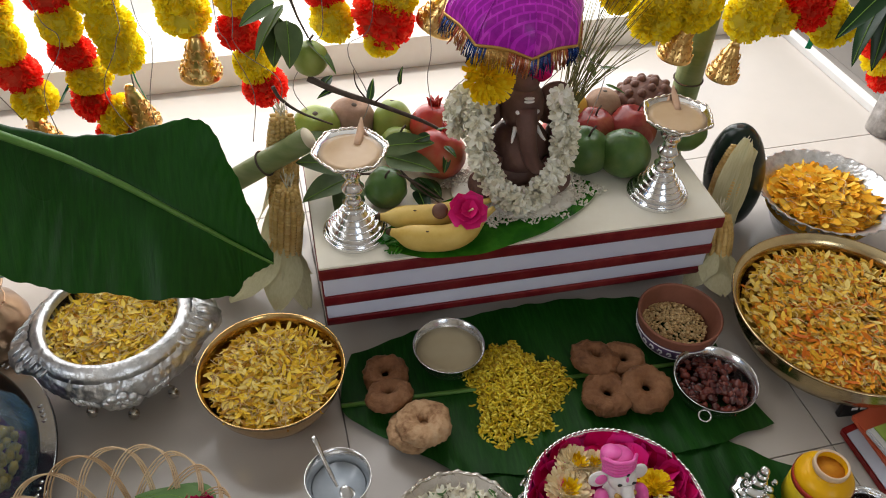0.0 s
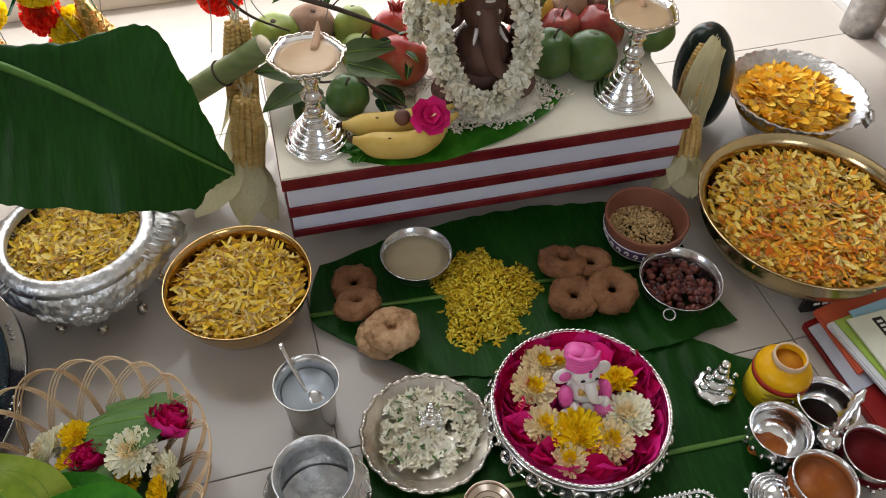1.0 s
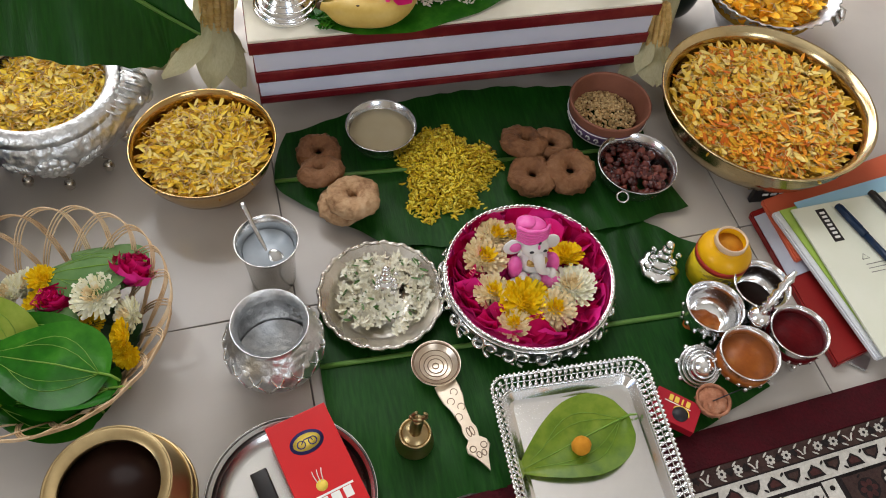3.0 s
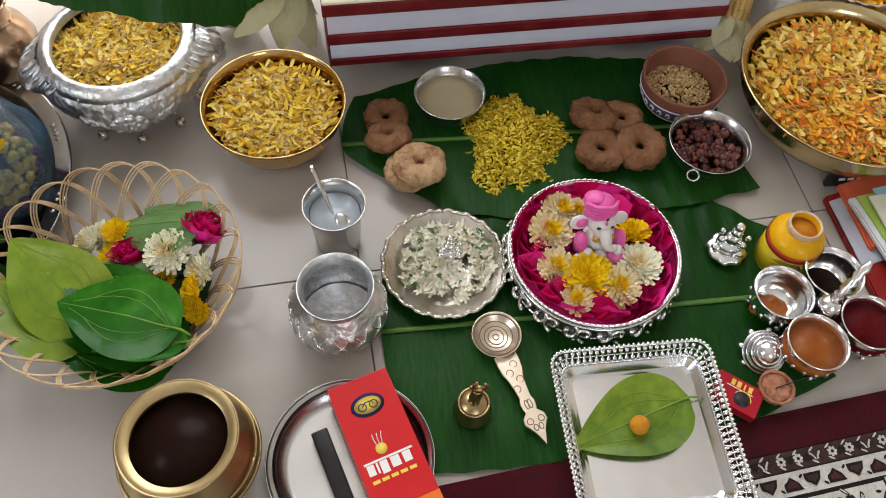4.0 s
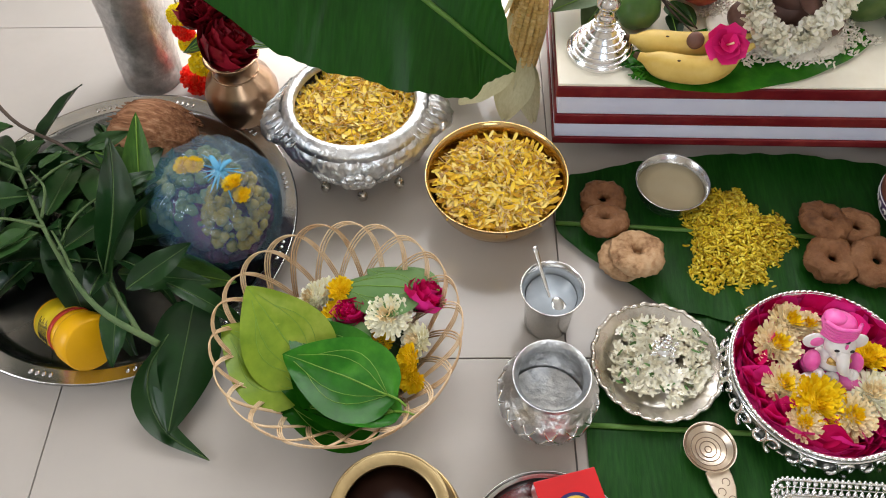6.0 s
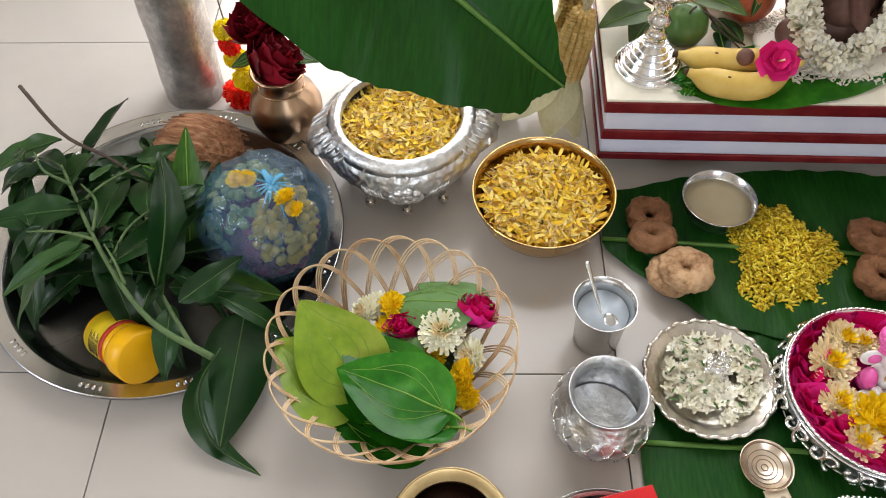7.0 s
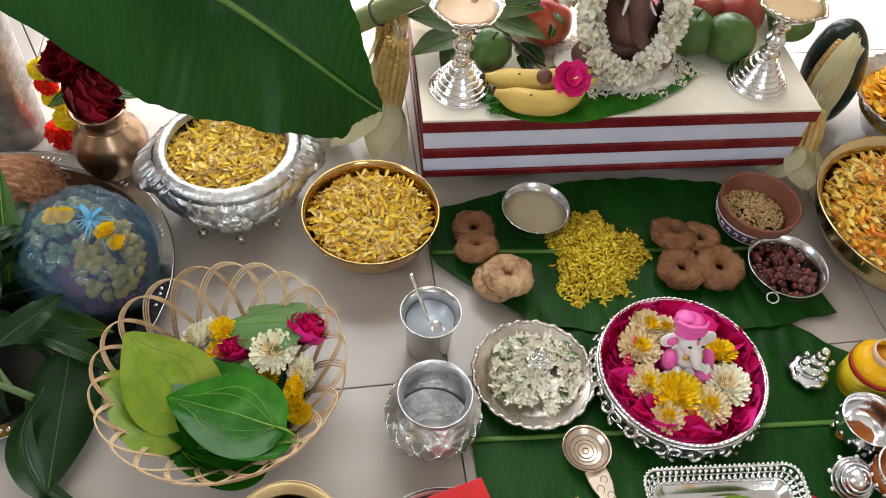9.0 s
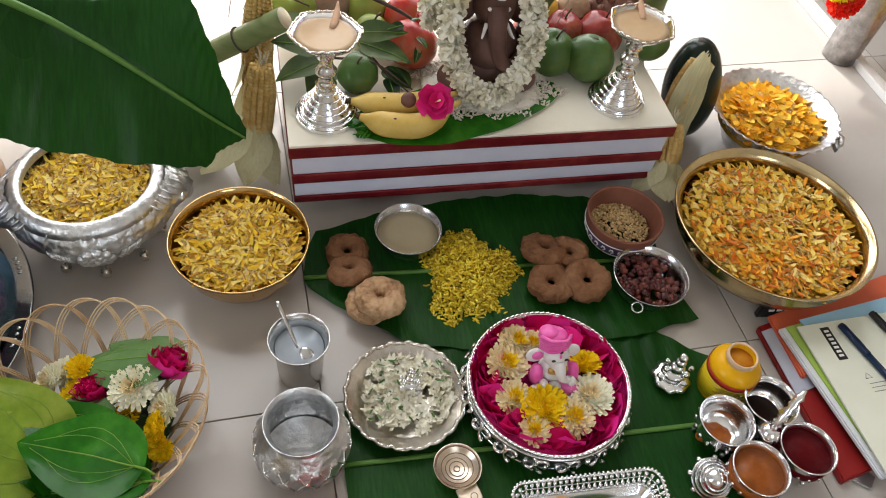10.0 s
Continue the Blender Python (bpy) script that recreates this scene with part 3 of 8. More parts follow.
# ---- small kinds ----
def petals(name, x, y, z, radius, n, length, width, material, label, dome=0.012, curl=0.18, tilt=0.28, bed=True, seed=1, cat="petals"):
    """A loose heap of petals lying in a bowl."""
    random.seed(seed)
    tv, tf = petal_shape(length, width, curl)
    ms = []
    for _ in range(n):
        r, a = radius * math.sqrt(rnd(0, 1)), rnd(0, 2 * math.pi)
        h = dome * (1 - (r / radius) ** 2) + rnd(-0.002, 0.006)
        ms.append(turned((r * math.cos(a), r * math.sin(a), h), rnd(0, 6.3), rnd(-tilt, tilt * 0.6), rnd(-0.8, 0.8), rnd(0.5, 1.2)))
    me = scatter(name, tv, tf, ms)
    me.materials.append(material)
    ob = part(name, me, material)
    ob.matrix_basis = pose(x, y, z)
    tagged(ob, label, cat, kind="stuff")
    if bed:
        # lower petals coloured darker, as shade showing through the gaps
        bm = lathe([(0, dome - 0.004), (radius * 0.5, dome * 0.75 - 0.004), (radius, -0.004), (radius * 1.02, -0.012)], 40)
        part("lower_petals", bm, M_PBED, ob, "packed petals underneath, darkened for the shaded gaps")
    tv2, tf2 = [], []
    for i in range(7):
        q = i / 6
        x, y, zz = length * 1.25 * (q - 0.5), length * 0.22 * math.sin(q * 4.2), length * 0.12 * math.sin(math.pi * q)
        for dy, dz in ((-0.00045, 0), (0, 0.0006), (0.00045, 0)):
            tv2.append((x, y + dy, zz + dz))
    for i in range(6):
        for j in range(2):
            tf2.append((3 * i + j, 3 * i + j + 3, 3 * i + j + 4, 3 * i + j + 1))
    ms = []
    for _ in range(n // 8):
        r, a = radius * math.sqrt(rnd(0, 1)), rnd(0, 2 * math.pi)
        ms.append(turned((r * math.cos(a), r * math.sin(a), dome * (1 - (r / radius) ** 2) + rnd(0.003, 0.007)), rnd(0, 6.3), rnd(-0.2, 0.2), rnd(-0.5, 0.5), rnd(0.6, 1.2)))
    me = scatter("petal_strands", tv2, tf2, ms)
    me.materials.append(M_STRAND)
    part("petal_strands", me, M_STRAND, ob, "thin pale petal bases")
    return ob


def mum_mesh(name, outer, heart, seed=1):
    """A chrysanthemum head: many rings of short cupped petals, the inner ones upright and warmer."""
    random.seed(seed)
    tv, tf = petal_shape(1.0, 0.42, 0.34, 0.75, 0.5, 3, 0.35)
    ms, cut, rows = [], 0, 11
    for k in range(rows):
        q = k / rows
        s, rho, pitch = 0.44 - 0.20 * q, 0.58 * (1 - q) ** 0.9, -(0.02 + 1.15 * q ** 1.2)
        count = max(6, int(26 * (1 - 0.72 * q)))
        for i in range(count):
            a = 2 * math.pi * (i + 0.5 * (k % 2)) / count + rnd(-0.12, 0.12)
            ms.append(turned((rho * math.cos(a), rho * math.sin(a), 0.10 + 0.30 * (1 - rho * rho * 2.6)), a, pitch + rnd(-0.22, 0.22), rnd(-0.35, 0.35), s * rnd(0.8, 1.15)))
        if q < 0.62:
            cut = len(ms)
    me = scatter(name, tv, tf, ms)
    bm = bmesh.new()
    bm.from_mesh(me)
    n0 = len(bm.faces)
    r = bmesh.ops.create_icosphere(bm, subdivisions=2, radius=0.5)["verts"]
    for v in r:
        v.co.z = v.co.z * 0.55 + 0.12
    bm.to_mesh(me)
    bm.free()
    me.materials.append(outer)
    me.materials.append(heart)
    me.polygons.foreach_set("material_index", [1 if (cut * len(tf) <= i < n0) else 0 for i in range(len(me.polygons))])
    me.polygons.foreach_set("use_smooth", [True] * len(me.polygons))
    return me


MUM = {"cream": mum_mesh("chrysanthemum_cream", M_CRMUM, M_YMUM, 5), "white": mum_mesh("chrysanthemum_white", M_WMUM, M_CRMUM, 6), "yellow": mum_mesh("chrysanthemum_yellow", M_YMUM, M_YMUM, 7)}


def mum(kind, loc, r, tilt=(0, 0), yaw=0.0, group=""):
    ob = new("chrysanthemum", MUM[kind])
    ob.matrix_basis = Matrix.LocRotScale(loc, Euler((tilt[0], tilt[1], yaw)), (r, r, r))
    return tagged(ob, {"cream": "cream chrysanthemum head with yellow centre", "white": "white chrysanthemum head with cream centre", "yellow": "bright yellow chrysanthemum head"}[kind], "flower", group)


def betel_form(length, width, cup=0.1, bend=0.0, notch=0.06, n=26, m=10, wave=0.02, seed=0.0):
    """A heart-shaped leaf along +x from its stalk at the origin."""
    def f(u, v):
        t = v * 2 - 1
        half = width * 0.5 * math.sin(math.pi * min(1.0, u ** 0.62)) ** 0.8 if 0 < u < 1 else 0.0
        x = u * length - notch * length * (abs(t) ** 1.5) * max(0, 1 - u * 3)
        z = cup * width * t * t * math.sin(math.pi * u) - bend * length * (u - 0.3) ** 2 + wave * width * noise.noise(Vector((u * 4, t * 2.5, seed)))
        return Vector((x, t * half, z))
    return grid_mesh(f, n, m), f


def betel(loc, yaw, length, width, material, label, pitch=0.0, roll=0.0, cup=0.1, bend=0.0, seed=0.0, stalk=0.02, group=""):
    ob = thing("betel_leaf", label, "leaf", Matrix.LocRotScale(loc, Euler((roll, pitch, radians(yaw))), None), group)
    bm, f = betel_form(length, width, cup, bend, seed=seed)
    part("blade", bm, material, ob)
    vb = bmesh.new()
    tube([f(u, 0.5) + Vector((0, 0, 0.0004)) for u in np.linspace(0.01, 0.97, 12)], [0.0011 * (1 - 0.75 * u) for u in np.linspace(0, 1, 12)], 6, vb)
    for sgn in (-1, 1):
        for e, reach in ((0.85, 0.55), (0.7, 0.8)):
            tube([f(0.02 + u * e, 0.5 + sgn * 0.5 * reach * math.sin(u * 2.6) ** 0.8 * 0.8) + Vector((0, 0, 0.0003)) for u in np.linspace(0.02, 1, 9)], 0.00036, 5, vb)
    part("vein_pattern", vb, M_LVEIN, ob)
    if stalk:
        part("stalk", tube([(0.003, 0, 0), (-stalk * 0.5, 0.001, 0.002), (-stalk, 0.004, 0.001)], 0.0013, 6), M_LVEIN, ob)
    return ob


# ---- petals and food in the floor vessels ----
petals("flower_petals", -0.208, 0.615, 0.056, 0.076, 2300, 0.0135, 0.0046, M_YPET, "loose yellow marigold petals heaped in the brass bowl", 0.006, seed=2, tilt=0.16)
LB = (0.539, 0.726)
petals("flower_petals", *LB, 0.068, 0.124, 2900, 0.016, 0.0058, M_LPET, "mixed yellow and orange petals in the large brass bowl", 0.014, seed=3, tilt=0.2)
random.seed(37)
tv, tf = petal_shape(0.015, 0.0050, 0.18)
ms = []
while len(ms) < 1250:
    dx, dy = rnd(-0.118, 0.118), rnd(-0.118, 0.118)
    q = math.hypot(dx, dy) / 0.122
    # orange lies thickest towards the front of the bowl, in drifts
    if q < 1 and rnd(0, 1) < 0.22 + 0.75 * max(0.0, -dy / 0.12 + 0.5 * noise.noise(Vector((dx * 22, dy * 22, 3)))):
        ms.append(turned((dx, dy, 0.014 * (1 - q * q) + rnd(0.002, 0.0075)), rnd(0, 6.3), rnd(-0.2, 0.15), rnd(-0.6, 0.6), rnd(0.5, 1.15)))
me = scatter("orange_petals", tv, tf, ms)
me.materials.append(M_OPET)
tagged(part("orange_petals", me, M_OPET, None, at=pose(*LB, 0.068)), "loose orange petals strewn over the yellow ones", "petals", kind="stuff")
solo("payasam", lathe([(0, 0.034), (0.03, 0.034), (0.0425, 0.0343), (0.0425, 0.030), (0, 0.030)], 40), M_PAYASAM, "thin beige payasam filling the steel bowl", "food", (0.0125, 0.681, 0))

random.seed(7)
bb = bmesh.new()
bmesh.ops.create_icosphere(bb, subdivisions=1, radius=1)
BTV, BTF = [tuple(v.co) for v in bb.verts], [tuple(v.index for v in f.verts) for f in bb.faces]
bb.free()


def grains(name, label, cat, loc, spread, n, size, material, dome, seed, sq=(1.0, 1.4, 0.9), layers=0.004, shape="disc"):
    random.seed(seed)
    ms = []
    for _ in range(n):
        r, a = math.sqrt(rnd(0, 1)), rnd(0, 6.283)
        q = 1 + (0.15 * math.sin(3 * a + 1) + 0.10 * math.sin(5 * a) + 0.08 * math.sin(13 * a) * r + rnd(-0.08, 0.12) * r if shape == "heap" else 0)
        h = dome * (1 - r * r) + rnd(-layers, layers * 0.4)
        s = size * rnd(0.8, 1.15)
        ms.append(Matrix.LocRotScale((spread[0] * r * q * math.cos(a), spread[1] * r * q * math.sin(a), max(h, size * 0.4)), Euler((rnd(-0.9, 0.9), rnd(-0.9, 0.9), rnd(0, 6.3))), (s * sq[0], s * sq[1], s * sq[2])))
    me = scatter(name, BTV, BTF, ms)
    me.materials.append(material)
    ob = part(name, me, material)
    ob.matrix_basis = pose(*loc)
    return tagged(ob, label, cat, kind="stuff")


grains("kidney_beans", "cooked dark kidney beans in the steel bowl", "food", (0.359, 0.641, 0.022), (0.044, 0.044), 150, 0.0058, M_BEAN, 0.008, 4)
# the dal bowl's ring handles
for ob in [o for o in scene.objects if o.name.startswith("dal_bowl")]:
    for a in (-115, 65):
        c = Vector((0.050 * math.cos(radians(a)), 0.050 * math.sin(radians(a)), 0.034))
        d = Vector((math.cos(radians(a)), math.sin(radians(a)), -0.35)).normalized()
        sd = Vector((-d.y, d.x, 0)).normalized()
        part("ring_handle", tube([c + 0.0075 * (d * (1 - math.cos(q)) + sd * math.sin(q)) for q in np.linspace(0, 2 * math.pi, 21)], 0.0014, 6), M_STEEL, ob)

cup = vessel("terracotta_cup", "terracotta cup with a white painted band and lentils", "bowl", 0.330, 0.740,
             [(0.036, 0.0), (0.044, 0.006), (0.052, 0.026), (0.0565, 0.046), (0.0575, 0.054), (0.058, 0.056)], 0.004, M_TERRA)
part("painted_band", lathe([(0.0466, 0.012), (0.0531, 0.028), (0.0562, 0.040), (0.0557, 0.040), (0.0526, 0.028), (0.0461, 0.012)], 64), M_PAINTV, cup)
for i in range(26):
    a = 2 * math.pi * i / 26
    bm = tube([Vector((r * math.cos(a + q), r * math.sin(a + q), zz)) for r, zz, q in ((0.0508, 0.020, 0), (0.0530, 0.025, 0.05), (0.0548, 0.030, 0.02), (0.0548, 0.030, -0.04), (0.0538, 0.026, -0.06))], 0.0012, 5)
    part("motif", bm, M_PAINTW, cup)
for hh, rr in ((0.013, 0.0472), (0.038, 0.0562)):
    part("motif_line", tube([(rr * math.cos(q), rr * math.sin(q), hh) for q in np.linspace(0, 2 * math.pi, 49)], 0.0009, 5), M_PAINTW, cup)
grains("lentils", "pale sprouted lentils heaped in the terracotta cup", "food", (0.327, 0.745, 0.026), (0.046, 0.042), 1100, 0.0019, M_LENTIL, 0.013, 5)

# disc tinted grey-blue for the light mirrored on the water
solo("water", lathe([(0, 0.062), (0.0295, 0.062), (0.0292, 0.058), (0, 0.058)], 40), M_TUMW, "clear water in the steel tumbler with its reflection painted grey-blue", "water", (-0.108, 0.463, 0))
spoon = thing("spoon", "small steel spoon leaning in the tumbler", "spoon", (-0.108, 0.463, 0))
part("handle", tube(curve([(0.006, -0.010, 0.052), (-0.012, 0.012, 0.075), (-0.030, 0.036, 0.102)], 10), [0.0022] * 4 + [0.0028] * 4 + [0.0036] * 3, 8, flat=0.5), M_STEEL, spoon)
part("bowl", blob(0.011, (1.25, 0.8, 0.35), 0, 0, 2), M_STEEL, spoon, at=pose(0.012, -0.012, 0.060, 10, 30, -45))

# ---- silver kalash ----
kal = vessel("silver_pot", "embossed silver kalash pot with a wide open mouth", "pot", -0.089, 0.352,
             [(0.032, 0.0), (0.044, 0.008), (0.053, 0.026), (0.055, 0.045), (0.049, 0.062), (0.038, 0.072), (0.036, 0.078), (0.041, 0.088), (0.042, 0.089)], 0.0016, M_SILVER_REL)
for i in range(14):
    a = 2 * math.pi * i / 14
    for r0, z0, r1, z1, s in ((0.0545, 0.030, 0.0555, 0.046, 0.20), (0.0505, 0.058, 0.0555, 0.046, 0.17)):
        pts = [(r0 * math.cos(a - s), r0 * math.sin(a - s), z0), (r1 * math.cos(a), r1 * math.sin(a), z1), (r0 * math.cos(a + s), r0 * math.sin(a + s), z0)]
        part("embossed_petal", tube(curve(pts, 8), 0.0013, 6), M_SILVER, kal)
    part("embossed_bud", blob(0.0062, (0.3, 1.0, 1.35), 0, 0.0, 2), M_SILVER_REL, kal, at=pose(0.0535 * math.cos(a), 0.0535 * math.sin(a), 0.036, 0, 0, math.degrees(a)))
    part("embossed_bud", blob(0.0052, (0.3, 1.0, 1.2), 0, 0.0, 2), M_SILVER_REL, kal, at=pose(0.0505 * math.cos(a + 0.22), 0.0505 * math.sin(a + 0.22), 0.058, 0, -38, math.degrees(a + 0.22)))
part("inner_base", lathe([(0, 0.012), (0.03, 0.012), (0.044, 0.016)], 32), M_SILVER_REL, kal)

# ---- wavy silver plate with jasmine ----
plate = thing("silver_plate", "round silver plate with a scalloped beaded rim", "plate", (0.025, 0.433, 0.008))
sc = lambda a, k: 1 + (0.0035 * math.cos(20 * a) if k > 3 else 0)
part("dish", lathe([(0, 0.002), (0.052, 0.002), (0.056, 0.004), (0.062, 0.010), (0.072, 0.014), (0.074, 0.0155), (0.072, 0.012), (0.06, 0.006), (0.05, 0.0), (0, 0.0)], 96, sc), M_SILVER_OLD, plate)
part("beaded_rim", tube([((0.0735 + 0.0010 * math.cos(20 * q)) * math.cos(q), (0.0735 + 0.0010 * math.cos(20 * q)) * math.sin(q), 0.0145 + 0.0012 * math.cos(40 * q)) for q in np.linspace(0, 2 * math.pi, 193)], 0.0026, 6), M_SILVER_OLD, plate)


def floret_shape(r, n=5):
    tv, tf = [], []
    pv, pf = petal_shape(1.0, 0.62, 0.30, 0.45, 0.35, 3)
    for i in range(n):
        a = 2 * math.pi * i / n
        o = len(tv)
        for x, y, z in pv:
            tv.append((r * (x * math.cos(a) - y * math.sin(a)), r * (x * math.sin(a) + y * math.cos(a)), r * z))
        tf += [tuple(q + o for q in f) for f in pf]
    return tv, tf


def floret_heap(name, label, loc, radius, n, r, seed, dome=0.012, inner=0.0):
    random.seed(seed)
    tv, tf = floret_shape(r)
    ms = []
    for _ in range(n):
        q, a = radius * math.sqrt(rnd(inner, 1)), rnd(0, 6.283)
        ms.append(turned((q * math.cos(a), q * math.sin(a), 0.003 + dome * (1 - (q / radius) ** 2) + rnd(0, 0.004)), rnd(0, 6.3), rnd(-0.9, 0.9), rnd(-0.9, 0.9), rnd(0.7, 1.1)))
    me = scatter(name, tv, tf, ms)
    me.materials.append(M_JASM)
    ob = part(name, me, M_JASM)
    ob.matrix_basis = pose(*loc)
    return tagged(ob, label, "flowers", kind="stuff")


floret_heap("jasmine_buds", "small white jasmine flowers spread on the silver plate", (0.027, 0.438, 0.012), 0.056, 270, 0.0076, 11, dome=0.007)
random.seed(5)
tv, tf = petal_shape(0.010, 0.003, 0.1)
me = scatter("sepals", tv, tf, [turned((rnd(-0.045, 0.045), rnd(-0.045, 0.045), rnd(0.006, 0.014)), rnd(0, 6.3), rnd(-0.5, 0.5), rnd(-1, 1)) for _ in range(70)])
me.materials.append(M_BETELB)
tagged(part("jasmine_sepals", me, M_BETELB, None, at=pose(0.027, 0.438, 0.012)), "tiny green sepals among the jasmine", "sepals", kind="stuff")


def statuette(name, label, loc, h, material, seed=0, yaw=0):
    """A small seated figure as one plain cast form on a lobed base."""
    bm = lathe([(0, 0), (0.42, 0), (0.44, 0.06), (0.36, 0.11), (0.30, 0.13), (0, 0.13)], 40, lambda a, k: 1 + 0.06 * math.cos(8 * a))
    for (cx, cy, cz), (sx, sy, sz) in (((0, 0, 0.24), (0.30, 0.24, 0.13)), ((0, 0.02, 0.42), (0.19, 0.16, 0.2)), ((0, 0, 0.70), (0.13, 0.13, 0.14)), ((0, 0, 0.87), (0.10, 0.10, 0.12)),
                                       ((-0.22, -0.08, 0.42), (0.08, 0.08, 0.09)), ((0.22, -0.08, 0.42), (0.08, 0.08, 0.09)), ((-0.27, 0, 0.6), (0.06, 0.05, 0.08)), ((0.27, 0, 0.6), (0.06, 0.05, 0.08)),
                                       ((-0.24, -0.14, 0.2), (0.12, 0.1, 0.08)), ((0.24, -0.14, 0.2), (0.12, 0.1, 0.08))):
        r = bmesh.ops.create_icosphere(bm, subdivisions=3, radius=1)["verts"]
        for v in r:
            v.co = Vector((v.co.x * sx + cx, v.co.y * sy + cy, v.co.z * sz + cz)) * (1 + 0.03 * noise.noise(v.co * 5))
    bmesh.ops.scale(bm, vec=(h, h, h), verts=bm.verts)
    return solo(name, bm, material, label, "statuette", (*loc, 0, 0, yaw))


statuette("silver_statuette", "tiny silver seated statuette among jasmine flowers", (0.030, 0.446, 0.016), 0.044, M_SILVER, yaw=10)
statuette("silver_statuette", "small cast silver seated statuette on a lobed base", (0.374, 0.494, 0.010), 0.058, M_SILVER, yaw=-15)

# ---- filigree bowl of rose petals ----
RBX, RBY = 0.201, 0.452
rb = thing("rose_bowl", "round silver filigree bowl lined with magenta rose petals", "bowl", (RBX, RBY, 0.009))
part("inner_wall", lathe([(0, 0.004), (0.08, 0.004), (0.090, 0.008), (0.096, 0.034), (0.0975, 0.0415), (0.1005, 0.042), (0.0995, 0.036), (0.091, 0.004), (0.08, 0.0), (0, 0.0)], 80), M_SILVER, rb)
part("beaded_rim", tube([(0.1005 * math.cos(q), 0.1005 * math.sin(q), 0.0415 + 0.0008 * math.cos(90 * q)) for q in np.linspace(0, 2 * math.pi, 361)], 0.0019, 6), M_SILVER, rb)
part("dark_backing", lathe([(0.0940, 0.005), (0.1015, 0.012), (0.1040, 0.022), (0.1015, 0.033), (0.0990, 0.038), (0.0985, 0.037), (0.1010, 0.032), (0.1035, 0.022), (0.1010, 0.012), (0.0935, 0.005)], 72), M_STEELD, rb)
for a in (-100, 20, 140):
    part("foot", blob(0.006, (1.2, 1, 0.7), 0, 0.1, 2), M_SILVER, rb, at=pose(0.097 * math.cos(radians(a)), 0.097 * math.sin(radians(a)), -0.001))
part("lower_rail", tube([(0.0985 * math.cos(q), 0.0985 * math.sin(q), 0.006) for q in np.linspace(0, 2 * math.pi, 97)], 0.0024, 6), M_SILVER, rb)
part("upper_rail", tube([(0.1020 * math.cos(q), 0.1020 * math.sin(q), 0.0355) for q in np.linspace(0, 2 * math.pi, 97)], 0.0018, 6), M_SILVER, rb)
scroll = tube([Vector((0.0, (0.0118 - 0.0017 * q) * math.sin(q), (0.0118 - 0.0017 * q) * math.cos(q))) for q in np.linspace(0, 5.8, 24)], 0.0031, 5)
scroll_me = bpy.data.meshes.new("scroll")
scroll.to_mesh(scroll_me)
scroll.free()
scroll_me.materials.append(M_SILVER)
for i in range(34):
    a = 2 * math.pi * i / 34
    part("scroll", scroll_me, M_SILVER, rb, at=pose(0.1045 * math.cos(a), 0.1045 * math.sin(a), 0.0225, 0, -24, math.degrees(a)) @ pose(0, 0, 0, 180 * (i % 2), 0, 0))

random.seed(21)
tv, tf = petal_shape(0.034, 0.038, 0.22, 0.72, 0.55, 6, 0.22)
ms = []
for _ in range(120):
    q, a = 0.090 * math.sqrt(rnd(0.45, 1)), rnd(0, 6.283)
    ms.append(turned((q * math.cos(a) * 0.93, q * math.sin(a) * 0.93, 0.012 + rnd(0, 0.006) + 0.014 * (q / 0.09) ** 2), a + rnd(-1.5, 1.5) + math.pi, rnd(-0.9, 0.35) if q > 0.076 else rnd(-0.25, 0.2), rnd(-0.9, 0.9) if q > 0.076 else rnd(-0.3, 0.3), rnd(0.6, 1.1)))
for i in range(80):
    a = rnd(0, 6.283)
    ms.append(turned((0.080 * math.cos(a), 0.080 * math.sin(a), 0.017 + rnd(0, 0.006)), a + rnd(-0.5, 0.5), rnd(-1.25, -0.75), rnd(-0.5, 0.5), rnd(0.7, 0.98)))
me = scatter("rose_petals", tv, tf, ms)
me.materials.append(M_MAG)
rp = part("rose_petals", me, M_MAG, None, at=pose(RBX, RBY, 0.008))
tagged(rp, "magenta rose petals lining the silver filigree bowl", "petals", kind="stuff")
part("lower_petals", lathe([(0, 0.018), (0.06, 0.020), (0.090, 0.030), (0.090, 0.006), (0, 0.006)], 48), M_MAG, rp)
G = "chrysanthemums in the rose bowl"
for k, dx, dy, r in (("cream", -0.052, 0.017, 0.023), ("cream", -0.040, 0.048, 0.021), ("cream", -0.044, -0.028, 0.020), ("yellow", -0.010, -0.040, 0.026), ("cream", 0.026, -0.046, 0.021),
                     ("white", 0.047, -0.018, 0.025), ("yellow", 0.045, 0.026, 0.018), ("cream", -0.020, -0.066, 0.016), ("cream", -0.018, 0.050, 0.015)):
    mum(k, (RBX + dx * 1.04, RBY + dy * 1.04, 0.047), r * 1.22, (rnd(-0.25, 0.25), rnd(-0.25, 0.25)), rnd(0, 6), G)


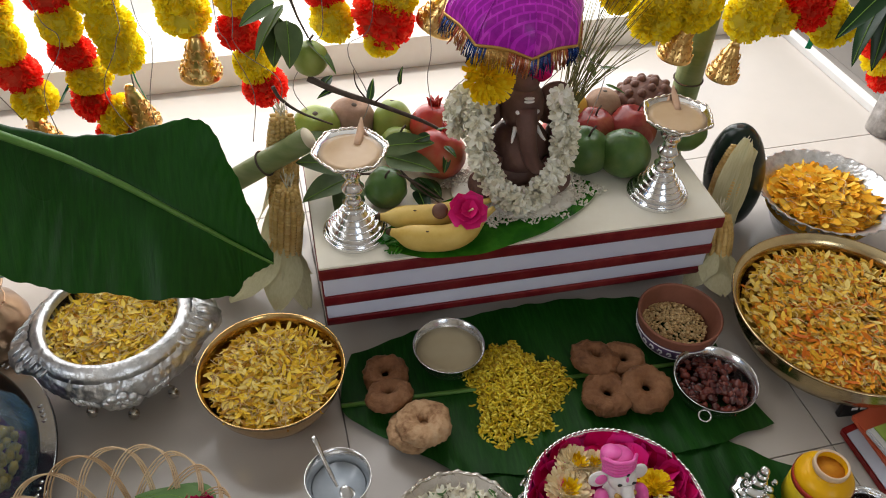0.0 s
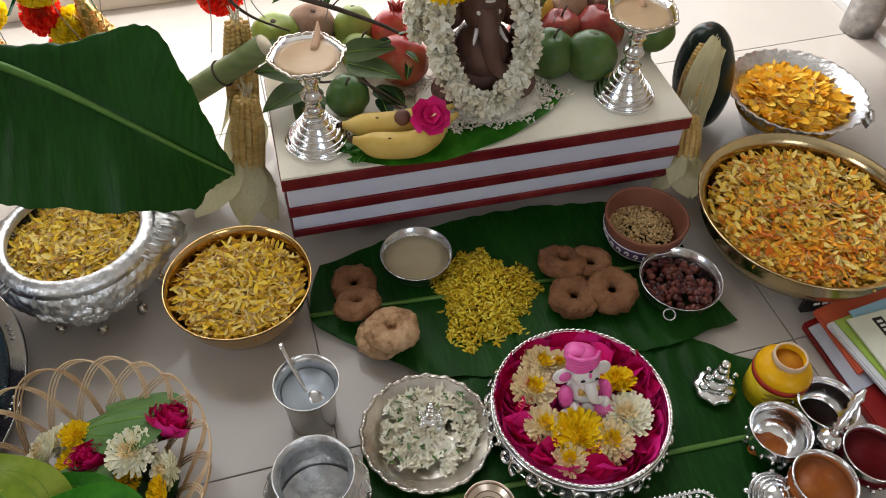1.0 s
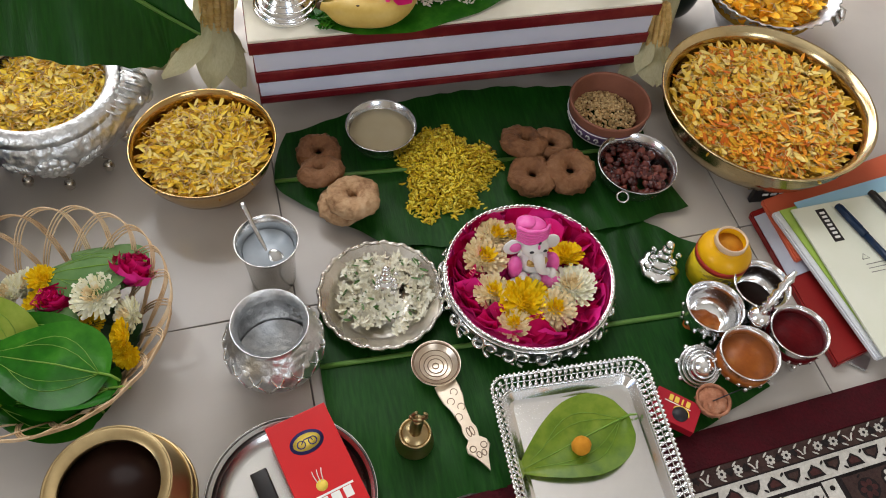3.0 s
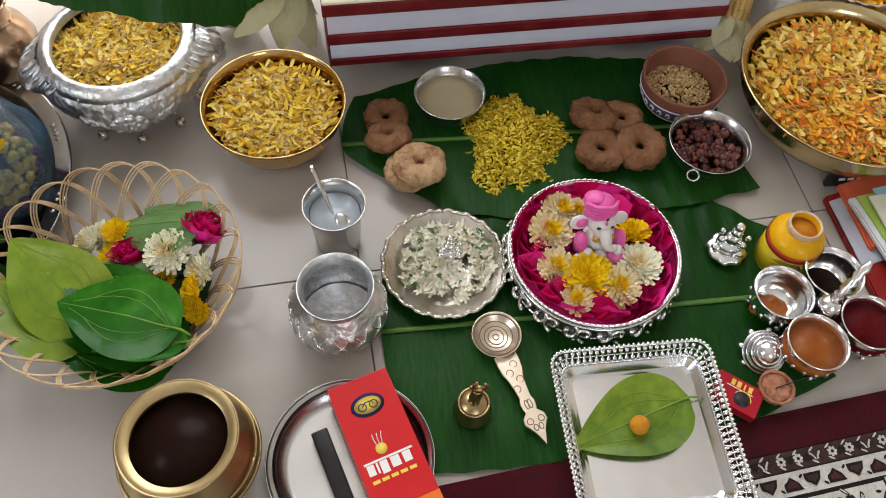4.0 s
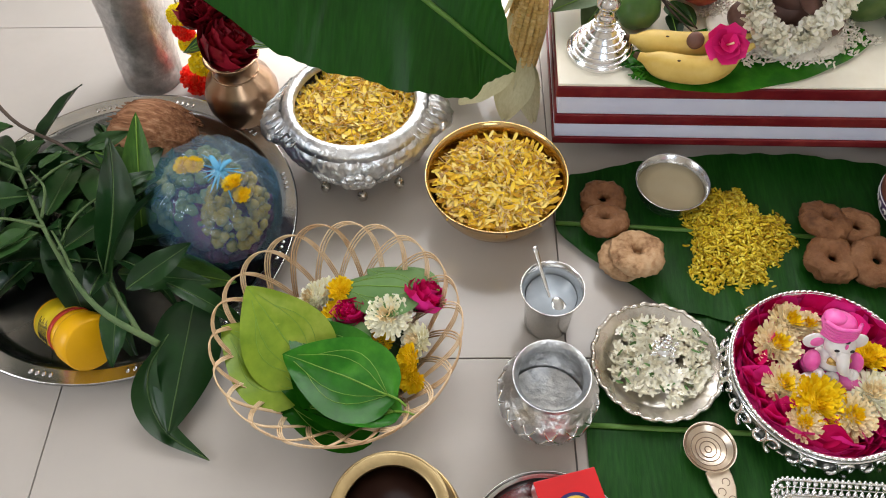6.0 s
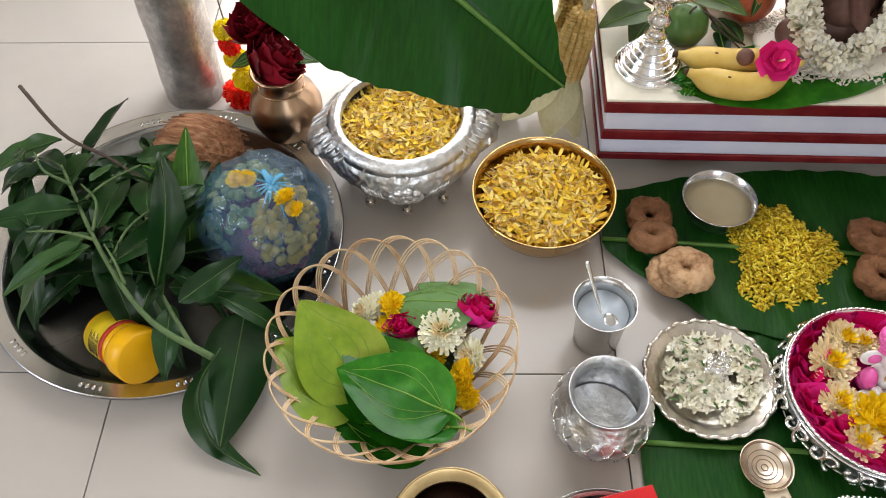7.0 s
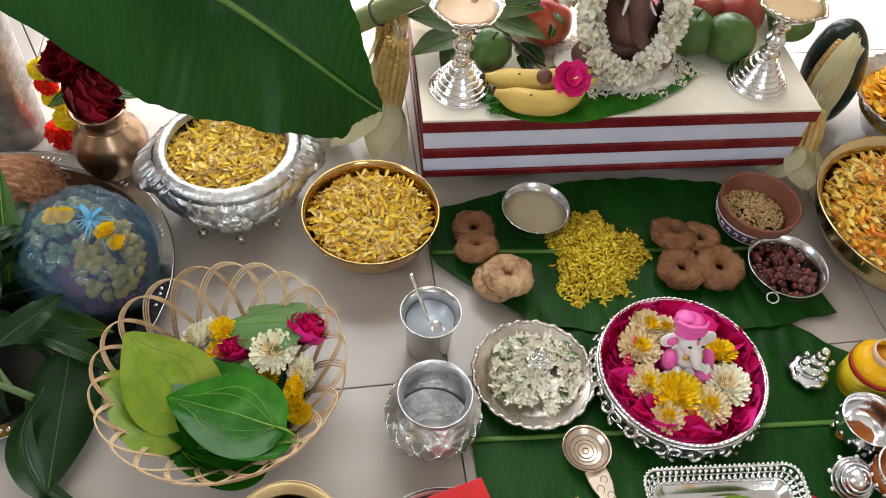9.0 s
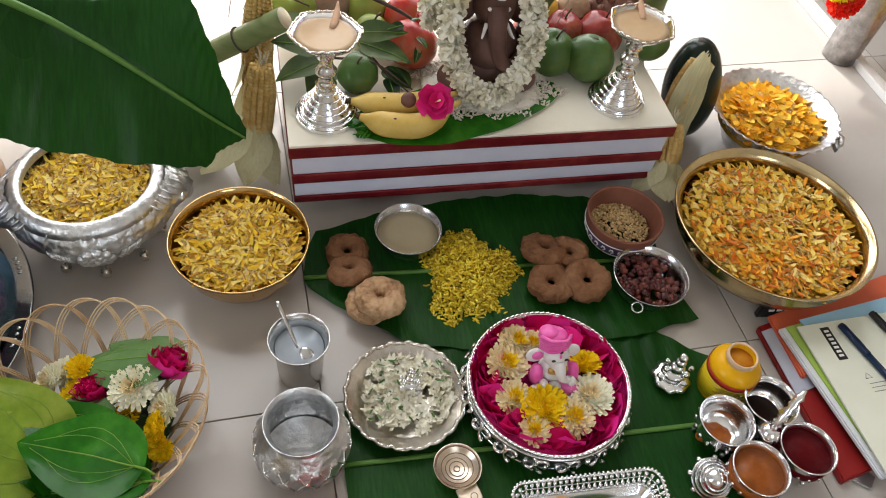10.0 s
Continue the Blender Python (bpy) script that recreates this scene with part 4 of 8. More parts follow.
def elephant_form(pieces, tubes_, h):
    """Blended rounded masses and a tapering trunk as one cast form; returns a mesh and slot numbers."""
    bm = bmesh.new()
    slots = []
    for (cx, cy, cz), (sx, sy, sz), slot in pieces:
        n0 = len(bm.faces)
        r = bmesh.ops.create_uvsphere(bm, u_segments=24, v_segments=14, radius=1)["verts"]
        for v in r:
            v.co = Vector((v.co.x * sx + cx, v.co.y * sy + cy, v.co.z * sz + cz))
        slots += [slot] * (len(bm.faces) - n0)
    for pts, rad, slot in tubes_:
        n0 = len(bm.faces)
        c = curve(pts, 16)
        tube(c, [rad[0] + (rad[1] - rad[0]) * i / 16 for i in range(17)], 12, bm)
        slots += [slot] * (len(bm.faces) - n0)
    bmesh.ops.scale(bm, vec=(h, h, h), verts=bm.verts)
    me = bpy.data.meshes.new("figure")
    bm.to_mesh(me)
    bm.free()
    me.polygons.foreach_set("material_index", slots)
    return me


W_, P_, K_, G_ = 0, 1, 2, 3
me = elephant_form([((0, 0.02, 0.12), (0.34, 0.26, 0.14), P_), ((0, -0.02, 0.34), (0.24, 0.20, 0.22), W_), ((0, -0.06, 0.64), (0.20, 0.19, 0.19), W_), ((0, -0.16, 0.56), (0.13, 0.10, 0.14), W_),
                    ((-0.30, 0.00, 0.62), (0.15, 0.045, 0.13), W_), ((0.28, 0.02, 0.62), (0.12, 0.045, 0.12), W_), ((-0.28, -0.03, 0.63), (0.09, 0.04, 0.08), P_),
                    ((0.0, 0.06, 0.80), (0.235, 0.225, 0.10), P_), ((-0.03, 0.09, 0.88), (0.225, 0.205, 0.11), P_), ((-0.10, 0.10, 0.95), (0.15, 0.15, 0.085), P_),
                    ((-0.24, -0.24, 0.10), (0.19, 0.13, 0.11), W_), ((0.22, -0.26, 0.11), (0.19, 0.14, 0.12), P_), ((-0.28, -0.10, 0.34), (0.10, 0.13, 0.17), P_), ((0.27, -0.12, 0.34), (0.10, 0.13, 0.16), P_),
                    ((-0.20, -0.24, 0.24), (0.07, 0.09, 0.07), W_), ((0.22, -0.26, 0.27), (0.07, 0.08, 0.08), W_), ((-0.02, -0.24, 0.16), (0.10, 0.09, 0.10), W_),
                    ((-0.095, -0.225, 0.67), (0.036, 0.018, 0.020), K_), ((0.095, -0.225, 0.67), (0.036, 0.018, 0.020), K_), ((0.02, -0.18, 0.80), (0.03, 0.03, 0.04), K_), ((0.0, -0.235, 0.755), (0.018, 0.02, 0.045), P_),
                    ((0, -0.20, 0.42), (0.15, 0.05, 0.035), G_), ((-0.10, -0.20, 0.46), (0.05, 0.04, 0.05), G_), ((0.12, -0.19, 0.46), (0.05, 0.04, 0.05), G_)],
                   [([(0, -0.20, 0.62), (0.01, -0.29, 0.50), (0.04, -0.31, 0.40), (0.12, -0.30, 0.34), (0.16, -0.30, 0.38)], (0.095, 0.04), W_)]
                   + [([(-0.24, 0.02, 0.76 + 0.045 * k), (-0.12, -0.15, 0.78 + 0.05 * k), (0.08, -0.16, 0.84 + 0.035 * k), (0.22, 0.02, 0.88 + 0.01 * k)], (0.034, 0.024), P_) for k in range(5)], 0.082)
for m in (M_IDOLW, M_PINK, M_DARK, M_GOLDP):
    me.materials.append(m)
solo("elephant_headed_statuette", me, M_IDOLW, "white and pink painted elephant-headed statuette sitting among flowers", "statuette", (RBX + 0.003, RBY + 0.006, 0.034, -16, 0, 12))

def loft(loops, cap=True, top=False):
    bm = bmesh.new()
    R = [[bm.verts.new((x, y, zz)) for x, y in lp] for lp, zz in loops]
    n = len(R[0])
    for a, b in zip(R, R[1:]):
        for k in range(n):
            bm.faces.new((a[k], a[(k + 1) % n], b[(k + 1) % n], b[k]))
    if cap:
        bm.faces.new(R[0])
    if top:
        bm.faces.new(R[-1])
    bmesh.ops.recalc_face_normals(bm, faces=bm.faces)
    return bm


# ---- ladle, bell, square tray ----
lad = thing("ritual_ladle", "engraved brass ritual ladle lying on the leaf", "ladle", (0.092, 0.345, 0.010, 0, 0, -63.5))
part("cup", lathe([(0, 0.002), (0.018, 0.003), (0.0205, 0.006), (0.0275, 0.0095), (0.0285, 0.011), (0.0275, 0.0085), (0.021, 0.003), (0.018, 0.0), (0, 0.0)], 56), M_LADLE, lad)
for r in (0.0035, 0.009, 0.0135, 0.019, 0.0255):
    part("engraved_ring", tube([(r * math.cos(q), r * math.sin(q), 0.0028 + (0 if r < 0.018 else 0.0018 if r < 0.02 else 0.0068)) for q in np.linspace(0, 2 * math.pi, 41)], 0.0006, 5), M_GROOVE, lad)
hw = ((0.024, 0.013), (0.034, 0.0135), (0.045, 0.0125), (0.055, 0.009), (0.066, 0.0075), (0.078, 0.0065), (0.084, 0.0085), (0.090, 0.008), (0.095, 0.0065), (0.101, 0.0125), (0.108, 0.0135), (0.114, 0.009), (0.120, 0.0055), (0.134, 0.0003))


def handle_form(u, v):
    x = u * (len(hw) - 1)
    k = min(int(x), len(hw) - 2)
    a, b, q = hw[k], hw[k + 1], x - k
    return Vector((a[0] + (b[0] - a[0]) * q, (v * 2 - 1) * (a[1] + (b[1] - a[1]) * q), 0.0045))


hv = [handle_form(u, 0.0) for u in np.linspace(0, 1, 40)] + [handle_form(u, 1.0) for u in np.linspace(1, 0, 40)]
part("handle", loft([([(p.x, p.y) for p in hv], 0.0015), ([(p.x, p.y) for p in hv], 0.0040), ([(p.x * 0.997, p.y * 0.93) for p in hv], 0.0045)], True, True), M_LADLE, lad, smooth=False)
eb = bmesh.new()
for x, s in ((0.038, 1), (0.047, -1), (0.057, 1), (0.067, -1)):
    tube([(x + 0.004 * math.cos(q), s * 0.004 + 0.004 * math.sin(q), 0.0046) for q in np.linspace(0, 5, 14)], 0.0005, 5, eb)
for s in (-1, 1):
    tube([(0.106 + 0.0035 * math.cos(q), s * 0.0065 + 0.0035 * math.sin(q), 0.0046) for q in np.linspace(0, 6.28, 14)], 0.0006, 5, eb)
    tube([(0.114 + 0.0035 * math.cos(q), s * 0.003 + 0.0025 * math.sin(q), 0.0046) for q in np.linspace(0, 6.28, 14)], 0.0006, 5, eb)
    tube([(0.087 + 0.0055 * math.cos(q), s * 0.002 + 0.002 * math.sin(q), 0.0046) for q in np.linspace(0, 6.28, 14)], 0.0006, 5, eb)
part("engraving", eb, M_GROOVE, lad)

bell = thing("hand_bell", "small old brass hand bell standing on the leaf", "bell", pose(0.070, 0.256, 0.010) @ Matrix.Diagonal((1.18, 1.18, 1.08, 1)))
part("dome", lathe([(0.0180, 0), (0.0178, 0.004), (0.0155, 0.010), (0.0140, 0.016), (0.0138, 0.020), (0.0115, 0.024), (0.006, 0.027), (0, 0.028)], 40), M_BRASS_DULL, bell)
part("shoulder_ring", tube([(0.0138 * math.cos(q), 0.0138 * math.sin(q), 0.0225) for q in np.linspace(0, 6.284, 33)], 0.0012, 6), M_BRASS_DULL, bell)
part("handle", tube([(0, 0, 0.026), (0, 0, 0.032), (0, 0, 0.037), (0, 0, 0.042), (0.001, 0, 0.048), (0.001, 0, 0.052), (0.001, 0, 0.057)], [0.006, 0.0036, 0.0058, 0.0036, 0.0054, 0.0034, 0.0045], 12), M_BRASS_DULL, bell)
part("finial", elephant_form([((0, 0, 0.3), (0.4, 0.25, 0.3), 0), ((-0.35, 0, 0.55), (0.2, 0.15, 0.25), 0), ((0.4, 0, 0.5), (0.22, 0.12, 0.18), 0)], [([(-0.1, 0, 0.5), (-0.3, 0, 0.9), (-0.1, 0, 1.35)], (0.14, 0.09), 0), ([(0.3, 0, 0.5), (0.5, 0, 0.95), (0.35, 0, 1.3)], (0.14, 0.08), 0)], 0.0145), M_BRASS_DULL, bell, at=pose(0.001, 0, 0.055))

TRX, TRY, TRA = 0.257, 0.2445, 11.0
tray = thing("square_tray", "square silver tray with a pierced upright rim", "tray", (TRX, TRY, 0.010, 0, 0, TRA))


def rounded(hx, hy, r, n=8):
    out = []
    for cx, cy, a0 in ((hx - r, hy - r, 0), (-hx + r, hy - r, 90), (-hx + r, -hy + r, 180), (hx - r, -hy + r, 270)):
        for k in range(n + 1):
            a = radians(a0 + 90 * k / n)
            out.append((cx + r * math.cos(a), cy + r * math.sin(a)))
    return out


HX, HY = 0.088, 0.092
part("dish", loft([(rounded(HX - 0.022, HY - 0.022, 0.006), 0.002), (rounded(HX - 0.018, HY - 0.018, 0.008), 0.004), (rounded(HX - 0.011, HY - 0.011, 0.014), 0.012), (rounded(HX - 0.010, HY - 0.010, 0.015), 0.012),
                   (rounded(HX - 0.017, HY - 0.017, 0.009), 0.002), (rounded(HX - 0.022, HY - 0.022, 0.006), 0.0)]), M_SILVER, tray, smooth=False)
path = rounded(HX, HY, 0.018, 6)
seg, total = [], 0.0
for a, b in zip(path, path[1:] + path[:1]):
    d = math.dist(a, b)
    seg.append((total, d, a, b))
    total += d
N = 96
bm = tube([(0, 0, -0.0072), (0, 0, -0.0040), (0, 0, -0.0018), (0, 0, 0.0018), (0, 0, 0.0040), (0, 0, 0.0072)], [0.0026, 0.0027, 0.0012, 0.0012, 0.0027, 0.0026], 7)
spool_me = bpy.data.meshes.new("rim_spool")
bm.to_mesh(spool_me)
bm.free()
spool_me.materials.append(M_SILVER)
spool_me.polygons.foreach_set("use_smooth", [True] * len(spool_me.polygons))
for i in range(N):
    s = total * i / N
    for st, d, a, b in seg:
        if st <= s < st + d:
            q = (s - st) / d
            px, py = a[0] + (b[0] - a[0]) * q, a[1] + (b[1] - a[1]) * q
            yaw = math.degrees(math.atan2(b[1] - a[1], b[0] - a[0]))
    part("rim_spool", spool_me, M_SILVER, tray, at=pose(px * 0.965, py * 0.965, 0.0195, 0, 0, yaw) @ pose(0, 0, 0, 38))
for off, zz, r in ((-0.0085, 0.0128, 0.0018), (-0.0030, 0.0195, 0.0007), (0.0022, 0.0265, 0.0016)):
    pp = rounded(HX + off, HY + off, 0.016, 6)
    part("rim_wire", tube([(x, y, zz) for x, y in pp + pp[:2]], r, 6), M_SILVER, tray)
pp = rounded(HX + 0.0035, HY + 0.0035, 0.0185, 6)
bead_me = bpy.data.meshes.new("rim_bead")
bm = blob(0.0019, (1, 1, 0.8), 0, 0, 1)
bm.to_mesh(bead_me)
bm.free()
bead_me.materials.append(M_SILVER)
for a, b in zip(pp, pp[1:] + pp[:1]):
    k = max(1, round(math.dist(a, b) / 0.0056))
    for i in range(k):
        part("rim_bead", bead_me, M_SILVER, tray, at=pose(a[0] + (b[0] - a[0]) * i / k, a[1] + (b[1] - a[1]) * i / k, 0.0278))
betel((0.301, 0.287, 0.019), 208, 0.136, 0.090, M_BETEL, "bright green betel leaf with a turmeric ball on the tray", cup=0.06, bend=0.05, seed=2.0, stalk=0.016)
solo("turmeric_ball", blob(0.0105, (1, 1, 1.05), 0, 0.12, 2), M_TURM, "orange turmeric ball resting on the betel leaf", "turmeric", (0.249, 0.250, 0.0275))

# ---- matchbox, diya, jar ----
mb = thing("matchbox", "red matchbox lying under the tray edge", "matchbox", (0.362, 0.298, 0.009, 0, 0, -27))
part("case", box(0.052, 0.036, 0.013, 0.0008, (0, 0, 0.0065)), M_MATCHRED, mb, smooth=False)
part("round_picture", lathe([(0, 0.0136), (0.009, 0.0136), (0.009, 0.0131)], 28), M_DARK, mb, at=pose(0.006, -0.004, 0))
part("picture_arc", tube([(0.006 + 0.0095 * math.cos(q), -0.004 + 0.0095 * math.sin(q), 0.0136) for q in np.linspace(0, 2.8, 14)], 0.0008, 5), M_INKY, mb)


for k, w in enumerate((0.0045, 0.0050, 0.0018, 0.0045)):
    part("name_bar", box(w, 0.0075, 0.0003, 0, (-0.009 + 0.0066 * k, 0.011, 0.0132)), M_INKY, mb, smooth=False)
part("print_line", box(0.03, 0.0010, 0.0003, 0, (0.0, 0.0055, 0.0132)), M_INKW, mb, smooth=False)
solo("clay_cup", lathe(wall_profile([(0.014, 0), (0.0175, 0.006), (0.020, 0.014), (0.0205, 0.016)], 0.003), 36), M_CLAYCUP, "small clay cup crusted with pinkish brown paste", "cup", (0.406, 0.309, 0.009))
solo("sandal_powder", blob(0.0175, (1, 1, 0.28), 0, 0.45, 4, 2.0, 5), M_CLAYCUP, "crumbled dry brown paste in the small cup", "powder", (0.406, 0.309, 0.021))
solo("incense_stick", tube([(0, 0, 0), (0.045, 0.018, 0.006)], 0.0007, 5), M_DARK, "thin burnt stick resting in the cup", "stick", (0.404, 0.307, 0.026))


def spice_jar(loc, yaw, tilt, lid, label, size=1.0):
    ob = thing("spice_jar", label, "jar", Matrix.LocRotScale(loc, Euler((radians(tilt[0]), radians(tilt[1]), radians(yaw))), (size, size, size)))
    prof = [(0, 0), (0.032, 0), (0.0330, 0.003), (0.0330, 0.052), (0.0325, 0.056), (0.029, 0.062), (0.0225, 0.067), (0.0185, 0.069), (0.0185, 0.078), (0.019, 0.079), (0.0175, 0.077), (0.0175, 0.06), (0, 0.06)]
    part("body", lathe(prof, 48), M_YPLAS, ob)
    part("neck_ring", lathe([(0.0185, 0.070), (0.0198, 0.072), (0.0198, 0.0792), (0.0182, 0.0802), (0.0168, 0.0785)], 40), M_PALENECK, ob) if not lid else None
    part("label", lathe([(0.0334, 0.006), (0.0336, 0.006), (0.0336, 0.043), (0.0334, 0.043)], 48), M_LABELY, ob)
    part("label_band", lathe([(0.0337, 0.043), (0.0339, 0.043), (0.0339, 0.052), (0.0337, 0.052)], 48), M_LABELR, ob)
    for k in range(9):
        a, zz = -2.2 + 0.0 * k, 0.040 - 0.0028 * k
        w = 0.34 + 0.1 * ((k * 7) % 3)
        part("print_line", tube([(0.0339 * math.cos(a + q), 0.0339 * math.sin(a + q), zz) for q in np.linspace(-w, w, 9)], 0.0005, 4), M_DARK, ob)
    if lid:
        part("lid", lathe([(0, 0.098), (0.034, 0.098), (0.037, 0.096), (0.0375, 0.07), (0.0365, 0.066), (0, 0.066)], 48), M_YPLAS, ob, "yellow screw lid")
    else:
        part("powder", lathe([(0, 0.070), (0.017, 0.069), (0.017, 0.066), (0, 0.066)], 28), M_TURM, ob, "orange powder inside")
    return ob


spice_jar((0.445, 0.494, 0.0), 20, (0, 0), False, "open yellow plastic jar of turmeric powder with red label")

# ---- four-cup kumkum stand ----
kk = thing("kumkum_stand", "silver stand of four joined cups with a peacock handle", "cup stand", (0.467, 0.402, 0.0))
cups = ((0.419, 0.416), (0.483, 0.449), (0.448, 0.356), (0.514, 0.387))
for cx, cy in cups:
    c = part("cup", lathe(wall_profile([(0.016, 0.012), (0.026, 0.015), (0.0335, 0.026), (0.0355, 0.038), (0.0330, 0.046), (0.0365, 0.052)], 0.0016), 48), M_SILVER, kk, at=pose(cx - 0.467, cy - 0.402, 0) @ Matrix.Diagonal((0.93, 0.93, 1, 1)))
    part("cup_rim", tube([(0.0365 * math.cos(q), 0.0365 * math.sin(q), 0.0522) for q in np.linspace(0, 6.2832, 41)], 0.0013, 6), M_SILVER, c)
    for a in (40, 160, 280):
        part("foot", blob(0.0045, (1, 1, 1.5), 0, 0.1, 1), M_SILVER, c, at=pose(0.028 * math.cos(radians(a)), 0.028 * math.sin(radians(a)), 0.007))
    for k in range(16):
        a = 2 * math.pi * k / 16
        part("bead", blob(0.0028, (1, 1, 1.6), 0, 0, 1), M_SILVER, c, at=pose(0.0352 * math.cos(a), 0.0352 * math.sin(a), 0.031))
part("hub", lathe([(0.012, 0.02), (0.016, 0.03), (0.010, 0.044), (0.014, 0.052), (0.012, 0.060), (0.005, 0.066), (0, 0.067)], 32), M_SILVER, kk)
part("handle", tube(curve([(0, 0, 0.060), (0.004, 0.004, 0.078), (0.013, 0.014, 0.095), (0.026, 0.028, 0.112)], 14), [0.006, 0.0045, 0.0082, 0.0044, 0.0078, 0.0042, 0.0074, 0.004, 0.007, 0.0038, 0.0066, 0.0036, 0.0062, 0.003, 0.002], 10), M_SILVER, kk, "knobbed finial handle")
solo("sandal_powder", lathe([(0, 0.040), (0.033, 0.0405), (0.0335, 0.03), (0, 0.03)], 40), M_HALDI, "brown sandal paste filling a silver cup", "powder", (0.448, 0.356, 0))
solo("kumkum_powder", lathe([(0, 0.0405), (0.033, 0.040), (0.0335, 0.03), (0, 0.03)], 40), M_KUMKUM, "dark red kumkum filling a silver cup", "powder", (0.514, 0.387, 0))
solo("dark_paste", lathe([(0, 0.0185), (0.027, 0.0187), (0.0275, 0.017), (0, 0.017)], 40), M_DARKWATER, "thin dark liquid in a silver cup", "liquid", (0.483, 0.449, 0))
solo("sandal_powder", blob(0.020, (1.1, 0.8, 0.35), 0, 0.3, 3, 1.0, 3), M_HALDI, "leftover brown powder in a silver cup", "powder", (0.411, 0.410, 0.0235))
lid = thing("cup_lid", "silver ribbed domed cup lid with small feet", "lid", (0.402, 0.360, 0.004, 20, -15, 30))
part("dome", lathe([(0.024, 0.004), (0.0255, 0.008), (0.023, 0.014), (0.020, 0.017), (0.018, 0.022), (0.014, 0.025), (0.011, 0.030), (0.005, 0.034), (0, 0.035)], 36), M_SILVER, lid)
for rr, zz in ((0.0245, 0.0115), (0.0215, 0.0165), (0.018, 0.0225), (0.0135, 0.0275)):
    part("rib", tube([(rr * math.cos(q), rr * math.sin(q), zz + 0.001 * math.sin(q)) for q in np.linspace(0, 6.2832, 33)], 0.0013, 6), M_SILVER, lid)
for k in range(8):
    a = 2 * math.pi * k / 8
    part("knob", blob(0.0042, (1, 1, 1), 0, 0.15, 1), M_SILVER, lid, at=pose(0.026 * math.cos(a), 0.026 * math.sin(a), 0.008))

# ---- vadas and yellow rice ----
def vada(loc, r, hgt, material, yaw, tilt, seed, label):
    bm = bmesh.new()
    nu, nv = 64, 30
    V = []
    for i in range(nu):
        a = 2 * math.pi * i / nu
        row = []
        for j in range(nv):
            b = 2 * math.pi * j / nv
            q = r * (0.575 + 0.425 * math.cos(b))
            p = Vector((q * math.cos(a), q * math.sin(a), hgt * math.sin(b)))
            p *= 1 + 0.10 * noise.noise(p / r * 1.9 + Vector((seed, 0, 0))) + 0.08 * noise.noise(p / r * 5 + Vector((0, seed, 0))) + 0.05 * noise.noise(p / r * 12 + Vector((seed, 3, 0))) + 0.025 * noise.noise(p / r * 26)
            row.append(bm.verts.new(p))
        V.append(row)
    for i in range(nu):
        for j in range(nv):
            bm.faces.new((V[i][j], V[(i + 1) % nu][j], V[(i + 1) % nu][(j + 1) % nv], V[i][(j + 1) % nv]))
    return solo("vada", bm, material, label, "vada", (*loc, tilt[0], tilt[1], yaw), "vadas on the banana leaf")


vada((-0.070, 0.648, 0.022), 0.030, 0.0115, M_VADA, 0, (4, 0), 1.0, "browned ring-shaped fried vada")
vada((-0.062, 0.610, 0.030), 0.030, 0.0115, M_VADA, 50, (-18, 8), 2.2, "browned wrinkled vada leaning on another")
vada((-0.032, 0.562, 0.022), 0.031, 0.0115, M_VADAP, 80, (0, 0), 3.3, "pale fried vada partly under another")
vada((-0.017, 0.565, 0.036), 0.034, 0.013, M_VADAP, 20, (-6, 4), 4.1, "pale golden ring-shaped vada on top")
vada((0.210, 0.680, 0.028), 0.034, 0.012, M_VADA, 10, (-14, 10), 5.4, "speckled brown vada leaning on others")
vada((0.248, 0.682, 0.022), 0.031, 0.012, M_VADA, 70, (0, 0), 6.5, "brown vada at the back of the heap")
vada((0.218, 0.624, 0.024), 0.033, 0.0125, M_VADA, 33, (0, 0), 7.7, "brown ring-shaped fried vada")
vada((0.268, 0.630, 0.030), 0.034, 0.013, M_VADA, 90, (0, -10), 8.2, "brown ring-shaped vada with a deep hole")
rice = grains("yellow_rice", "heap of loose yellow lemon rice on the leaf", "food", (0.102, 0.636, 0.008), (0.060, 0.073), 4200, 0.0020, M_RICEY, 0.031, 9, (0.75, 2.3, 0.8), 0.010, "heap")
# core of the heap painted brown for shade between the grains
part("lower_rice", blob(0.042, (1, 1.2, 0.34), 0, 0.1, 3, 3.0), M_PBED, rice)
random.seed(12)
me = scatter("spices", BTV, BTF, [Matrix.LocRotScale((rnd(-0.06, 0.06), rnd(-0.06, 0.07), 0.0015), Euler((0, 0, rnd(0, 6))), (0.0016, 0.0042, 0.0012)) for _ in range(70)])
me.materials.append(M_RICEY)
part("strewn_grains", me, M_RICEY, rice)

# ---- folder, papers and pens ----
def sheet(name, label, cat, pts, z, th, material):
    bm = bmesh.new()
    lo = [bm.verts.new((x, y, z)) for x, y in pts]
    hi = [bm.verts.new((x, y, z + th)) for x, y in pts]
    n = len(pts)
    bm.faces.new(lo[::-1])
    bm.faces.new(hi)
    for k in range(n):
        bm.faces.new((lo[k], lo[(k + 1) % n], hi[(k + 1) % n], hi[k]))
    bmesh.ops.bevel(bm, geom=bm.edges[:], offset=min(0.002, th * 0.3), segments=2, affect="EDGES")
    return solo(name, bm, material, label, cat, smooth=False)


FD = Vector((0.245, -0.97, 0)).normalized()
FR = Vector((0.955, 0.30, 0)).normalized()
FT = Vector((0.90, 0.425, 0)).normalized()
FV = Vector((0.345, -0.94, 0)).normalized()
FW = Vector((0.935, 0.355, 0)).normalized()


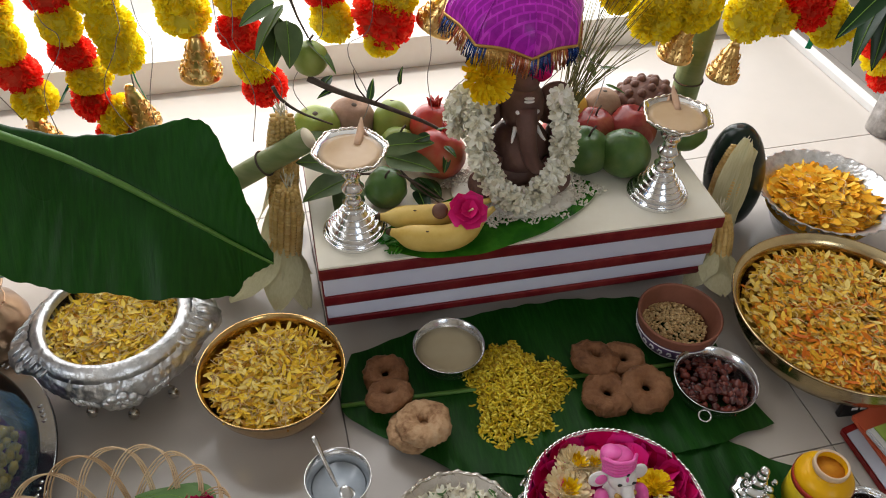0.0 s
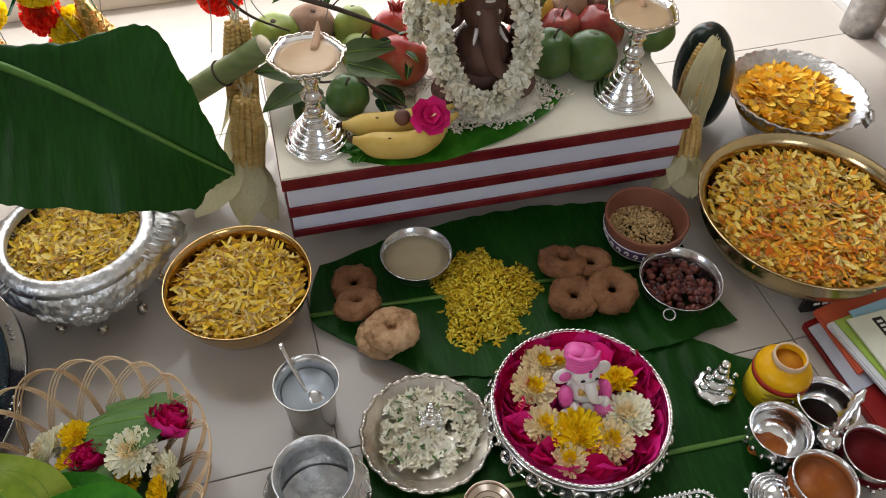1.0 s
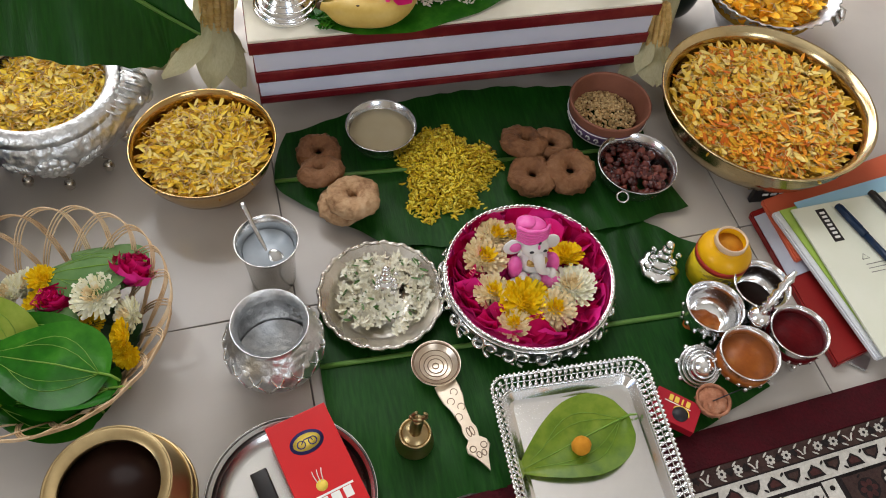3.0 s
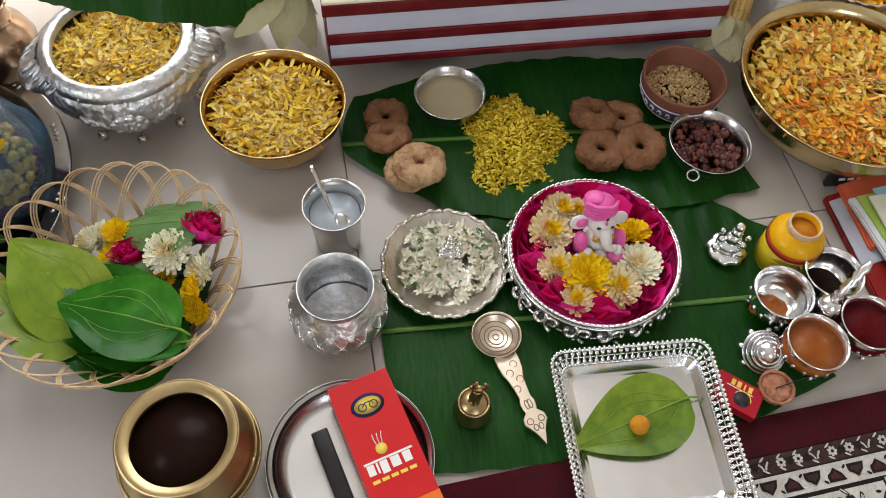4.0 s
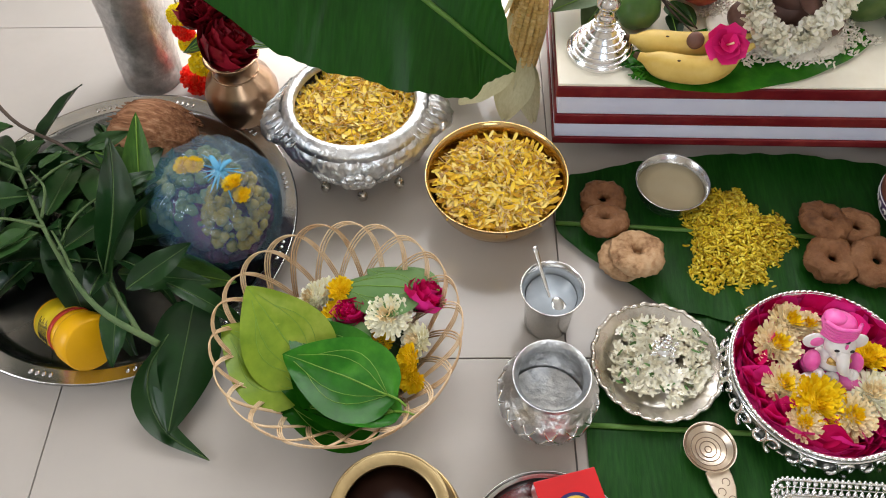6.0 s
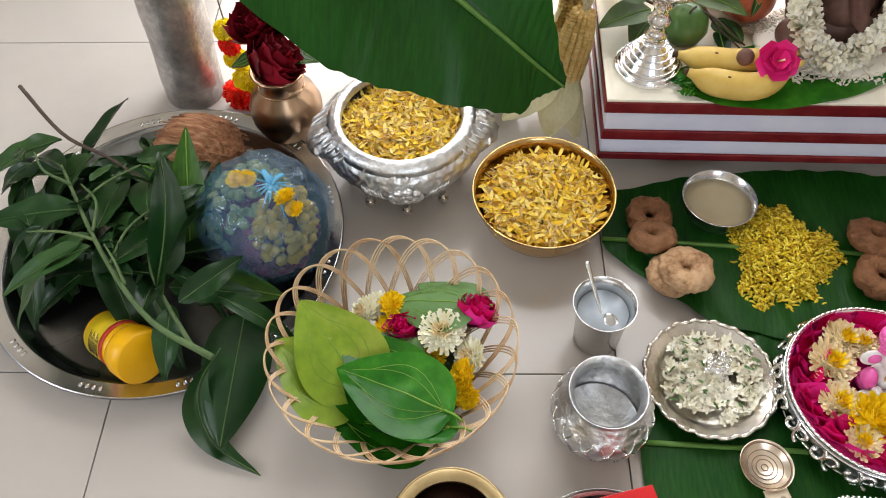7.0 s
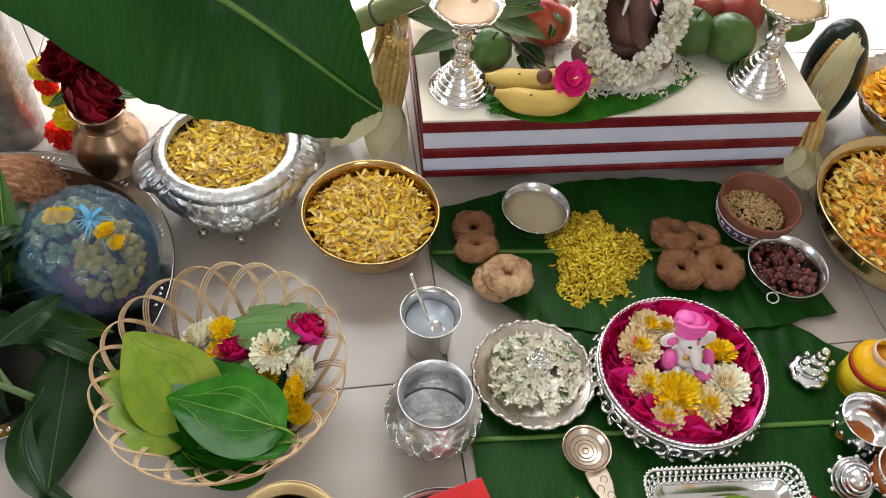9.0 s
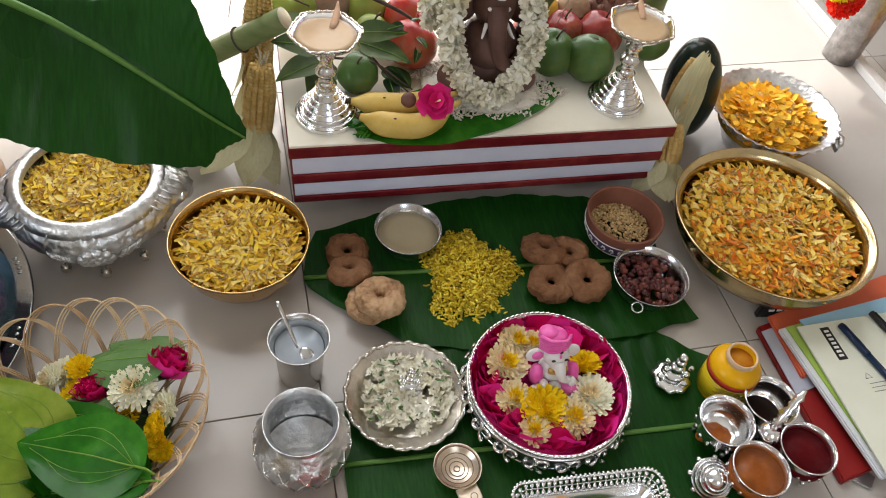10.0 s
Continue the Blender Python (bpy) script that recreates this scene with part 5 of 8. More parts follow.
def quad(o, a, b, w, h):
    o = Vector((*o, 0))
    return [(p.x, p.y) for p in (o, o + b * h, o + b * h + a * w, o + a * w)]


sheet("red_folder", "dark red plastic folder lying on the floor", "folder", quad((0.515, 0.590), FT, FD, 0.30, 0.232), 0.0, 0.012, M_FOLDER)
sheet("orange_folder", "orange plastic folder on the red one", "folder", quad((0.530, 0.604), FT, FD, 0.30, 0.10), 0.0125, 0.008, M_FOLDERO)
sheet("paper_ream", "stack of white paper on the folders", "paper", quad((0.535, 0.577), FW, FV, 0.28, 0.225), 0.021, 0.008, M_PAPER)
sheet("green_notebook", "thin green and white notebook cover", "notebook", quad((0.544, 0.579), FW, FV, 0.27, 0.20), 0.0293, 0.002, M_GREENP)
sheet("blue_notebook", "pale blue notebook cover", "notebook", quad((0.566, 0.592), FW, FV, 0.27, 0.05), 0.0317, 0.0018, M_BLUEP)
nb = thing("notebook", "cream printed notebook lying on top of the papers", "notebook", Matrix.Translation((0.557, 0.577, 0.0338)) @ Matrix.Rotation(radians(15.5), 4, "Z"))
part("cover", box(0.27, 0.22, 0.003, 0.0008, (0.135, -0.11, 0.0015)), M_PAPERC, nb, smooth=False)
part("name_plate", box(0.014, 0.052, 0.0004, 0, (0.038, -0.034, 0.0033)), M_BLACKP, nb, "black logo block with pale bars", smooth=False)
for k in range(7):
    part("logo_bar", box(0.007, 0.0035, 0.0004, 0, (0.038, -0.0145 - 0.0065 * k, 0.0037)), M_INKW, nb, smooth=False)
part("print_mark", tube([(0.052, -0.092, 0.0032), (0.057, -0.084, 0.0032), (0.062, -0.092, 0.0032), (0.052, -0.092, 0.0032)], 0.0004, 4), M_DARK, nb)
for k in range(3):
    part("print_line", box(0.045, 0.0009, 0.0003, 0, (0.075, -0.10 - 0.006 * k, 0.0032)), M_GROUT, nb, smooth=False)


def pen(a, b, material, label):
    a, b = Vector(a), Vector(b)
    ob = thing("pen", label, "pen", Matrix.Translation(a) @ (b - a).to_track_quat("X", "Z").to_matrix().to_4x4(), "pens on the notebook")
    L = (b - a).length
    part("cap", tube([(0, 0, 0), (0.001, 0, 0), (L * 0.38, 0, 0)], [0.003, 0.0045, 0.005], 14), material, ob)
    part("barrel", tube([(L * 0.38, 0, 0), (L * 0.9, 0, 0), (L, 0, 0)], [0.0044, 0.0044, 0.003], 14), material, ob)
    part("clip", box(L * 0.28, 0.0022, 0.0014, 0.0004, (L * 0.17, 0, 0.0058)), material, ob)


pen((0.618, 0.584, 0.042), (0.684, 0.460, 0.042), M_BLUEPEN, "dark blue ball pen with a cap")
pen((0.671, 0.610, 0.042), (0.738, 0.486, 0.042), M_BLACKP, "black ball pen with a cap")
random.seed(3)
sheet("plastic_sleeve", "clear bluish plastic sleeve sticking out under the papers", "sleeve", quad((0.517, 0.580), FT, FD, 0.28, 0.10), 0.0208 - 0.008, 0.0015, M_SLEEVE)
sheet("crumpled_film", "bit of clear crumpled plastic film on the floor", "plastic", [(0.578, 0.378), (0.61, 0.362), (0.622, 0.380), (0.60, 0.392)], 0.001, 0.004, M_STEEL)

# ---- the rug ----
rug = thing("rug", "patterned rug in maroon, black and cream with floral border", "rug", (0.03, 0.170, 0.0, 0, 0, 17.0))
# its own x runs along the edge; y below zero is the rug
part("edge_band", box(1.3, 0.042, 0.004, 0.0012, (0.25, -0.021, 0.002)), M_MAROONC, rug, "plain maroon edge band")
part("field", box(1.3, 0.80, 0.004, 0.001, (0.25, -0.443, 0.002)), M_CARPETK, rug)
cw, cr, cb = bmesh.new(), bmesh.new(), bmesh.new()


def flat_disc(bm, x, y, rx, ry, a=0.0, n=9, z=0.0046):
    vs = [bm.verts.new((x + rx * math.cos(q) * math.cos(a) - ry * math.sin(q) * math.sin(a), y + rx * math.cos(q) * math.sin(a) + ry * math.sin(q) * math.cos(a), z)) for q in np.linspace(0, 2 * math.pi, n, endpoint=False)]
    bm.faces.new(vs)


def strip(bm, x0, x1, y0, y1, z=0.0044):
    bm.faces.new([bm.verts.new(p) for p in ((x0, y0, z), (x1, y0, z), (x1, y1, z), (x0, y1, z))])


br = bmesh.new()


def bloom(x, y, r, n, petal, heart, z=0.0052):
    """A woven flower: a ring of petals round a heart."""
    for q in np.linspace(0, 2 * math.pi, n, endpoint=False):
        flat_disc(petal, x + r * math.cos(q), y + r * math.sin(q), r * 0.62, r * 0.48, q, 9, z)
    flat_disc(heart, x, y, r * 0.52, r * 0.52, 0, 9, z + 0.0003)


def fan(bm, x, y, w, h, s, z=0.0052):
    """A lobed half-round fan, upright or hanging by the sign s."""
    vs = [bm.verts.new((x + w * math.cos(q) * (1 - 0.16 * abs(math.sin(2.5 * q))), y + s * h * (math.sin(q) * (1 - 0.2 * abs(math.cos(3 * q))) - 0.45), z)) for q in np.linspace(0, math.pi, 15)]
    bm.faces.new(vs if s > 0 else vs[::-1])


random.seed(8)
strip(br, -0.4, 0.9, -0.0625, -0.0425, 0.0044)
for i in range(58):
    x = -0.36 + i * 0.0205
    if i % 3 == 2:
        for d in (-1, 1):
            flat_disc(cw, x + d * 0.0035, -0.0530, 0.0055, 0.0016, d * 1.0, 8, 0.0050)
            flat_disc(cr, x + d * 0.0055, -0.0530, 0.0045, 0.0011, d * 0.9, 8, 0.0054)
    else:
        bloom(x, -0.0525, 0.0036, 7, cw, cb, 0.0049)
        fan(cb, x + 0.0102, -0.0525, 0.0056, 0.0095, 1 if i % 2 else -1)
strip(cb, -0.4, 0.9, -0.0642, -0.0625, 0.0047)
strip(cw, -0.4, 0.9, -0.0885, -0.0642, 0.0045)
for i in range(50):
    x = -0.36 + i * 0.0255
    d = 1 if i % 2 else -1
    fan(cb, x, -0.0765 - d * 0.001, 0.0112, 0.0150, d)
    fan(cr if i % 2 else br, x, -0.0765 - d * 0.001, 0.0072, 0.0085, d, 0.0056)
    flat_disc(cb, x + 0.0127, -0.0765 + d * 0.006, 0.0030, 0.0014, d * 0.7, 8, 0.0052)
strip(cb, -0.4, 0.9, -0.0902, -0.0885, 0.0047)
for i in range(9):
    x0 = -0.305 + i * 0.135
    strip(cw, x0 + 0.112, x0 + 0.130, -0.34, -0.0902, 0.0046)
    for k in range(14):
        flat_disc(cb, x0 + 0.121, -0.099 - 0.0165 * k, 0.0034, 0.0030, 0, 7, 0.0052)
    if i % 2:
        strip(cb, x0, x0 + 0.112, -0.34, -0.0902, 0.0044)
        strip(cw, x0 + 0.003, x0 + 0.109, -0.34, -0.0932, 0.0048)
        for k in range(9):
            flat_disc(cb, x0 + 0.012 + 0.008 * (k % 2), -0.112 - 0.022 * k, 0.0115, 0.0011, 0.9 if k % 2 else -0.9, 8, 0.0052)
            flat_disc(cb, x0 + 0.100 - 0.008 * (k % 2), -0.112 - 0.022 * k, 0.0115, 0.0011, -0.9 if k % 2 else 0.9, 8, 0.0052)
        for k in range(5):
            cx, cy = x0 + 0.058 + 0.016 * (k % 2), -0.112 - 0.045 * k
            bloom(cx, cy, 0.0085, 6, cb, cw)
            bloom(cx, cy, 0.0050, 5, cw, cr, 0.0057)
            for q in np.linspace(0.4, 6.6, 7):
                flat_disc(cb, cx + 0.021 * math.cos(q), cy + 0.017 * math.sin(q), 0.0072, 0.0021, q + 0.9, 8, 0.0052)
                flat_disc(cw, cx + 0.021 * math.cos(q), cy + 0.017 * math.sin(q), 0.0048, 0.0009, q + 0.9, 8, 0.0056)
            tube([(cx + 0.010 * math.sin(2.2 * q), cy - 0.006 - 0.030 * q, 0.0048) for q in np.linspace(0, 1, 8)], 0.0009, 4, cb)
    else:
        strip(br, x0 + 0.002, x0 + 0.110, -0.34, -0.0922, 0.0045)
        for k in range(11):
            cx, cy = x0 + 0.024 + 0.032 * (k % 3) + rnd(-0.004, 0.004), -0.112 - 0.046 * (k // 3) + rnd(-0.006, 0.006)
            flat_disc(cb, cx, cy, 0.0135, 0.0125, 0, 11, 0.0048)
            bloom(cx, cy, 0.0068, 6, cw if k % 2 else cr, cb)
        for _ in range(30):
            flat_disc(cb, x0 + rnd(0.006, 0.104), rnd(-0.33, -0.097), rnd(0.003, 0.008), rnd(0.0014, 0.003), rnd(0, 3.1), 8, 0.0047)
random.seed(88)
for i in range(420):
    x, y = rnd(-0.30, 0.88), rnd(-0.33, -0.094)
    flat_disc(cw if i % 2 else cb, x, y, rnd(0.0018, 0.0045), rnd(0.0010, 0.0022), rnd(0, 3.1), 7, 0.0050 + 0.0001 * (i % 5))
for i in range(64):
    x = -0.37 + i * 0.0195
    for k in (-1, 1):
        flat_disc(cw, x + 0.006, -0.0525 + 0.0068 * k, 0.0042, 0.0011, 0.6 * k, 7, 0.0058)
part("brown_pattern", br, M_CARPETB, rug, "brown woven bands", smooth=False)
part("cream_pattern", cw, M_CARPETW, rug, "cream woven motifs", smooth=False)
part("wine_pattern", cr, M_CARPETR, rug, "wine woven motifs", smooth=False)
part("dark_pattern", cb, M_CARPETK, rug, "dark woven sprigs", smooth=False)

# ---- brass water pot, steel plate and incense box ----
pot = vessel("brass_pot", "old brass pot filled with dark water", "pot", -0.211, 0.172,
             [(0.04, 0.0), (0.058, 0.010), (0.068, 0.035), (0.069, 0.05), (0.063, 0.068), (0.052, 0.08), (0.050, 0.087), (0.0575, 0.097), (0.0585, 0.099)], 0.003, M_BRASS_DULL)
for zz, rr in ((0.046, 0.0695), (0.058, 0.0672)):
    part("ridge", tube([(rr * math.cos(q), rr * math.sin(q), zz) for q in np.linspace(0, 6.2832, 57)], 0.0018, 6), M_BRASS_DULL, pot)
part("neck_lip", lathe([(0.0465, 0.088), (0.047, 0.092), (0.0575, 0.0992), (0.0568, 0.0998), (0.046, 0.094)], 56), M_BRASS_DULL, pot)
solo("dark_water", lathe([(0, 0.084), (0.0475, 0.084), (0.0470, 0.078), (0, 0.078)], 40), M_DARKWATER, "dark still water in the brass pot", "water", (-0.211, 0.172, 0))

IPX, IPY = -0.054, 0.190
ipl = vessel("steel_plate", "round steel plate whose raised rim has a painted dark reflection", "plate", IPX, IPY, [(0.066, 0.0), (0.072, 0.002), (0.078, 0.010), (0.0855, 0.016), (0.0885, 0.0165)], 0.0014, M_STEEL)
# dark ring that stands for what the plate's rim reflects
part("rim_band", lathe([(0.0775, 0.0105), (0.0855, 0.0164), (0.0868, 0.0172), (0.0772, 0.0112)], 64), M_RIMDARK, ipl)
ib = thing("incense_box", "red and orange carton of incense sticks lying on the plate", "box", (-0.0275, 0.213, 0.0185, 0, 0, -61.0))
part("carton", box(0.25, 0.066, 0.030, 0.0008, (0.065, 0, 0.015)), M_BOXRED, ib, "glossy red carton", smooth=False)
part("orange_panel", box(0.11, 0.0662, 0.0002, 0, (0.135, 0, 0.0302)), M_BOXOR, ib, smooth=False)
em = part("emblem", lathe([(0, 0.0002), (1, 0.0002), (1, 0), (0, 0)], 40), M_INKB, ib, "navy and yellow oval emblem", at=pose(-0.028, 0.0, 0.0303) @ Matrix.Diagonal((0.0125, 0.018, 1, 1)))
part("emblem_oval", lathe([(0, 0.0002), (1, 0.0002), (1, 0), (0, 0)], 40), M_INKY, ib, at=pose(-0.028, 0.0, 0.0306) @ Matrix.Diagonal((0.009, 0.0145, 1, 1)))
wheels = bmesh.new()
for s in (-1, 1):
    tube([(-0.027 + 0.0042 * math.cos(q), s * 0.0062 + 0.0042 * math.sin(q), 0.0310) for q in np.linspace(0, 6.2832, 19)], 0.0006, 4, wheels)
tube([(-0.027, -0.0062, 0.031), (-0.031, -0.002, 0.031), (-0.031, 0.005, 0.031), (-0.027, 0.0062, 0.031)], 0.0006, 4, wheels)
part("wheel_mark", wheels, M_INKB, ib)
# the printed name as plain bars under one top line
X0 = 0.030
part("headline_bar", box(0.0022, 0.052, 0.0003, 0, (X0, -0.001, 0.0304)), M_INKW, ib, smooth=False)
for k, (w, h) in enumerate(((0.0075, 0.011), (0.0022, 0.011), (0.0080, 0.013), (0.0095, 0.011), (0.0085, 0.011))):
    part("headline_bar", box(h, w, 0.0003, 0, (X0 + 0.0018 + h / 2, (-0.0215, -0.0145, -0.0075, 0.0045, 0.0170)[k], 0.0304)), M_INKW, ib, smooth=False)
for k in range(5):
    part("small_print", box(0.0035, 0.0075, 0.0003, 0, (0.050, -0.021 + 0.0098 * k, 0.0305)), M_INKY, ib, smooth=False)
part("flame_mark", lathe([(0, 0.0003), (0.006, 0.0003), (0.006, 0)], 24), M_INKY, ib, at=pose(0.020, -0.004, 0.0303))
for k in (-1, 0, 1):
    part("smoke_mark", tube([(0.016, -0.004 + 0.003 * k, 0.0305), (0.008, -0.004 + 0.0042 * k, 0.0305), (0.003, -0.003 + 0.005 * k, 0.0305)], 0.0005, 4), M_INKW, ib)
solo("black_carton", box(0.11, 0.018, 0.022, 0.002, (0, 0, 0.011)), M_BLACKP, "narrow black carton beside the incense box", "box", (-0.064, 0.166, 0.0022, 0, 0, -61))


# ---- cane basket ----
BX, BY, BR, BH = -0.322, 0.342, 0.136, 0.106
basket = thing("cane_basket", "open looped cane basket holding leaves and flowers", "basket", (BX, BY, 0))
NA = 21
span = radians(64)


def arch(s):
    h = math.sin(math.pi * s) ** 0.75 if 0 < s < 1 else 0.0
    r = 0.070 + (BR - 0.070) * h ** 1.15
    return r, 0.003 + BH * h


bm = bmesh.new()
for off in (-1, 0, 1):
    pts = []
    for i in range(27):
        s = i / 26
        r, zz = arch(s)
        a = (s - 0.5) * span + off * 0.023
        pts.append(((r + 0.0012 * math.cos(6 * math.pi * s)) * math.cos(a), (r + 0.0012 * math.cos(6 * math.pi * s)) * math.sin(a), zz + off * 0.0021 * math.sin(math.pi * s)))
    tube(pts, 0.00095, 6, bm)
arch_me = bpy.data.meshes.new("cane_loop")
bm.to_mesh(arch_me)
bm.free()
arch_me.materials.append(M_CANE)
for i in range(NA):
    part("cane_loop", arch_me, M_CANE, basket, at=pose(0, 0, 0.0012 * (i % 2), 0, 0, 360 / NA * i))
for k, (r, zz) in enumerate(((0.070, 0.004), (0.066, 0.006), (0.073, 0.008))):
    part("base_ring", tube([(r * math.cos(q), r * math.sin(q), zz) for q in np.linspace(0, 6.2832, 57)], 0.0022, 6), M_CANE, basket)
for k in range(9):
    y = -0.056 + 0.014 * k
    w = math.sqrt(0.07 ** 2 - y * y)
    part("base_strip", tube([(-w, y, 0.005 + 0.001 * (k % 2)), (w, y, 0.005)], 0.0032, 6, flat=0.4), M_CANE, basket)
    part("base_strip", tube([(y, -w, 0.006), (y, w, 0.0065)], 0.0032, 6, flat=0.4), M_CANE, basket)
GL = "betel leaves in the basket"
for k in range(7):
    betel((-0.254 - 0.003 * k, 0.292 - 0.012 * (k % 3), 0.030 + 0.0072 * k), 172 + 9 * (k % 4) - 6 * k, 0.125, 0.088, M_BETELD, "glossy dark green betel leaf in a stack", pitch=-0.12, cup=0.08, bend=0.1, seed=k * 1.3, stalk=0.008, group=GL)
betel((-0.246, 0.286, 0.092), 172, 0.128, 0.096, M_BETELD, "glossy green betel leaf on top of the stack", pitch=-0.05, cup=0.05, bend=0.15, seed=9.0, group=GL)
betel((-0.236, 0.274, 0.084), 188, 0.105, 0.062, M_BETELD, "fresh green betel leaf edge showing in front", pitch=0.05, roll=0.4, cup=0.1, bend=0.1, seed=4.0, group=GL)
betel((-0.338, 0.296, 0.064), 146, 0.126, 0.100, M_BETELY, "yellowing betel leaf standing against the rim", pitch=-0.42, roll=-0.25, cup=0.14, bend=0.1, seed=5.0, group=GL)
betel((-0.345, 0.280, 0.060), 160, 0.116, 0.094, M_BETELY, "yellow green betel leaf behind another", pitch=-0.3, roll=-0.1, cup=0.12, bend=0.1, seed=6.0, group=GL)
betel((-0.249, 0.418, 0.094), 188, 0.105, 0.082, M_BETELB, "pale betel leaf lying with its underside up", pitch=0.1, roll=0.25, cup=-0.12, bend=0.12, seed=7.0, group=GL)
betel((-0.240, 0.420, 0.078), 168, 0.085, 0.07, M_BETELB, "pale betel leaf underneath another", pitch=0.05, roll=0.1, cup=-0.1, seed=8.0, group=GL)
betel((-0.292, 0.346, 0.080), 178, 0.075, 0.042, M_BETELB, "small pale leaf across the stack", pitch=0.0, roll=-0.2, cup=-0.1, seed=3.0, group=GL)
G = "flowers in the basket"
for k, x, y, zz, r, t in (("white", -0.276, 0.378, 0.070, 0.026, (0.2, -0.1)), ("white", -0.366, 0.380, 0.066, 0.021, (0.6, 0.2)), ("white", -0.358, 0.396, 0.060, 0.018, (0.3, 0)), ("yellow", -0.340, 0.398, 0.066, 0.018, (0.3, 0.3)),
                          ("yellow", -0.337, 0.372, 0.058, 0.018, (0.2, 0)), ("yellow", -0.238, 0.335, 0.066, 0.019, (0.1, 0.9)), ("yellow", -0.232, 0.318, 0.060, 0.016, (-0.2, 0.9)), ("white", -0.238, 0.362, 0.062, 0.021, (0.0, 0.7)),
                          ("yellow", -0.304, 0.394, 0.060, 0.017, (0, 0)), ("yellow", -0.280, 0.352, 0.056, 0.016, (0, 0))):
    mum(k, (x, y, zz + 0.012), r * 1.02, t, x * 90, G)
# heap that carries the flowers
heap = solo("leaf_litter", blob(0.055, (1.1, 0.8, 0.7), 0, 0.3, 4, 5.0, 3), M_MANGO, "dark leaves filling the basket bottom", "leaves", (-0.300, 0.352, 0.034), kind="stuff")


def rose(loc, r, material, label, tilt=(0, 0), seed=1, cat="rose", stem=None):
    random.seed(seed)
    ob = thing("rose", label, cat, Matrix.LocRotScale(loc, Euler((tilt[0], tilt[1], rnd(0, 6))), None))
    tv, tf = petal_shape(1.0, 0.92, 0.60, 0.80, 0.5, 8, 0.30)
    ms = []
    for k in range(8):
        for i in range(4 + k):
            a = 2 * math.pi * (i + 0.37 * k) / (4 + k)
            s = r * (0.58 + 0.066 * k) * rnd(0.88, 1.1)
            ms.append(turned((0.05 * r * math.cos(a), 0.05 * r * math.sin(a), r * 0.085 * (7 - k)), a, -(1.42 - 0.165 * k), rnd(-0.3, 0.3), s))
    me = scatter("petal_head", tv, tf, ms)
    me.materials.append(material)
    part("petal_head", me, material, ob)
    if stem:
        e = ob.matrix_basis.inverted() @ Vector(stem)
        part("stem", tube([Vector((0, 0, 0)), e * 0.5, e], 0.0026, 8), M_STEM, ob)
    return ob


rose((-0.252, 0.402, 0.072), 0.027, M_MAG, "magenta rose bud in the basket", (0.3, 0.7), 3)
rose((-0.318, 0.372, 0.060), 0.024, M_MAG, "magenta rose half hidden by other flowers", (-0.2, 0.1), 4)

# ---- large steel tray with leaves, coconut and bag ----
TX, TY = -0.668, 0.452
tr = thing("steel_tray", "large round steel tray with a stamped rim", "tray", (TX, TY, 0))
# dish coloured dark for the deep shade under the leaves
part("dish", lathe([(0, 0.003), (0.185, 0.003), (0.195, 0.006), (0.203, 0.022), (0.208, 0.026), (0.226, 0.030), (0.228, 0.0315), (0.229, 0.029), (0.208, 0.022), (0.198, 0.004), (0.19, 0.0), (0, 0.0)], 96), M_STEELD, tr)
part("rim_flange", lathe([(0.208, 0.0262), (0.226, 0.0302), (0.2285, 0.0318), (0.2265, 0.0308), (0.2085, 0.0270)], 96), M_STEEL, tr, "bright stamped rim")
for a0 in range(0, 360, 30):
    for k in range(4):
        a = radians(a0 + 2.2 * k)
        part("stamp", blob(0.0028, (1.5, 1, 0.5), 0, 0, 1), M_STEEL, tr, at=pose(0.2165 * math.cos(a), 0.2165 * math.sin(a), 0.0287, 0, 0, math.degrees(a)))


def hairy_nut(loc, s, yaw):
    ob = thing("coconut", "husked coconut with brown fibrous shell and tuft", "coconut", (*loc, 0, -12, yaw))
    bm = blob(s, (1.34, 1.05, 1.0), 0, 0.05, 9, 2.0)
    for v in bm.verts:
        t = max(0, v.co.x / s - 0.7)
        v.co.y *= 1 - 0.75 * t
        v.co.z *= 1 - 0.75 * t
        v.co *= 1 + 0.05 * noise.noise(Vector((v.co.x * 14, v.co.y * 120, v.co.z * 120)))
    part("husk", bm, M_COIR, ob)
    random.seed(6)
    fb = bmesh.new()
    for _ in range(260):
        a, b = rnd(0, 6.28), rnd(-0.9, 1.15)
        rr = s * math.sqrt(max(0.05, 1 - min(1, (b / 1.3) ** 2))) * 1.0
        tube([(s * (b - 0.25), rr * 1.02 * math.cos(a), rr * 0.98 * math.sin(a)), (s * b, rr * 1.04 * math.cos(a + 0.03), rr * math.sin(a + 0.03)), (s * (b + 0.25), rr * 0.94 * math.cos(a + 0.06), rr * 0.92 * math.sin(a + 0.06))], rnd(0.0004, 0.0011), 4, fb)
    for _ in range(26):
        a, q = rnd(0, 6.28), rnd(0, 0.006)
        tube([(s * 1.2, q * math.cos(a), q * math.sin(a)), (s * 1.42, q * 1.3 * math.cos(a), q * 1.3 * math.sin(a)), (s * rnd(1.45, 1.62), q * 2.2 * math.cos(a), q * 2.2 * math.sin(a) + 0.003)], 0.0008, 4, fb)
    part("fibre_mass", fb, M_COIR, ob)["kind"] = "stuff"
    return ob


hairy_nut((-0.668, 0.574, 0.062), 0.050, -4)

# tied plastic bag of flowers
BGX, BGY = -0.530, 0.478
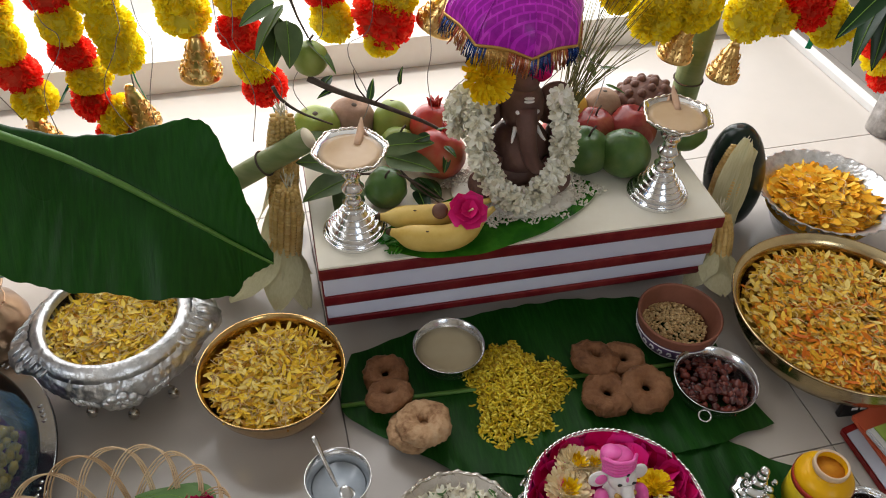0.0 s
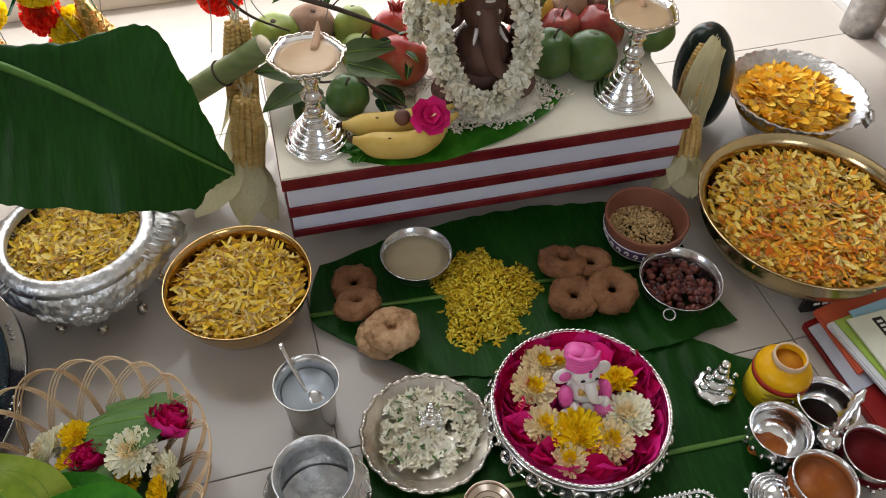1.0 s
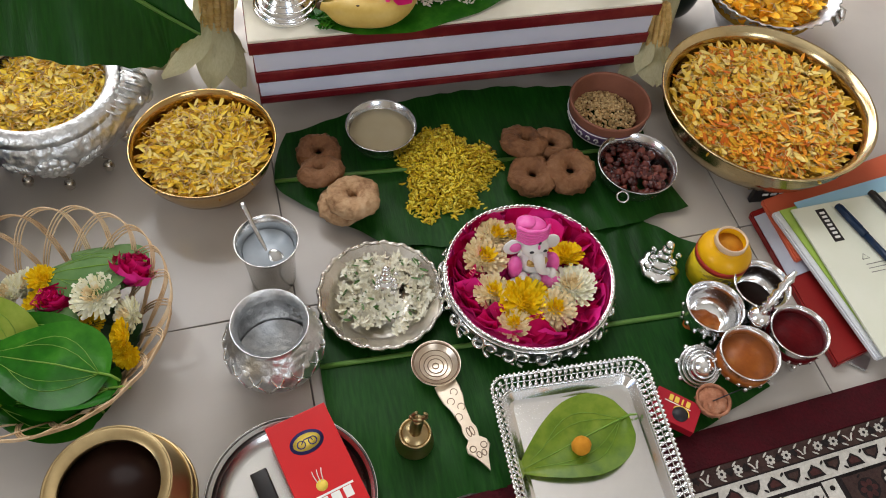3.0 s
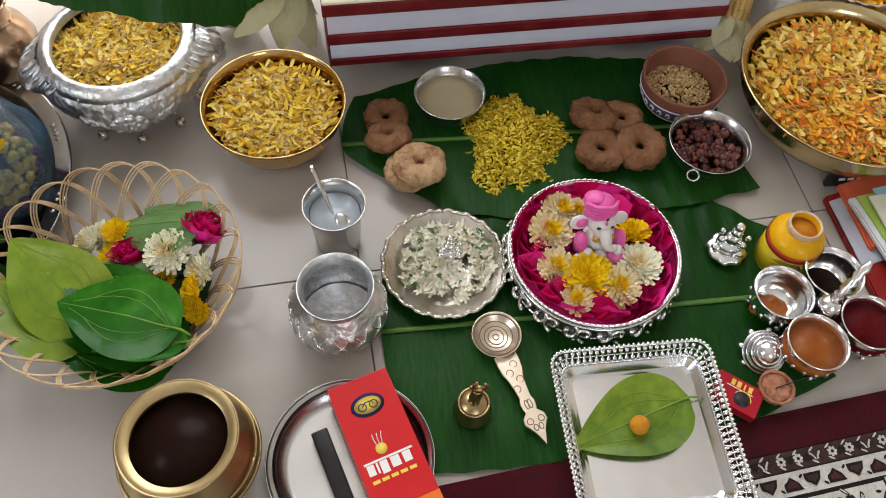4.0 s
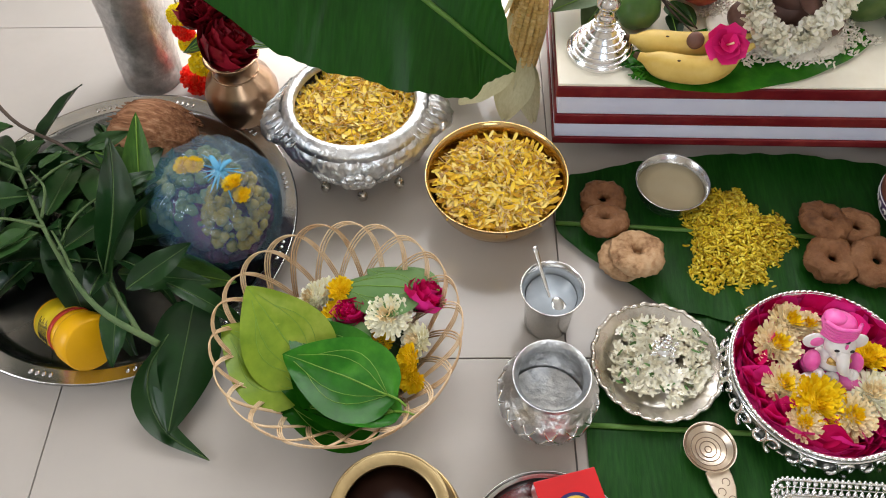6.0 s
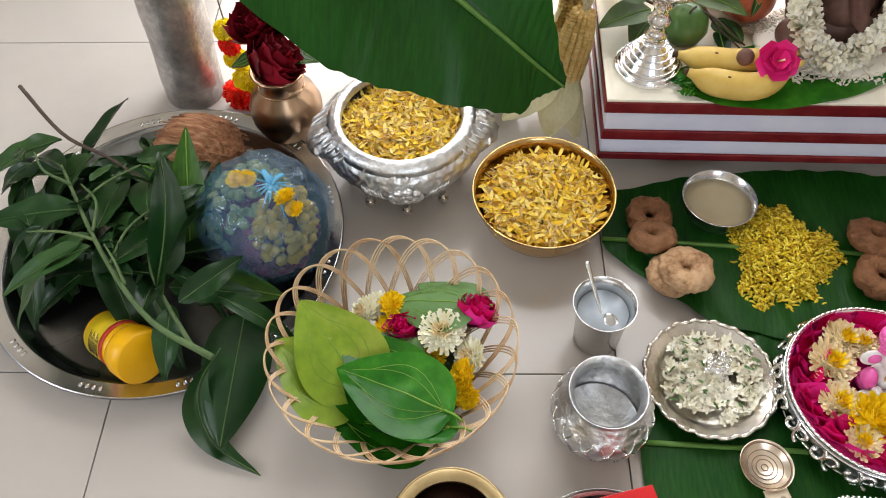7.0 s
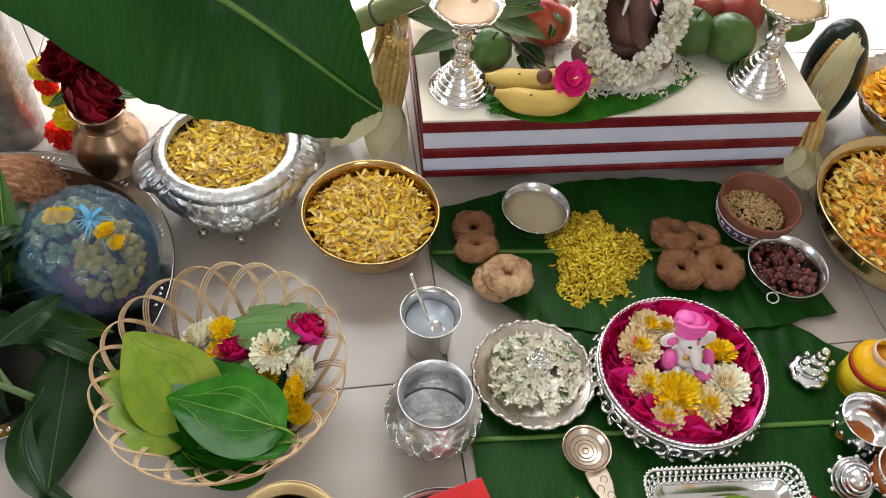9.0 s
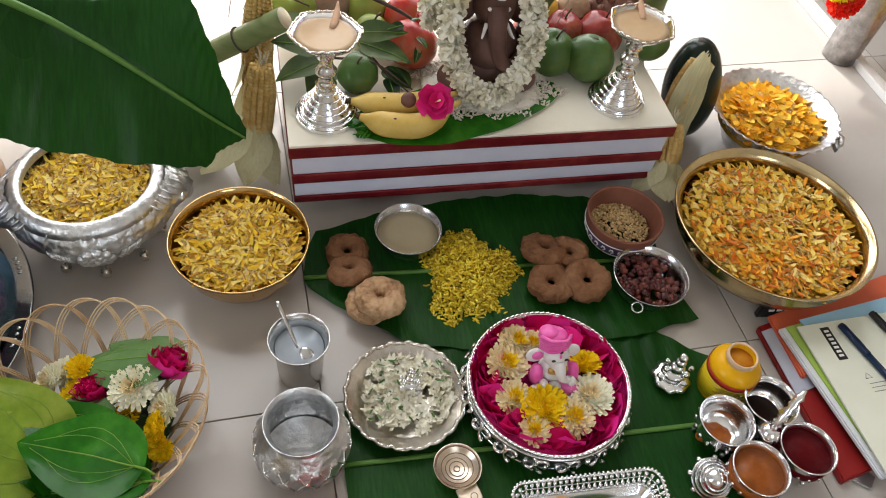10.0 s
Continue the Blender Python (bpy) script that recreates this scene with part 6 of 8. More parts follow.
bag = thing("plastic_bag", "knotted thin blue plastic bag full of flowers", "bag", (BGX, BGY, 0.0))
KD = Vector((0.30, 0.02, 0.95)).normalized()
K1 = KD.cross(Vector((0, 1, 0))).normalized()
K2 = KD.cross(K1)


def bag_form(r, fold, bm):
    """A tied bag: puffed round, drawn in at the knot, with sharp folds running out from it."""
    for v in bm.verts:
        d = v.co.normalized()
        along = math.acos(max(-1, min(1, d.dot(KD))))
        ang = math.atan2(d.dot(K2), d.dot(K1))
        q = 1 + 0.09 * noise.noise(d * 1.8 + Vector((2, 0, 1)))
        q -= 0.13 * math.exp(-(along / 0.30) ** 2)
        w = math.exp(-(along / 0.95) ** 2)
        ridge = abs(math.sin(6 * ang + 2.2 * noise.noise(d * 3))) ** 0.6 + 0.5 * abs(math.sin(14 * ang + 3 * noise.noise(d * 5 + Vector((4, 0, 0)))))
        q += fold * w * (ridge - 0.9) * min(1, along * 4)
        q += fold * 0.45 * (abs(noise.noise(d * 6)) - 0.25) + fold * 0.2 * noise.noise(d * 15)
        v.co = Vector((d.x * r * q, d.y * r * 0.95 * q, max(d.z * r * 1.02 * q, -r * 0.92)))
    return bm


bm = bmesh.new()
bmesh.ops.create_uvsphere(bm, u_segments=150, v_segments=90, radius=1)
part("film", bag_form(0.083, 0.070, bm), M_BAG, bag, "thin translucent blue film", at=pose(0, 0, 0.080))


def inner_flowers(name, label, material, centre, spread, n, seed):
    """Loose flower heads packed inside the bag."""
    random.seed(seed)
    ms = []
    for _ in range(n):
        d = Vector((rnd(-1, 1), rnd(-1, 1), rnd(-1, 1)))
        if d.length > 1:
            d.normalize()
        p = Vector(centre) + Vector((d.x * spread[0], d.y * spread[1], d.z * spread[2]))
        q = p - Vector((0, 0, 0.080))
        if q.length > 0.068:
            p = Vector((0, 0, 0.080)) + q.normalized() * 0.068
        r = rnd(0.004, 0.010)
        ms.append(Matrix.LocRotScale((p.x, p.y, max(p.z, 0.014)), Euler((rnd(0, 6), rnd(0, 6), rnd(0, 6))), (r, r * rnd(0.7, 1.1), r * rnd(0.5, 0.9))))
    me = scatter(name, BTV, BTF, ms)
    me.materials.append(material)
    part(name, me, material, bag, label)["kind"] = "stuff"


inner_flowers("purple_flowers", "purple flowers seen through the film", M_PURP, (0, 0, 0.042), (0.066, 0.062, 0.036), 700, 71)
inner_flowers("pale_leaves", "pale green leaves seen through the film", M_BAGGREEN, (-0.020, 0.004, 0.090), (0.050, 0.056, 0.046), 420, 72)
inner_flowers("yellow_flowers", "yellow flowers seen through the film", M_BAGYEL, (0.034, -0.010, 0.092), (0.034, 0.044, 0.044), 300, 73)
part("packing", blob(0.055, (1.05, 1.0, 1.0), 0, 0.1, 4, 1.0), M_PURP, bag, at=pose(0, 0, 0.072))
kb = bmesh.new()
random.seed(9)
for i in range(16):
    a = 2 * math.pi * i / 16 + rnd(-0.15, 0.15)
    ln = rnd(0.018, 0.044)
    o = K1 * math.cos(a) + K2 * math.sin(a)
    tube(curve([KD * 0.002 + o * 0.003, KD * rnd(-0.001, 0.002) + o * ln * 0.5, KD * (-0.05 * ln - 4.2 * ln * ln) + o * ln], 8), [0.0028, 0.0024, 0.0021, 0.0018, 0.0015, 0.0012, 0.0010, 0.0007, 0.0004], 6, kb, 0.4)
for s_ in (-1, 1):
    tube(curve([(0, 0, 0), (s_ * 0.006, 0.004, 0.009), (s_ * 0.013, 0.010, 0.012)], 8), [0.003, 0.0045, 0.005, 0.005, 0.0045, 0.004, 0.004, 0.0035, 0.002], 8, kb, 0.35)
part("knot", kb, M_BLUEKNOT, bag, "twisted blue knot", at=Matrix.Translation(Vector((0, 0, 0.080)) + KD * 0.0735))
for dx, dy, dz, r in ((-0.017, -0.006, 0.1545, 0.012), (-0.004, -0.004, 0.1575, 0.011), (0.044, -0.012, 0.1475, 0.013), (0.057, -0.018, 0.138, 0.011)):
    mum("yellow", (BGX + dx, BGY + dy, dz), r, (0.1, 0.25), dx * 80, "flowers in the bag")
spice_jar((-0.670, 0.302, 0.034), -22, (0, 72), True, "yellow lidded plastic jar lying on the tray", 0.86)


# ---- mango sprays ----
def mango_leaf_mesh(name, L, W, bend, fold, seed):
    def f(u, v):
        t = v * 2 - 1
        half = W * 0.5 * math.sin(math.pi * min(1, u ** 0.8 * 0.97 + 0.015)) ** 0.85
        zz = fold * abs(t) * half - bend * L * u * u + 0.16 * W * noise.noise(Vector((u * 5, t * 1.5, seed))) * abs(t)
        return Vector((u * L * (1 - 0.25 * bend * u), t * half + 0.12 * L * u * u * math.sin(seed * 2), zz))
    return grid_mesh(f, 20, 6), f


MANGO = []
for k, (L, W, b, fo) in enumerate(((0.13, 0.038, 0.3, 0.35), (0.145, 0.044, 0.55, 0.4), (0.11, 0.040, 0.15, 0.3), (0.135, 0.034, 0.8, 0.55), (0.12, 0.030, 0.4, 0.7), (0.10, 0.040, 0.9, 0.3), (0.14, 0.036, 0.1, 0.5))):
    bm, f = mango_leaf_mesh("leaf", L, W, b, fo, k * 2.3)
    me = bpy.data.meshes.new("mango_leaf")
    bm.to_mesh(me)
    bm.free()
    me.materials.append(M_MANGO)
    rb_ = tube([f(u, 0.5) + Vector((0, 0, 0.0006)) for u in np.linspace(0, 0.95, 10)], [0.0012 - 0.0009 * i / 9 for i in range(10)], 5)
    rme = bpy.data.meshes.new("leaf_rib")
    rb_.to_mesh(rme)
    rb_.free()
    rme.materials.append(M_MVEIN)
    MANGO.append((me, rme))


def spray(label, stem, leaves, r=0.004, material=M_STEM):
    ob = thing("mango_spray", label, "leafy branch")
    part("stem", tube(curve(stem, 16), [r * (1 - 0.5 * i / 16) for i in range(17)], 8), material, ob)
    for k, (x, y, zz, yaw, pitch, roll, s) in enumerate(leaves):
        me, rme = MANGO[k % len(MANGO)]
        m = Matrix.LocRotScale((x, y, zz), Euler((radians(roll), radians(pitch), radians(yaw))), (s, s, s))
        lf = part("leaf", me, M_MANGO, ob, at=m)
        part("leaf_rib", rme, M_MVEIN, lf)
    return ob


spray("spray of dark green mango leaves lying across the tray", [(-0.50, 0.275, 0.105), (-0.587, 0.299, 0.11), (-0.683, 0.367, 0.115), (-0.788, 0.464, 0.12)],
      [(-0.692, 0.366, 0.115, 222, -5, 0, 0.9), (-0.70, 0.38, 0.115, 228, 0, 20, 1.0), (-0.73, 0.41, 0.118, 205, -8, -10, 1.05), (-0.78, 0.457, 0.12, 150, -5, 20, 1.05), (-0.775, 0.455, 0.118, 190, 0, 10, 1.0), (-0.76, 0.44, 0.115, 120, 5, -20, 0.9),
       (-0.66, 0.35, 0.112, 60, 0, 20, 0.85), (-0.63, 0.345, 0.11, 170, 12, 0, 0.8), (-0.69, 0.372, 0.105, 320, 5, 0, 0.9), (-0.71, 0.40, 0.10, 100, 0, 0, 1.0), (-0.60, 0.305, 0.105, 100, 0, 10, 0.9), (-0.76, 0.42, 0.10, 235, 12, 5, 1.0)])
spray("second spray of mango leaves with narrow young leaves", [(-0.537, 0.290, 0.085), (-0.592, 0.335, 0.095), (-0.622, 0.366, 0.10), (-0.66, 0.43, 0.105)],
      [(-0.60, 0.34, 0.105, 95, -25, 60, 1.35), (-0.59, 0.335, 0.10, 110, -18, -50, 1.2), (-0.565, 0.328, 0.105, 52, -12, 20, 0.8), (-0.536, 0.356, 0.085, 352, -5, 0, 0.75), (-0.64, 0.40, 0.10, 160, 0, 10, 1.0), (-0.61, 0.36, 0.10, 20, -5, -30, 0.9),
       (-0.62, 0.36, 0.095, 185, 5, 20, 1.0), (-0.65, 0.42, 0.10, 75, -10, 25, 1.0), (-0.655, 0.43, 0.10, 130, -5, -20, 1.0), (-0.58, 0.33, 0.09, 285, 8, 0, 0.8)], 0.003)
spray("bare brown mango twig with a few leaves", [(-0.908, 0.567, 0.13), (-0.81, 0.508, 0.125), (-0.74, 0.496, 0.11), (-0.668, 0.476, 0.09)],
      [(-0.82, 0.51, 0.11, 215, 0, 0, 1.0), (-0.77, 0.50, 0.105, 240, 5, 10, 1.0), (-0.72, 0.49, 0.09, 200, 8, 0, 1.0), (-0.80, 0.50, 0.10, 265, 10, 0, 1.1), (-0.85, 0.46, 0.10, 300, 12, 0, 1.1), (-0.83, 0.40, 0.09, 330, 10, 0, 1.1)], 0.003, M_TWIG)
random.seed(61)
low = []
for k in range(95):
    a, q = rnd(1.2, 5.6), 0.165 * math.sqrt(rnd(0.05, 1))
    if q * math.sin(a) < -0.075:
        continue
    low.append((TX + 0.01 + q * math.cos(a), TY - 0.03 + q * math.sin(a) * 0.9, rnd(0.03, 0.085), rnd(0, 360), rnd(-12, 18), rnd(-35, 35), rnd(0.75, 1.05)))
spray("thick heap of mango leaves filling the steel tray", [(-0.60, 0.33, 0.05), (-0.66, 0.38, 0.06), (-0.72, 0.42, 0.055)], low)
# bare petioles and side shoots above the heap
random.seed(67)
for x, y, zz, yaw, ln in ((-0.70, 0.385, 0.117, 120, 0.07), (-0.735, 0.42, 0.118, 60, 0.08), (-0.66, 0.35, 0.113, 75, 0.09), (-0.63, 0.33, 0.112, 130, 0.06), (-0.76, 0.44, 0.12, 170, 0.07), (-0.69, 0.375, 0.116, 185, 0.08), (-0.66, 0.41, 0.105, 40, 0.07)):
    d = Vector((math.cos(radians(yaw)), math.sin(radians(yaw)), 0))
    p = Vector((x, y, zz))
    e = Vector((-d.y, d.x, 0))
    spray("thin pale green mango side shoot with small leaves", [p, p + d * ln * 0.45 + e * rnd(-0.01, 0.01) + Vector((0, 0, 0.014)), p + d * ln + e * rnd(-0.02, 0.02) + Vector((0, 0, 0.008))],
          [(*(p + d * ln * q + Vector((0, 0, 0.010))), yaw + rnd(-70, 70), rnd(0, 30), rnd(-40, 40), rnd(0.32, 0.55)) for q in (0.55, 0.8, 1.0)], 0.0022)


def broad(label, a, b, width, up, material):
    """A broad leaf from its base at a to its tip at b, turned to face along up."""
    a, b = Vector(a), Vector(b)
    d = (b - a).normalized()
    side = Vector(up).cross(d).normalized()
    m = Matrix((d, side, d.cross(side))).transposed().to_4x4()
    ob = thing("broad_leaf", label, "leaf", Matrix.Translation(a) @ m)
    bm, f = betel_form((b - a).length, width, 0.12, 0.05, 0.02, seed=a.x * 9)
    part("blade", bm, material, ob)
    part("rib", tube([f(u, 0.5) + Vector((0, 0, 0.0006)) for u in np.linspace(0.01, 0.97, 12)], 0.0009, 5), M_LVEIN, ob)


broad("broad green leaf standing up beside the coconut", (-0.612, 0.425, 0.060), (-0.648, 0.540, 0.150), 0.046, (0.3, -0.6, 0.7), M_BETELM)
broad("cut piece of green leaf by the coconut", (-0.640, 0.500, 0.085), (-0.715, 0.512, 0.090), 0.040, (0.0, -0.3, 0.9), M_BETELM)
broad("green leaf lying under the plastic bag", (-0.580, 0.386, 0.055), (-0.478, 0.398, 0.045), 0.046, (0.0, -0.25, 0.95), M_BETELM)
bl = thing("broad_leaf", "broad dark glossy leaf hanging over the tray rim", "leaf", Matrix.LocRotScale((-0.508, 0.352, 0.060), Euler((radians(-12), radians(14), radians(-80))), None))
bm, f = betel_form(0.152, 0.078, -0.12, 0.0, 0.03, seed=2.5)
part("blade", bm, M_MANGO, bl)
part("rib", tube([f(u, 0.5) + Vector((0, 0, 0.0006)) for u in np.linspace(0.01, 0.97, 12)], 0.0008, 5), M_MVEIN, bl)
bl = thing("folded_leaf", "narrow folded dark leaf touching the floor", "leaf")
C = curve([(-0.510, 0.300, 0.075), (-0.528, 0.268, 0.045), (-0.522, 0.240, 0.022), (-0.490, 0.212, 0.010), (-0.434, 0.197, 0.004)], 24)
part("blade", grid_mesh(lambda u, v: C[min(24, int(u * 24))] + Vector((0.012, 0.015, 0.005)) * (v * 2 - 1) * math.sin(math.pi * min(1, u * 0.95 + 0.04)) * 0.95 + Vector((0, 0, 0.012 * abs(v * 2 - 1) * math.sin(math.pi * u))), 24, 6), M_MANGO, bl)
part("rib", tube([p + Vector((0, 0, 0.0008)) for p in C], 0.0008, 5), M_MVEIN, bl)

# ---- materials for the altar ----
M_CLAY = mat("brown_clay", ((0.075, 0.036, 0.028), (0.14, 0.074, 0.058), (0.20, 0.115, 0.09)), 0.5, scale=30, bump=0.3, bump_scale=110)
M_GUAVAL = mat("guava_leaf", ((0.040, 0.072, 0.025), (0.075, 0.115, 0.040), (0.12, 0.16, 0.07)), 0.5, scale=26, bump=0.25, bump_scale=70, spec=0.2)
M_GREENF = mat("green_fruit", ((0.035, 0.075, 0.018), (0.06, 0.125, 0.028), (0.12, 0.17, 0.05)), 0.34, scale=24, bump=0.15, bump_scale=150)
M_GUAVA = mat("guava_skin", ((0.14, 0.20, 0.03), (0.22, 0.28, 0.05), (0.30, 0.32, 0.09)), 0.42, scale=24, bump=0.2, bump_scale=120)
M_POME = mat("pomegranate_skin", ((0.30, 0.015, 0.018), (0.42, 0.04, 0.03), (0.46, 0.20, 0.08)), 0.3, scale=14, bump=0.08, bump_scale=90)
M_APPLE = mat("apple_skin", ((0.13, 0.014, 0.014), (0.25, 0.04, 0.034), (0.34, 0.14, 0.07)), 0.26, scale=22, stretch=(2, 2, 0.5))
M_SAPO = mat("brown_fruit_skin", ((0.20, 0.12, 0.08), (0.30, 0.19, 0.13), (0.36, 0.25, 0.18)), 0.75, scale=50, bump=0.3, bump_scale=160)
M_OCHRE = mat("yellow_fruit_skin", ((0.42, 0.22, 0.03), (0.55, 0.34, 0.06)), 0.4, scale=24)
M_CUST = mat("knobbly_brown_skin", ((0.10, 0.045, 0.035), (0.18, 0.09, 0.065)), 0.6, scale=40, bump=0.4)
M_MELON = mat("dark_melon_skin", ((0.006, 0.012, 0.010), (0.014, 0.026, 0.016)), 0.28, scale=20)
M_BANANA = mat("banana_skin", ((0.52, 0.34, 0.07), (0.66, 0.48, 0.14), (0.72, 0.57, 0.22)), 0.45, scale=22, bump=0.1, bump_scale=60)
M_BANTIP = mat("banana_tip", ((0.05, 0.03, 0.015), (0.10, 0.06, 0.03)), 0.8, scale=60)
M_HIB = mat("hibiscus_petal", ((0.58, 0.008, 0.12), (0.74, 0.02, 0.20), (0.80, 0.05, 0.28)), 0.5, scale=50, island=0.4)
M_CORN = mat("corn_kernels", ((0.58, 0.36, 0.10), (0.78, 0.54, 0.20), (0.86, 0.68, 0.34)), 0.35, scale=40, obrand=0.2, island=0.3, thin=0.3)
M_HUSK = mat("corn_husk", ((0.54, 0.50, 0.26), (0.66, 0.62, 0.38), (0.74, 0.70, 0.48)), 0.6, scale=30, stretch=(12, 12, 1), bump=0.4, thin=0.3)
M_UMB = mat("purple_silk", ((0.30, 0.008, 0.32), (0.46, 0.014, 0.46), (0.62, 0.05, 0.58)), 0.3, scale=70, bump=0.3, bump_scale=160)
# the silk's woven block pattern
nt = M_UMB.node_tree
weave, blend = nt.nodes.new("ShaderNodeTexBrick"), nt.nodes.new("ShaderNodeMix")
blend.data_type, blend.blend_type = "RGBA", "MULTIPLY"
weave.inputs["Scale"].default_value, weave.inputs["Mortar Size"].default_value = 36.0, 0.035
weave.inputs["Color1"].default_value, weave.inputs["Color2"].default_value, weave.inputs["Mortar"].default_value = (0.72, 0.72, 0.72, 1), (0.85, 0.85, 0.85, 1), (1.25, 1.9, 1.25, 1)
nt.links.new([n for n in nt.nodes if n.type == "TEX_COORD"][0].outputs["Object"], weave.inputs["Vector"])
blend.inputs[0].default_value = 1.0
base = nt.nodes["Principled BSDF"].inputs["Base Color"]
nt.links.new(base.links[0].from_socket, blend.inputs[6])
nt.links.new(weave.outputs[0], blend.inputs[7])
nt.links.new(blend.outputs[2], base)
M_GOLDT = mat("gold_trim", ((0.45, 0.24, 0.06), (0.70, 0.45, 0.15)), 0.35, 0.8, scale=90, bump=0.4)
M_FRBLUE = mat("blue_tinsel", ((0.01, 0.03, 0.16), (0.03, 0.09, 0.32)), 0.25, 0.7, scale=60, island=0.6)
M_FRRED = mat("copper_tinsel", ((0.28, 0.03, 0.03), (0.52, 0.18, 0.06)), 0.3, 0.7, scale=60, island=0.6)
M_GBELL = mat("gilt_bell", ((0.62, 0.36, 0.10), (0.90, 0.64, 0.28)), 0.3, 1.0, scale=60, bump=0.3, bump_scale=140)
M_RIBBON = mat("green_ribbon", ((0.0, 0.25, 0.12), (0.01, 0.36, 0.18)), 0.35, scale=40)
M_THREAD = mat("grey_thread", ((0.20, 0.18, 0.17), (0.36, 0.33, 0.31)), 0.7, scale=60)
M_CANEG = mat("green_cane", ((0.12, 0.17, 0.06), (0.20, 0.25, 0.10), (0.28, 0.31, 0.15)), 0.42, scale=20, stretch=(1, 1, 4), bump=0.1, bump_scale=80)
M_CANEEND = mat("cut_cane", ((0.62, 0.56, 0.40), (0.72, 0.66, 0.5)), 0.8, scale=120)
M_FOIL = mat("silver_foil", ((0.28, 0.27, 0.26), (0.44, 0.42, 0.41), (0.66, 0.64, 0.62)), 0.40, 0.8, scale=70, bump=0.9, bump_scale=110)
M_GHEE = mat("ghee", ((0.52, 0.36, 0.21), (0.60, 0.44, 0.28)), 0.25, scale=30)
M_WICK = mat("cotton_wick", ((0.55, 0.34, 0.22), (0.66, 0.46, 0.32)), 0.9, scale=90)
M_SPRIG = mat("dry_grass", ((0.14, 0.14, 0.05), (0.26, 0.24, 0.10)), 0.7, scale=60, island=0.5)

# ---- silver pot with animal masks ----
LPX, LPY = -0.409, 0.660
lp = thing("mask_pot", "embossed silver pot with animal mask handles and hanging bells", "pot", (LPX, LPY, 0))
prof = [(0.050, 0.016), (0.064, 0.026), (0.080, 0.040), (0.093, 0.055), (0.102, 0.070), (0.106, 0.084), (0.103, 0.096), (0.096, 0.106), (0.091, 0.112)]
MASK_A = (radians(202), radians(16))


def pot_radius(zz):
    for (r0, z0), (r1, z1) in zip(prof, prof[1:]):
        if z0 <= zz <= z1:
            return r0 + (r1 - r0) * (zz - z0) / (z1 - z0)
    return prof[-1][0]


def pot_skin(a, zz):
    """Radius of the hammered pot wall: swelling at the two masks, grooved manes, worn all-over chasing."""
    r = pot_radius(zz)
    for m in MASK_A:
        d = math.atan2(math.sin(a - m), math.cos(a - m))
        swell = math.exp(-(d / 0.36) ** 2) * math.exp(-((zz - 0.083) / 0.026) ** 2)
        r += 0.021 * swell
        brow = math.exp(-((abs(d) - 0.40) / 0.13) ** 2) * math.exp(-((zz - 0.074) / 0.012) ** 2)
        r -= 0.012 * brow
        lip = math.exp(-((abs(d) - 0.42) / 0.22) ** 2) * math.exp(-((zz - 0.058) / 0.004) ** 2)
        r += 0.005 * lip
        if abs(d) < 0.75 and zz > 0.082:
            r += 0.0009 * math.sin(105 * d + 60 * (zz - 0.08)) * math.exp(-(d / 0.5) ** 4)
    p = Vector((math.cos(a) * 16, math.sin(a) * 16, zz * 130))
    r += 0.0024 * noise.noise(p) + 0.0026 * abs(noise.noise(p * 2.1)) + 0.0012 * noise.noise(p * 4)
    return r + 0.0022 * math.exp(-((zz - 0.034) / 0.003) ** 2)


def skin_mesh(n, m):
    bm = bmesh.new()
    rows = []
    for j in range(m + 1):
        zz = prof[0][1] + (prof[-1][1] - prof[0][1]) * j / m
        rows.append([bm.verts.new((pot_skin(2 * math.pi * i / n, zz) * math.cos(2 * math.pi * i / n), pot_skin(2 * math.pi * i / n, zz) * math.sin(2 * math.pi * i / n), zz)) for i in range(n)])
    for a, b in zip(rows, rows[1:]):
        for i in range(n):
            bm.faces.new((a[i], a[(i + 1) % n], b[(i + 1) % n], b[i]))
    return bm


part("body", skin_mesh(260, 44), M_SILVER_REL, lp)
part("lining", lathe([(0, 0.020), (0.048, 0.020), (0.090, 0.060), (0.098, 0.085), (0.084, 0.110)], 64), M_SILVER_OLD, lp)
part("foot", lathe([(0.044, 0), (0.047, 0.004), (0.046, 0.016), (0.052, 0.018), (0, 0.018)], 48), M_SILVER_REL, lp)
part("rolled_rim", lathe([(0.0785, 0.106), (0.0795, 0.1135), (0.0820, 0.1160), (0.0870, 0.1160), (0.0925, 0.1135), (0.0970, 0.1085), (0.1000, 0.1020), (0.092, 0.100), (0.081, 0.104)], 140, lambda a, k: 1 + (0.006 * math.sin(46 * a) if k in (4, 5) else 0)), M_SILVER_REL, lp, "bright rolled rim")


def on_body(a, zz, out=0.0):
    r = pot_skin(a, zz) + out
    return Vector((r * math.cos(a), r * math.sin(a), zz))


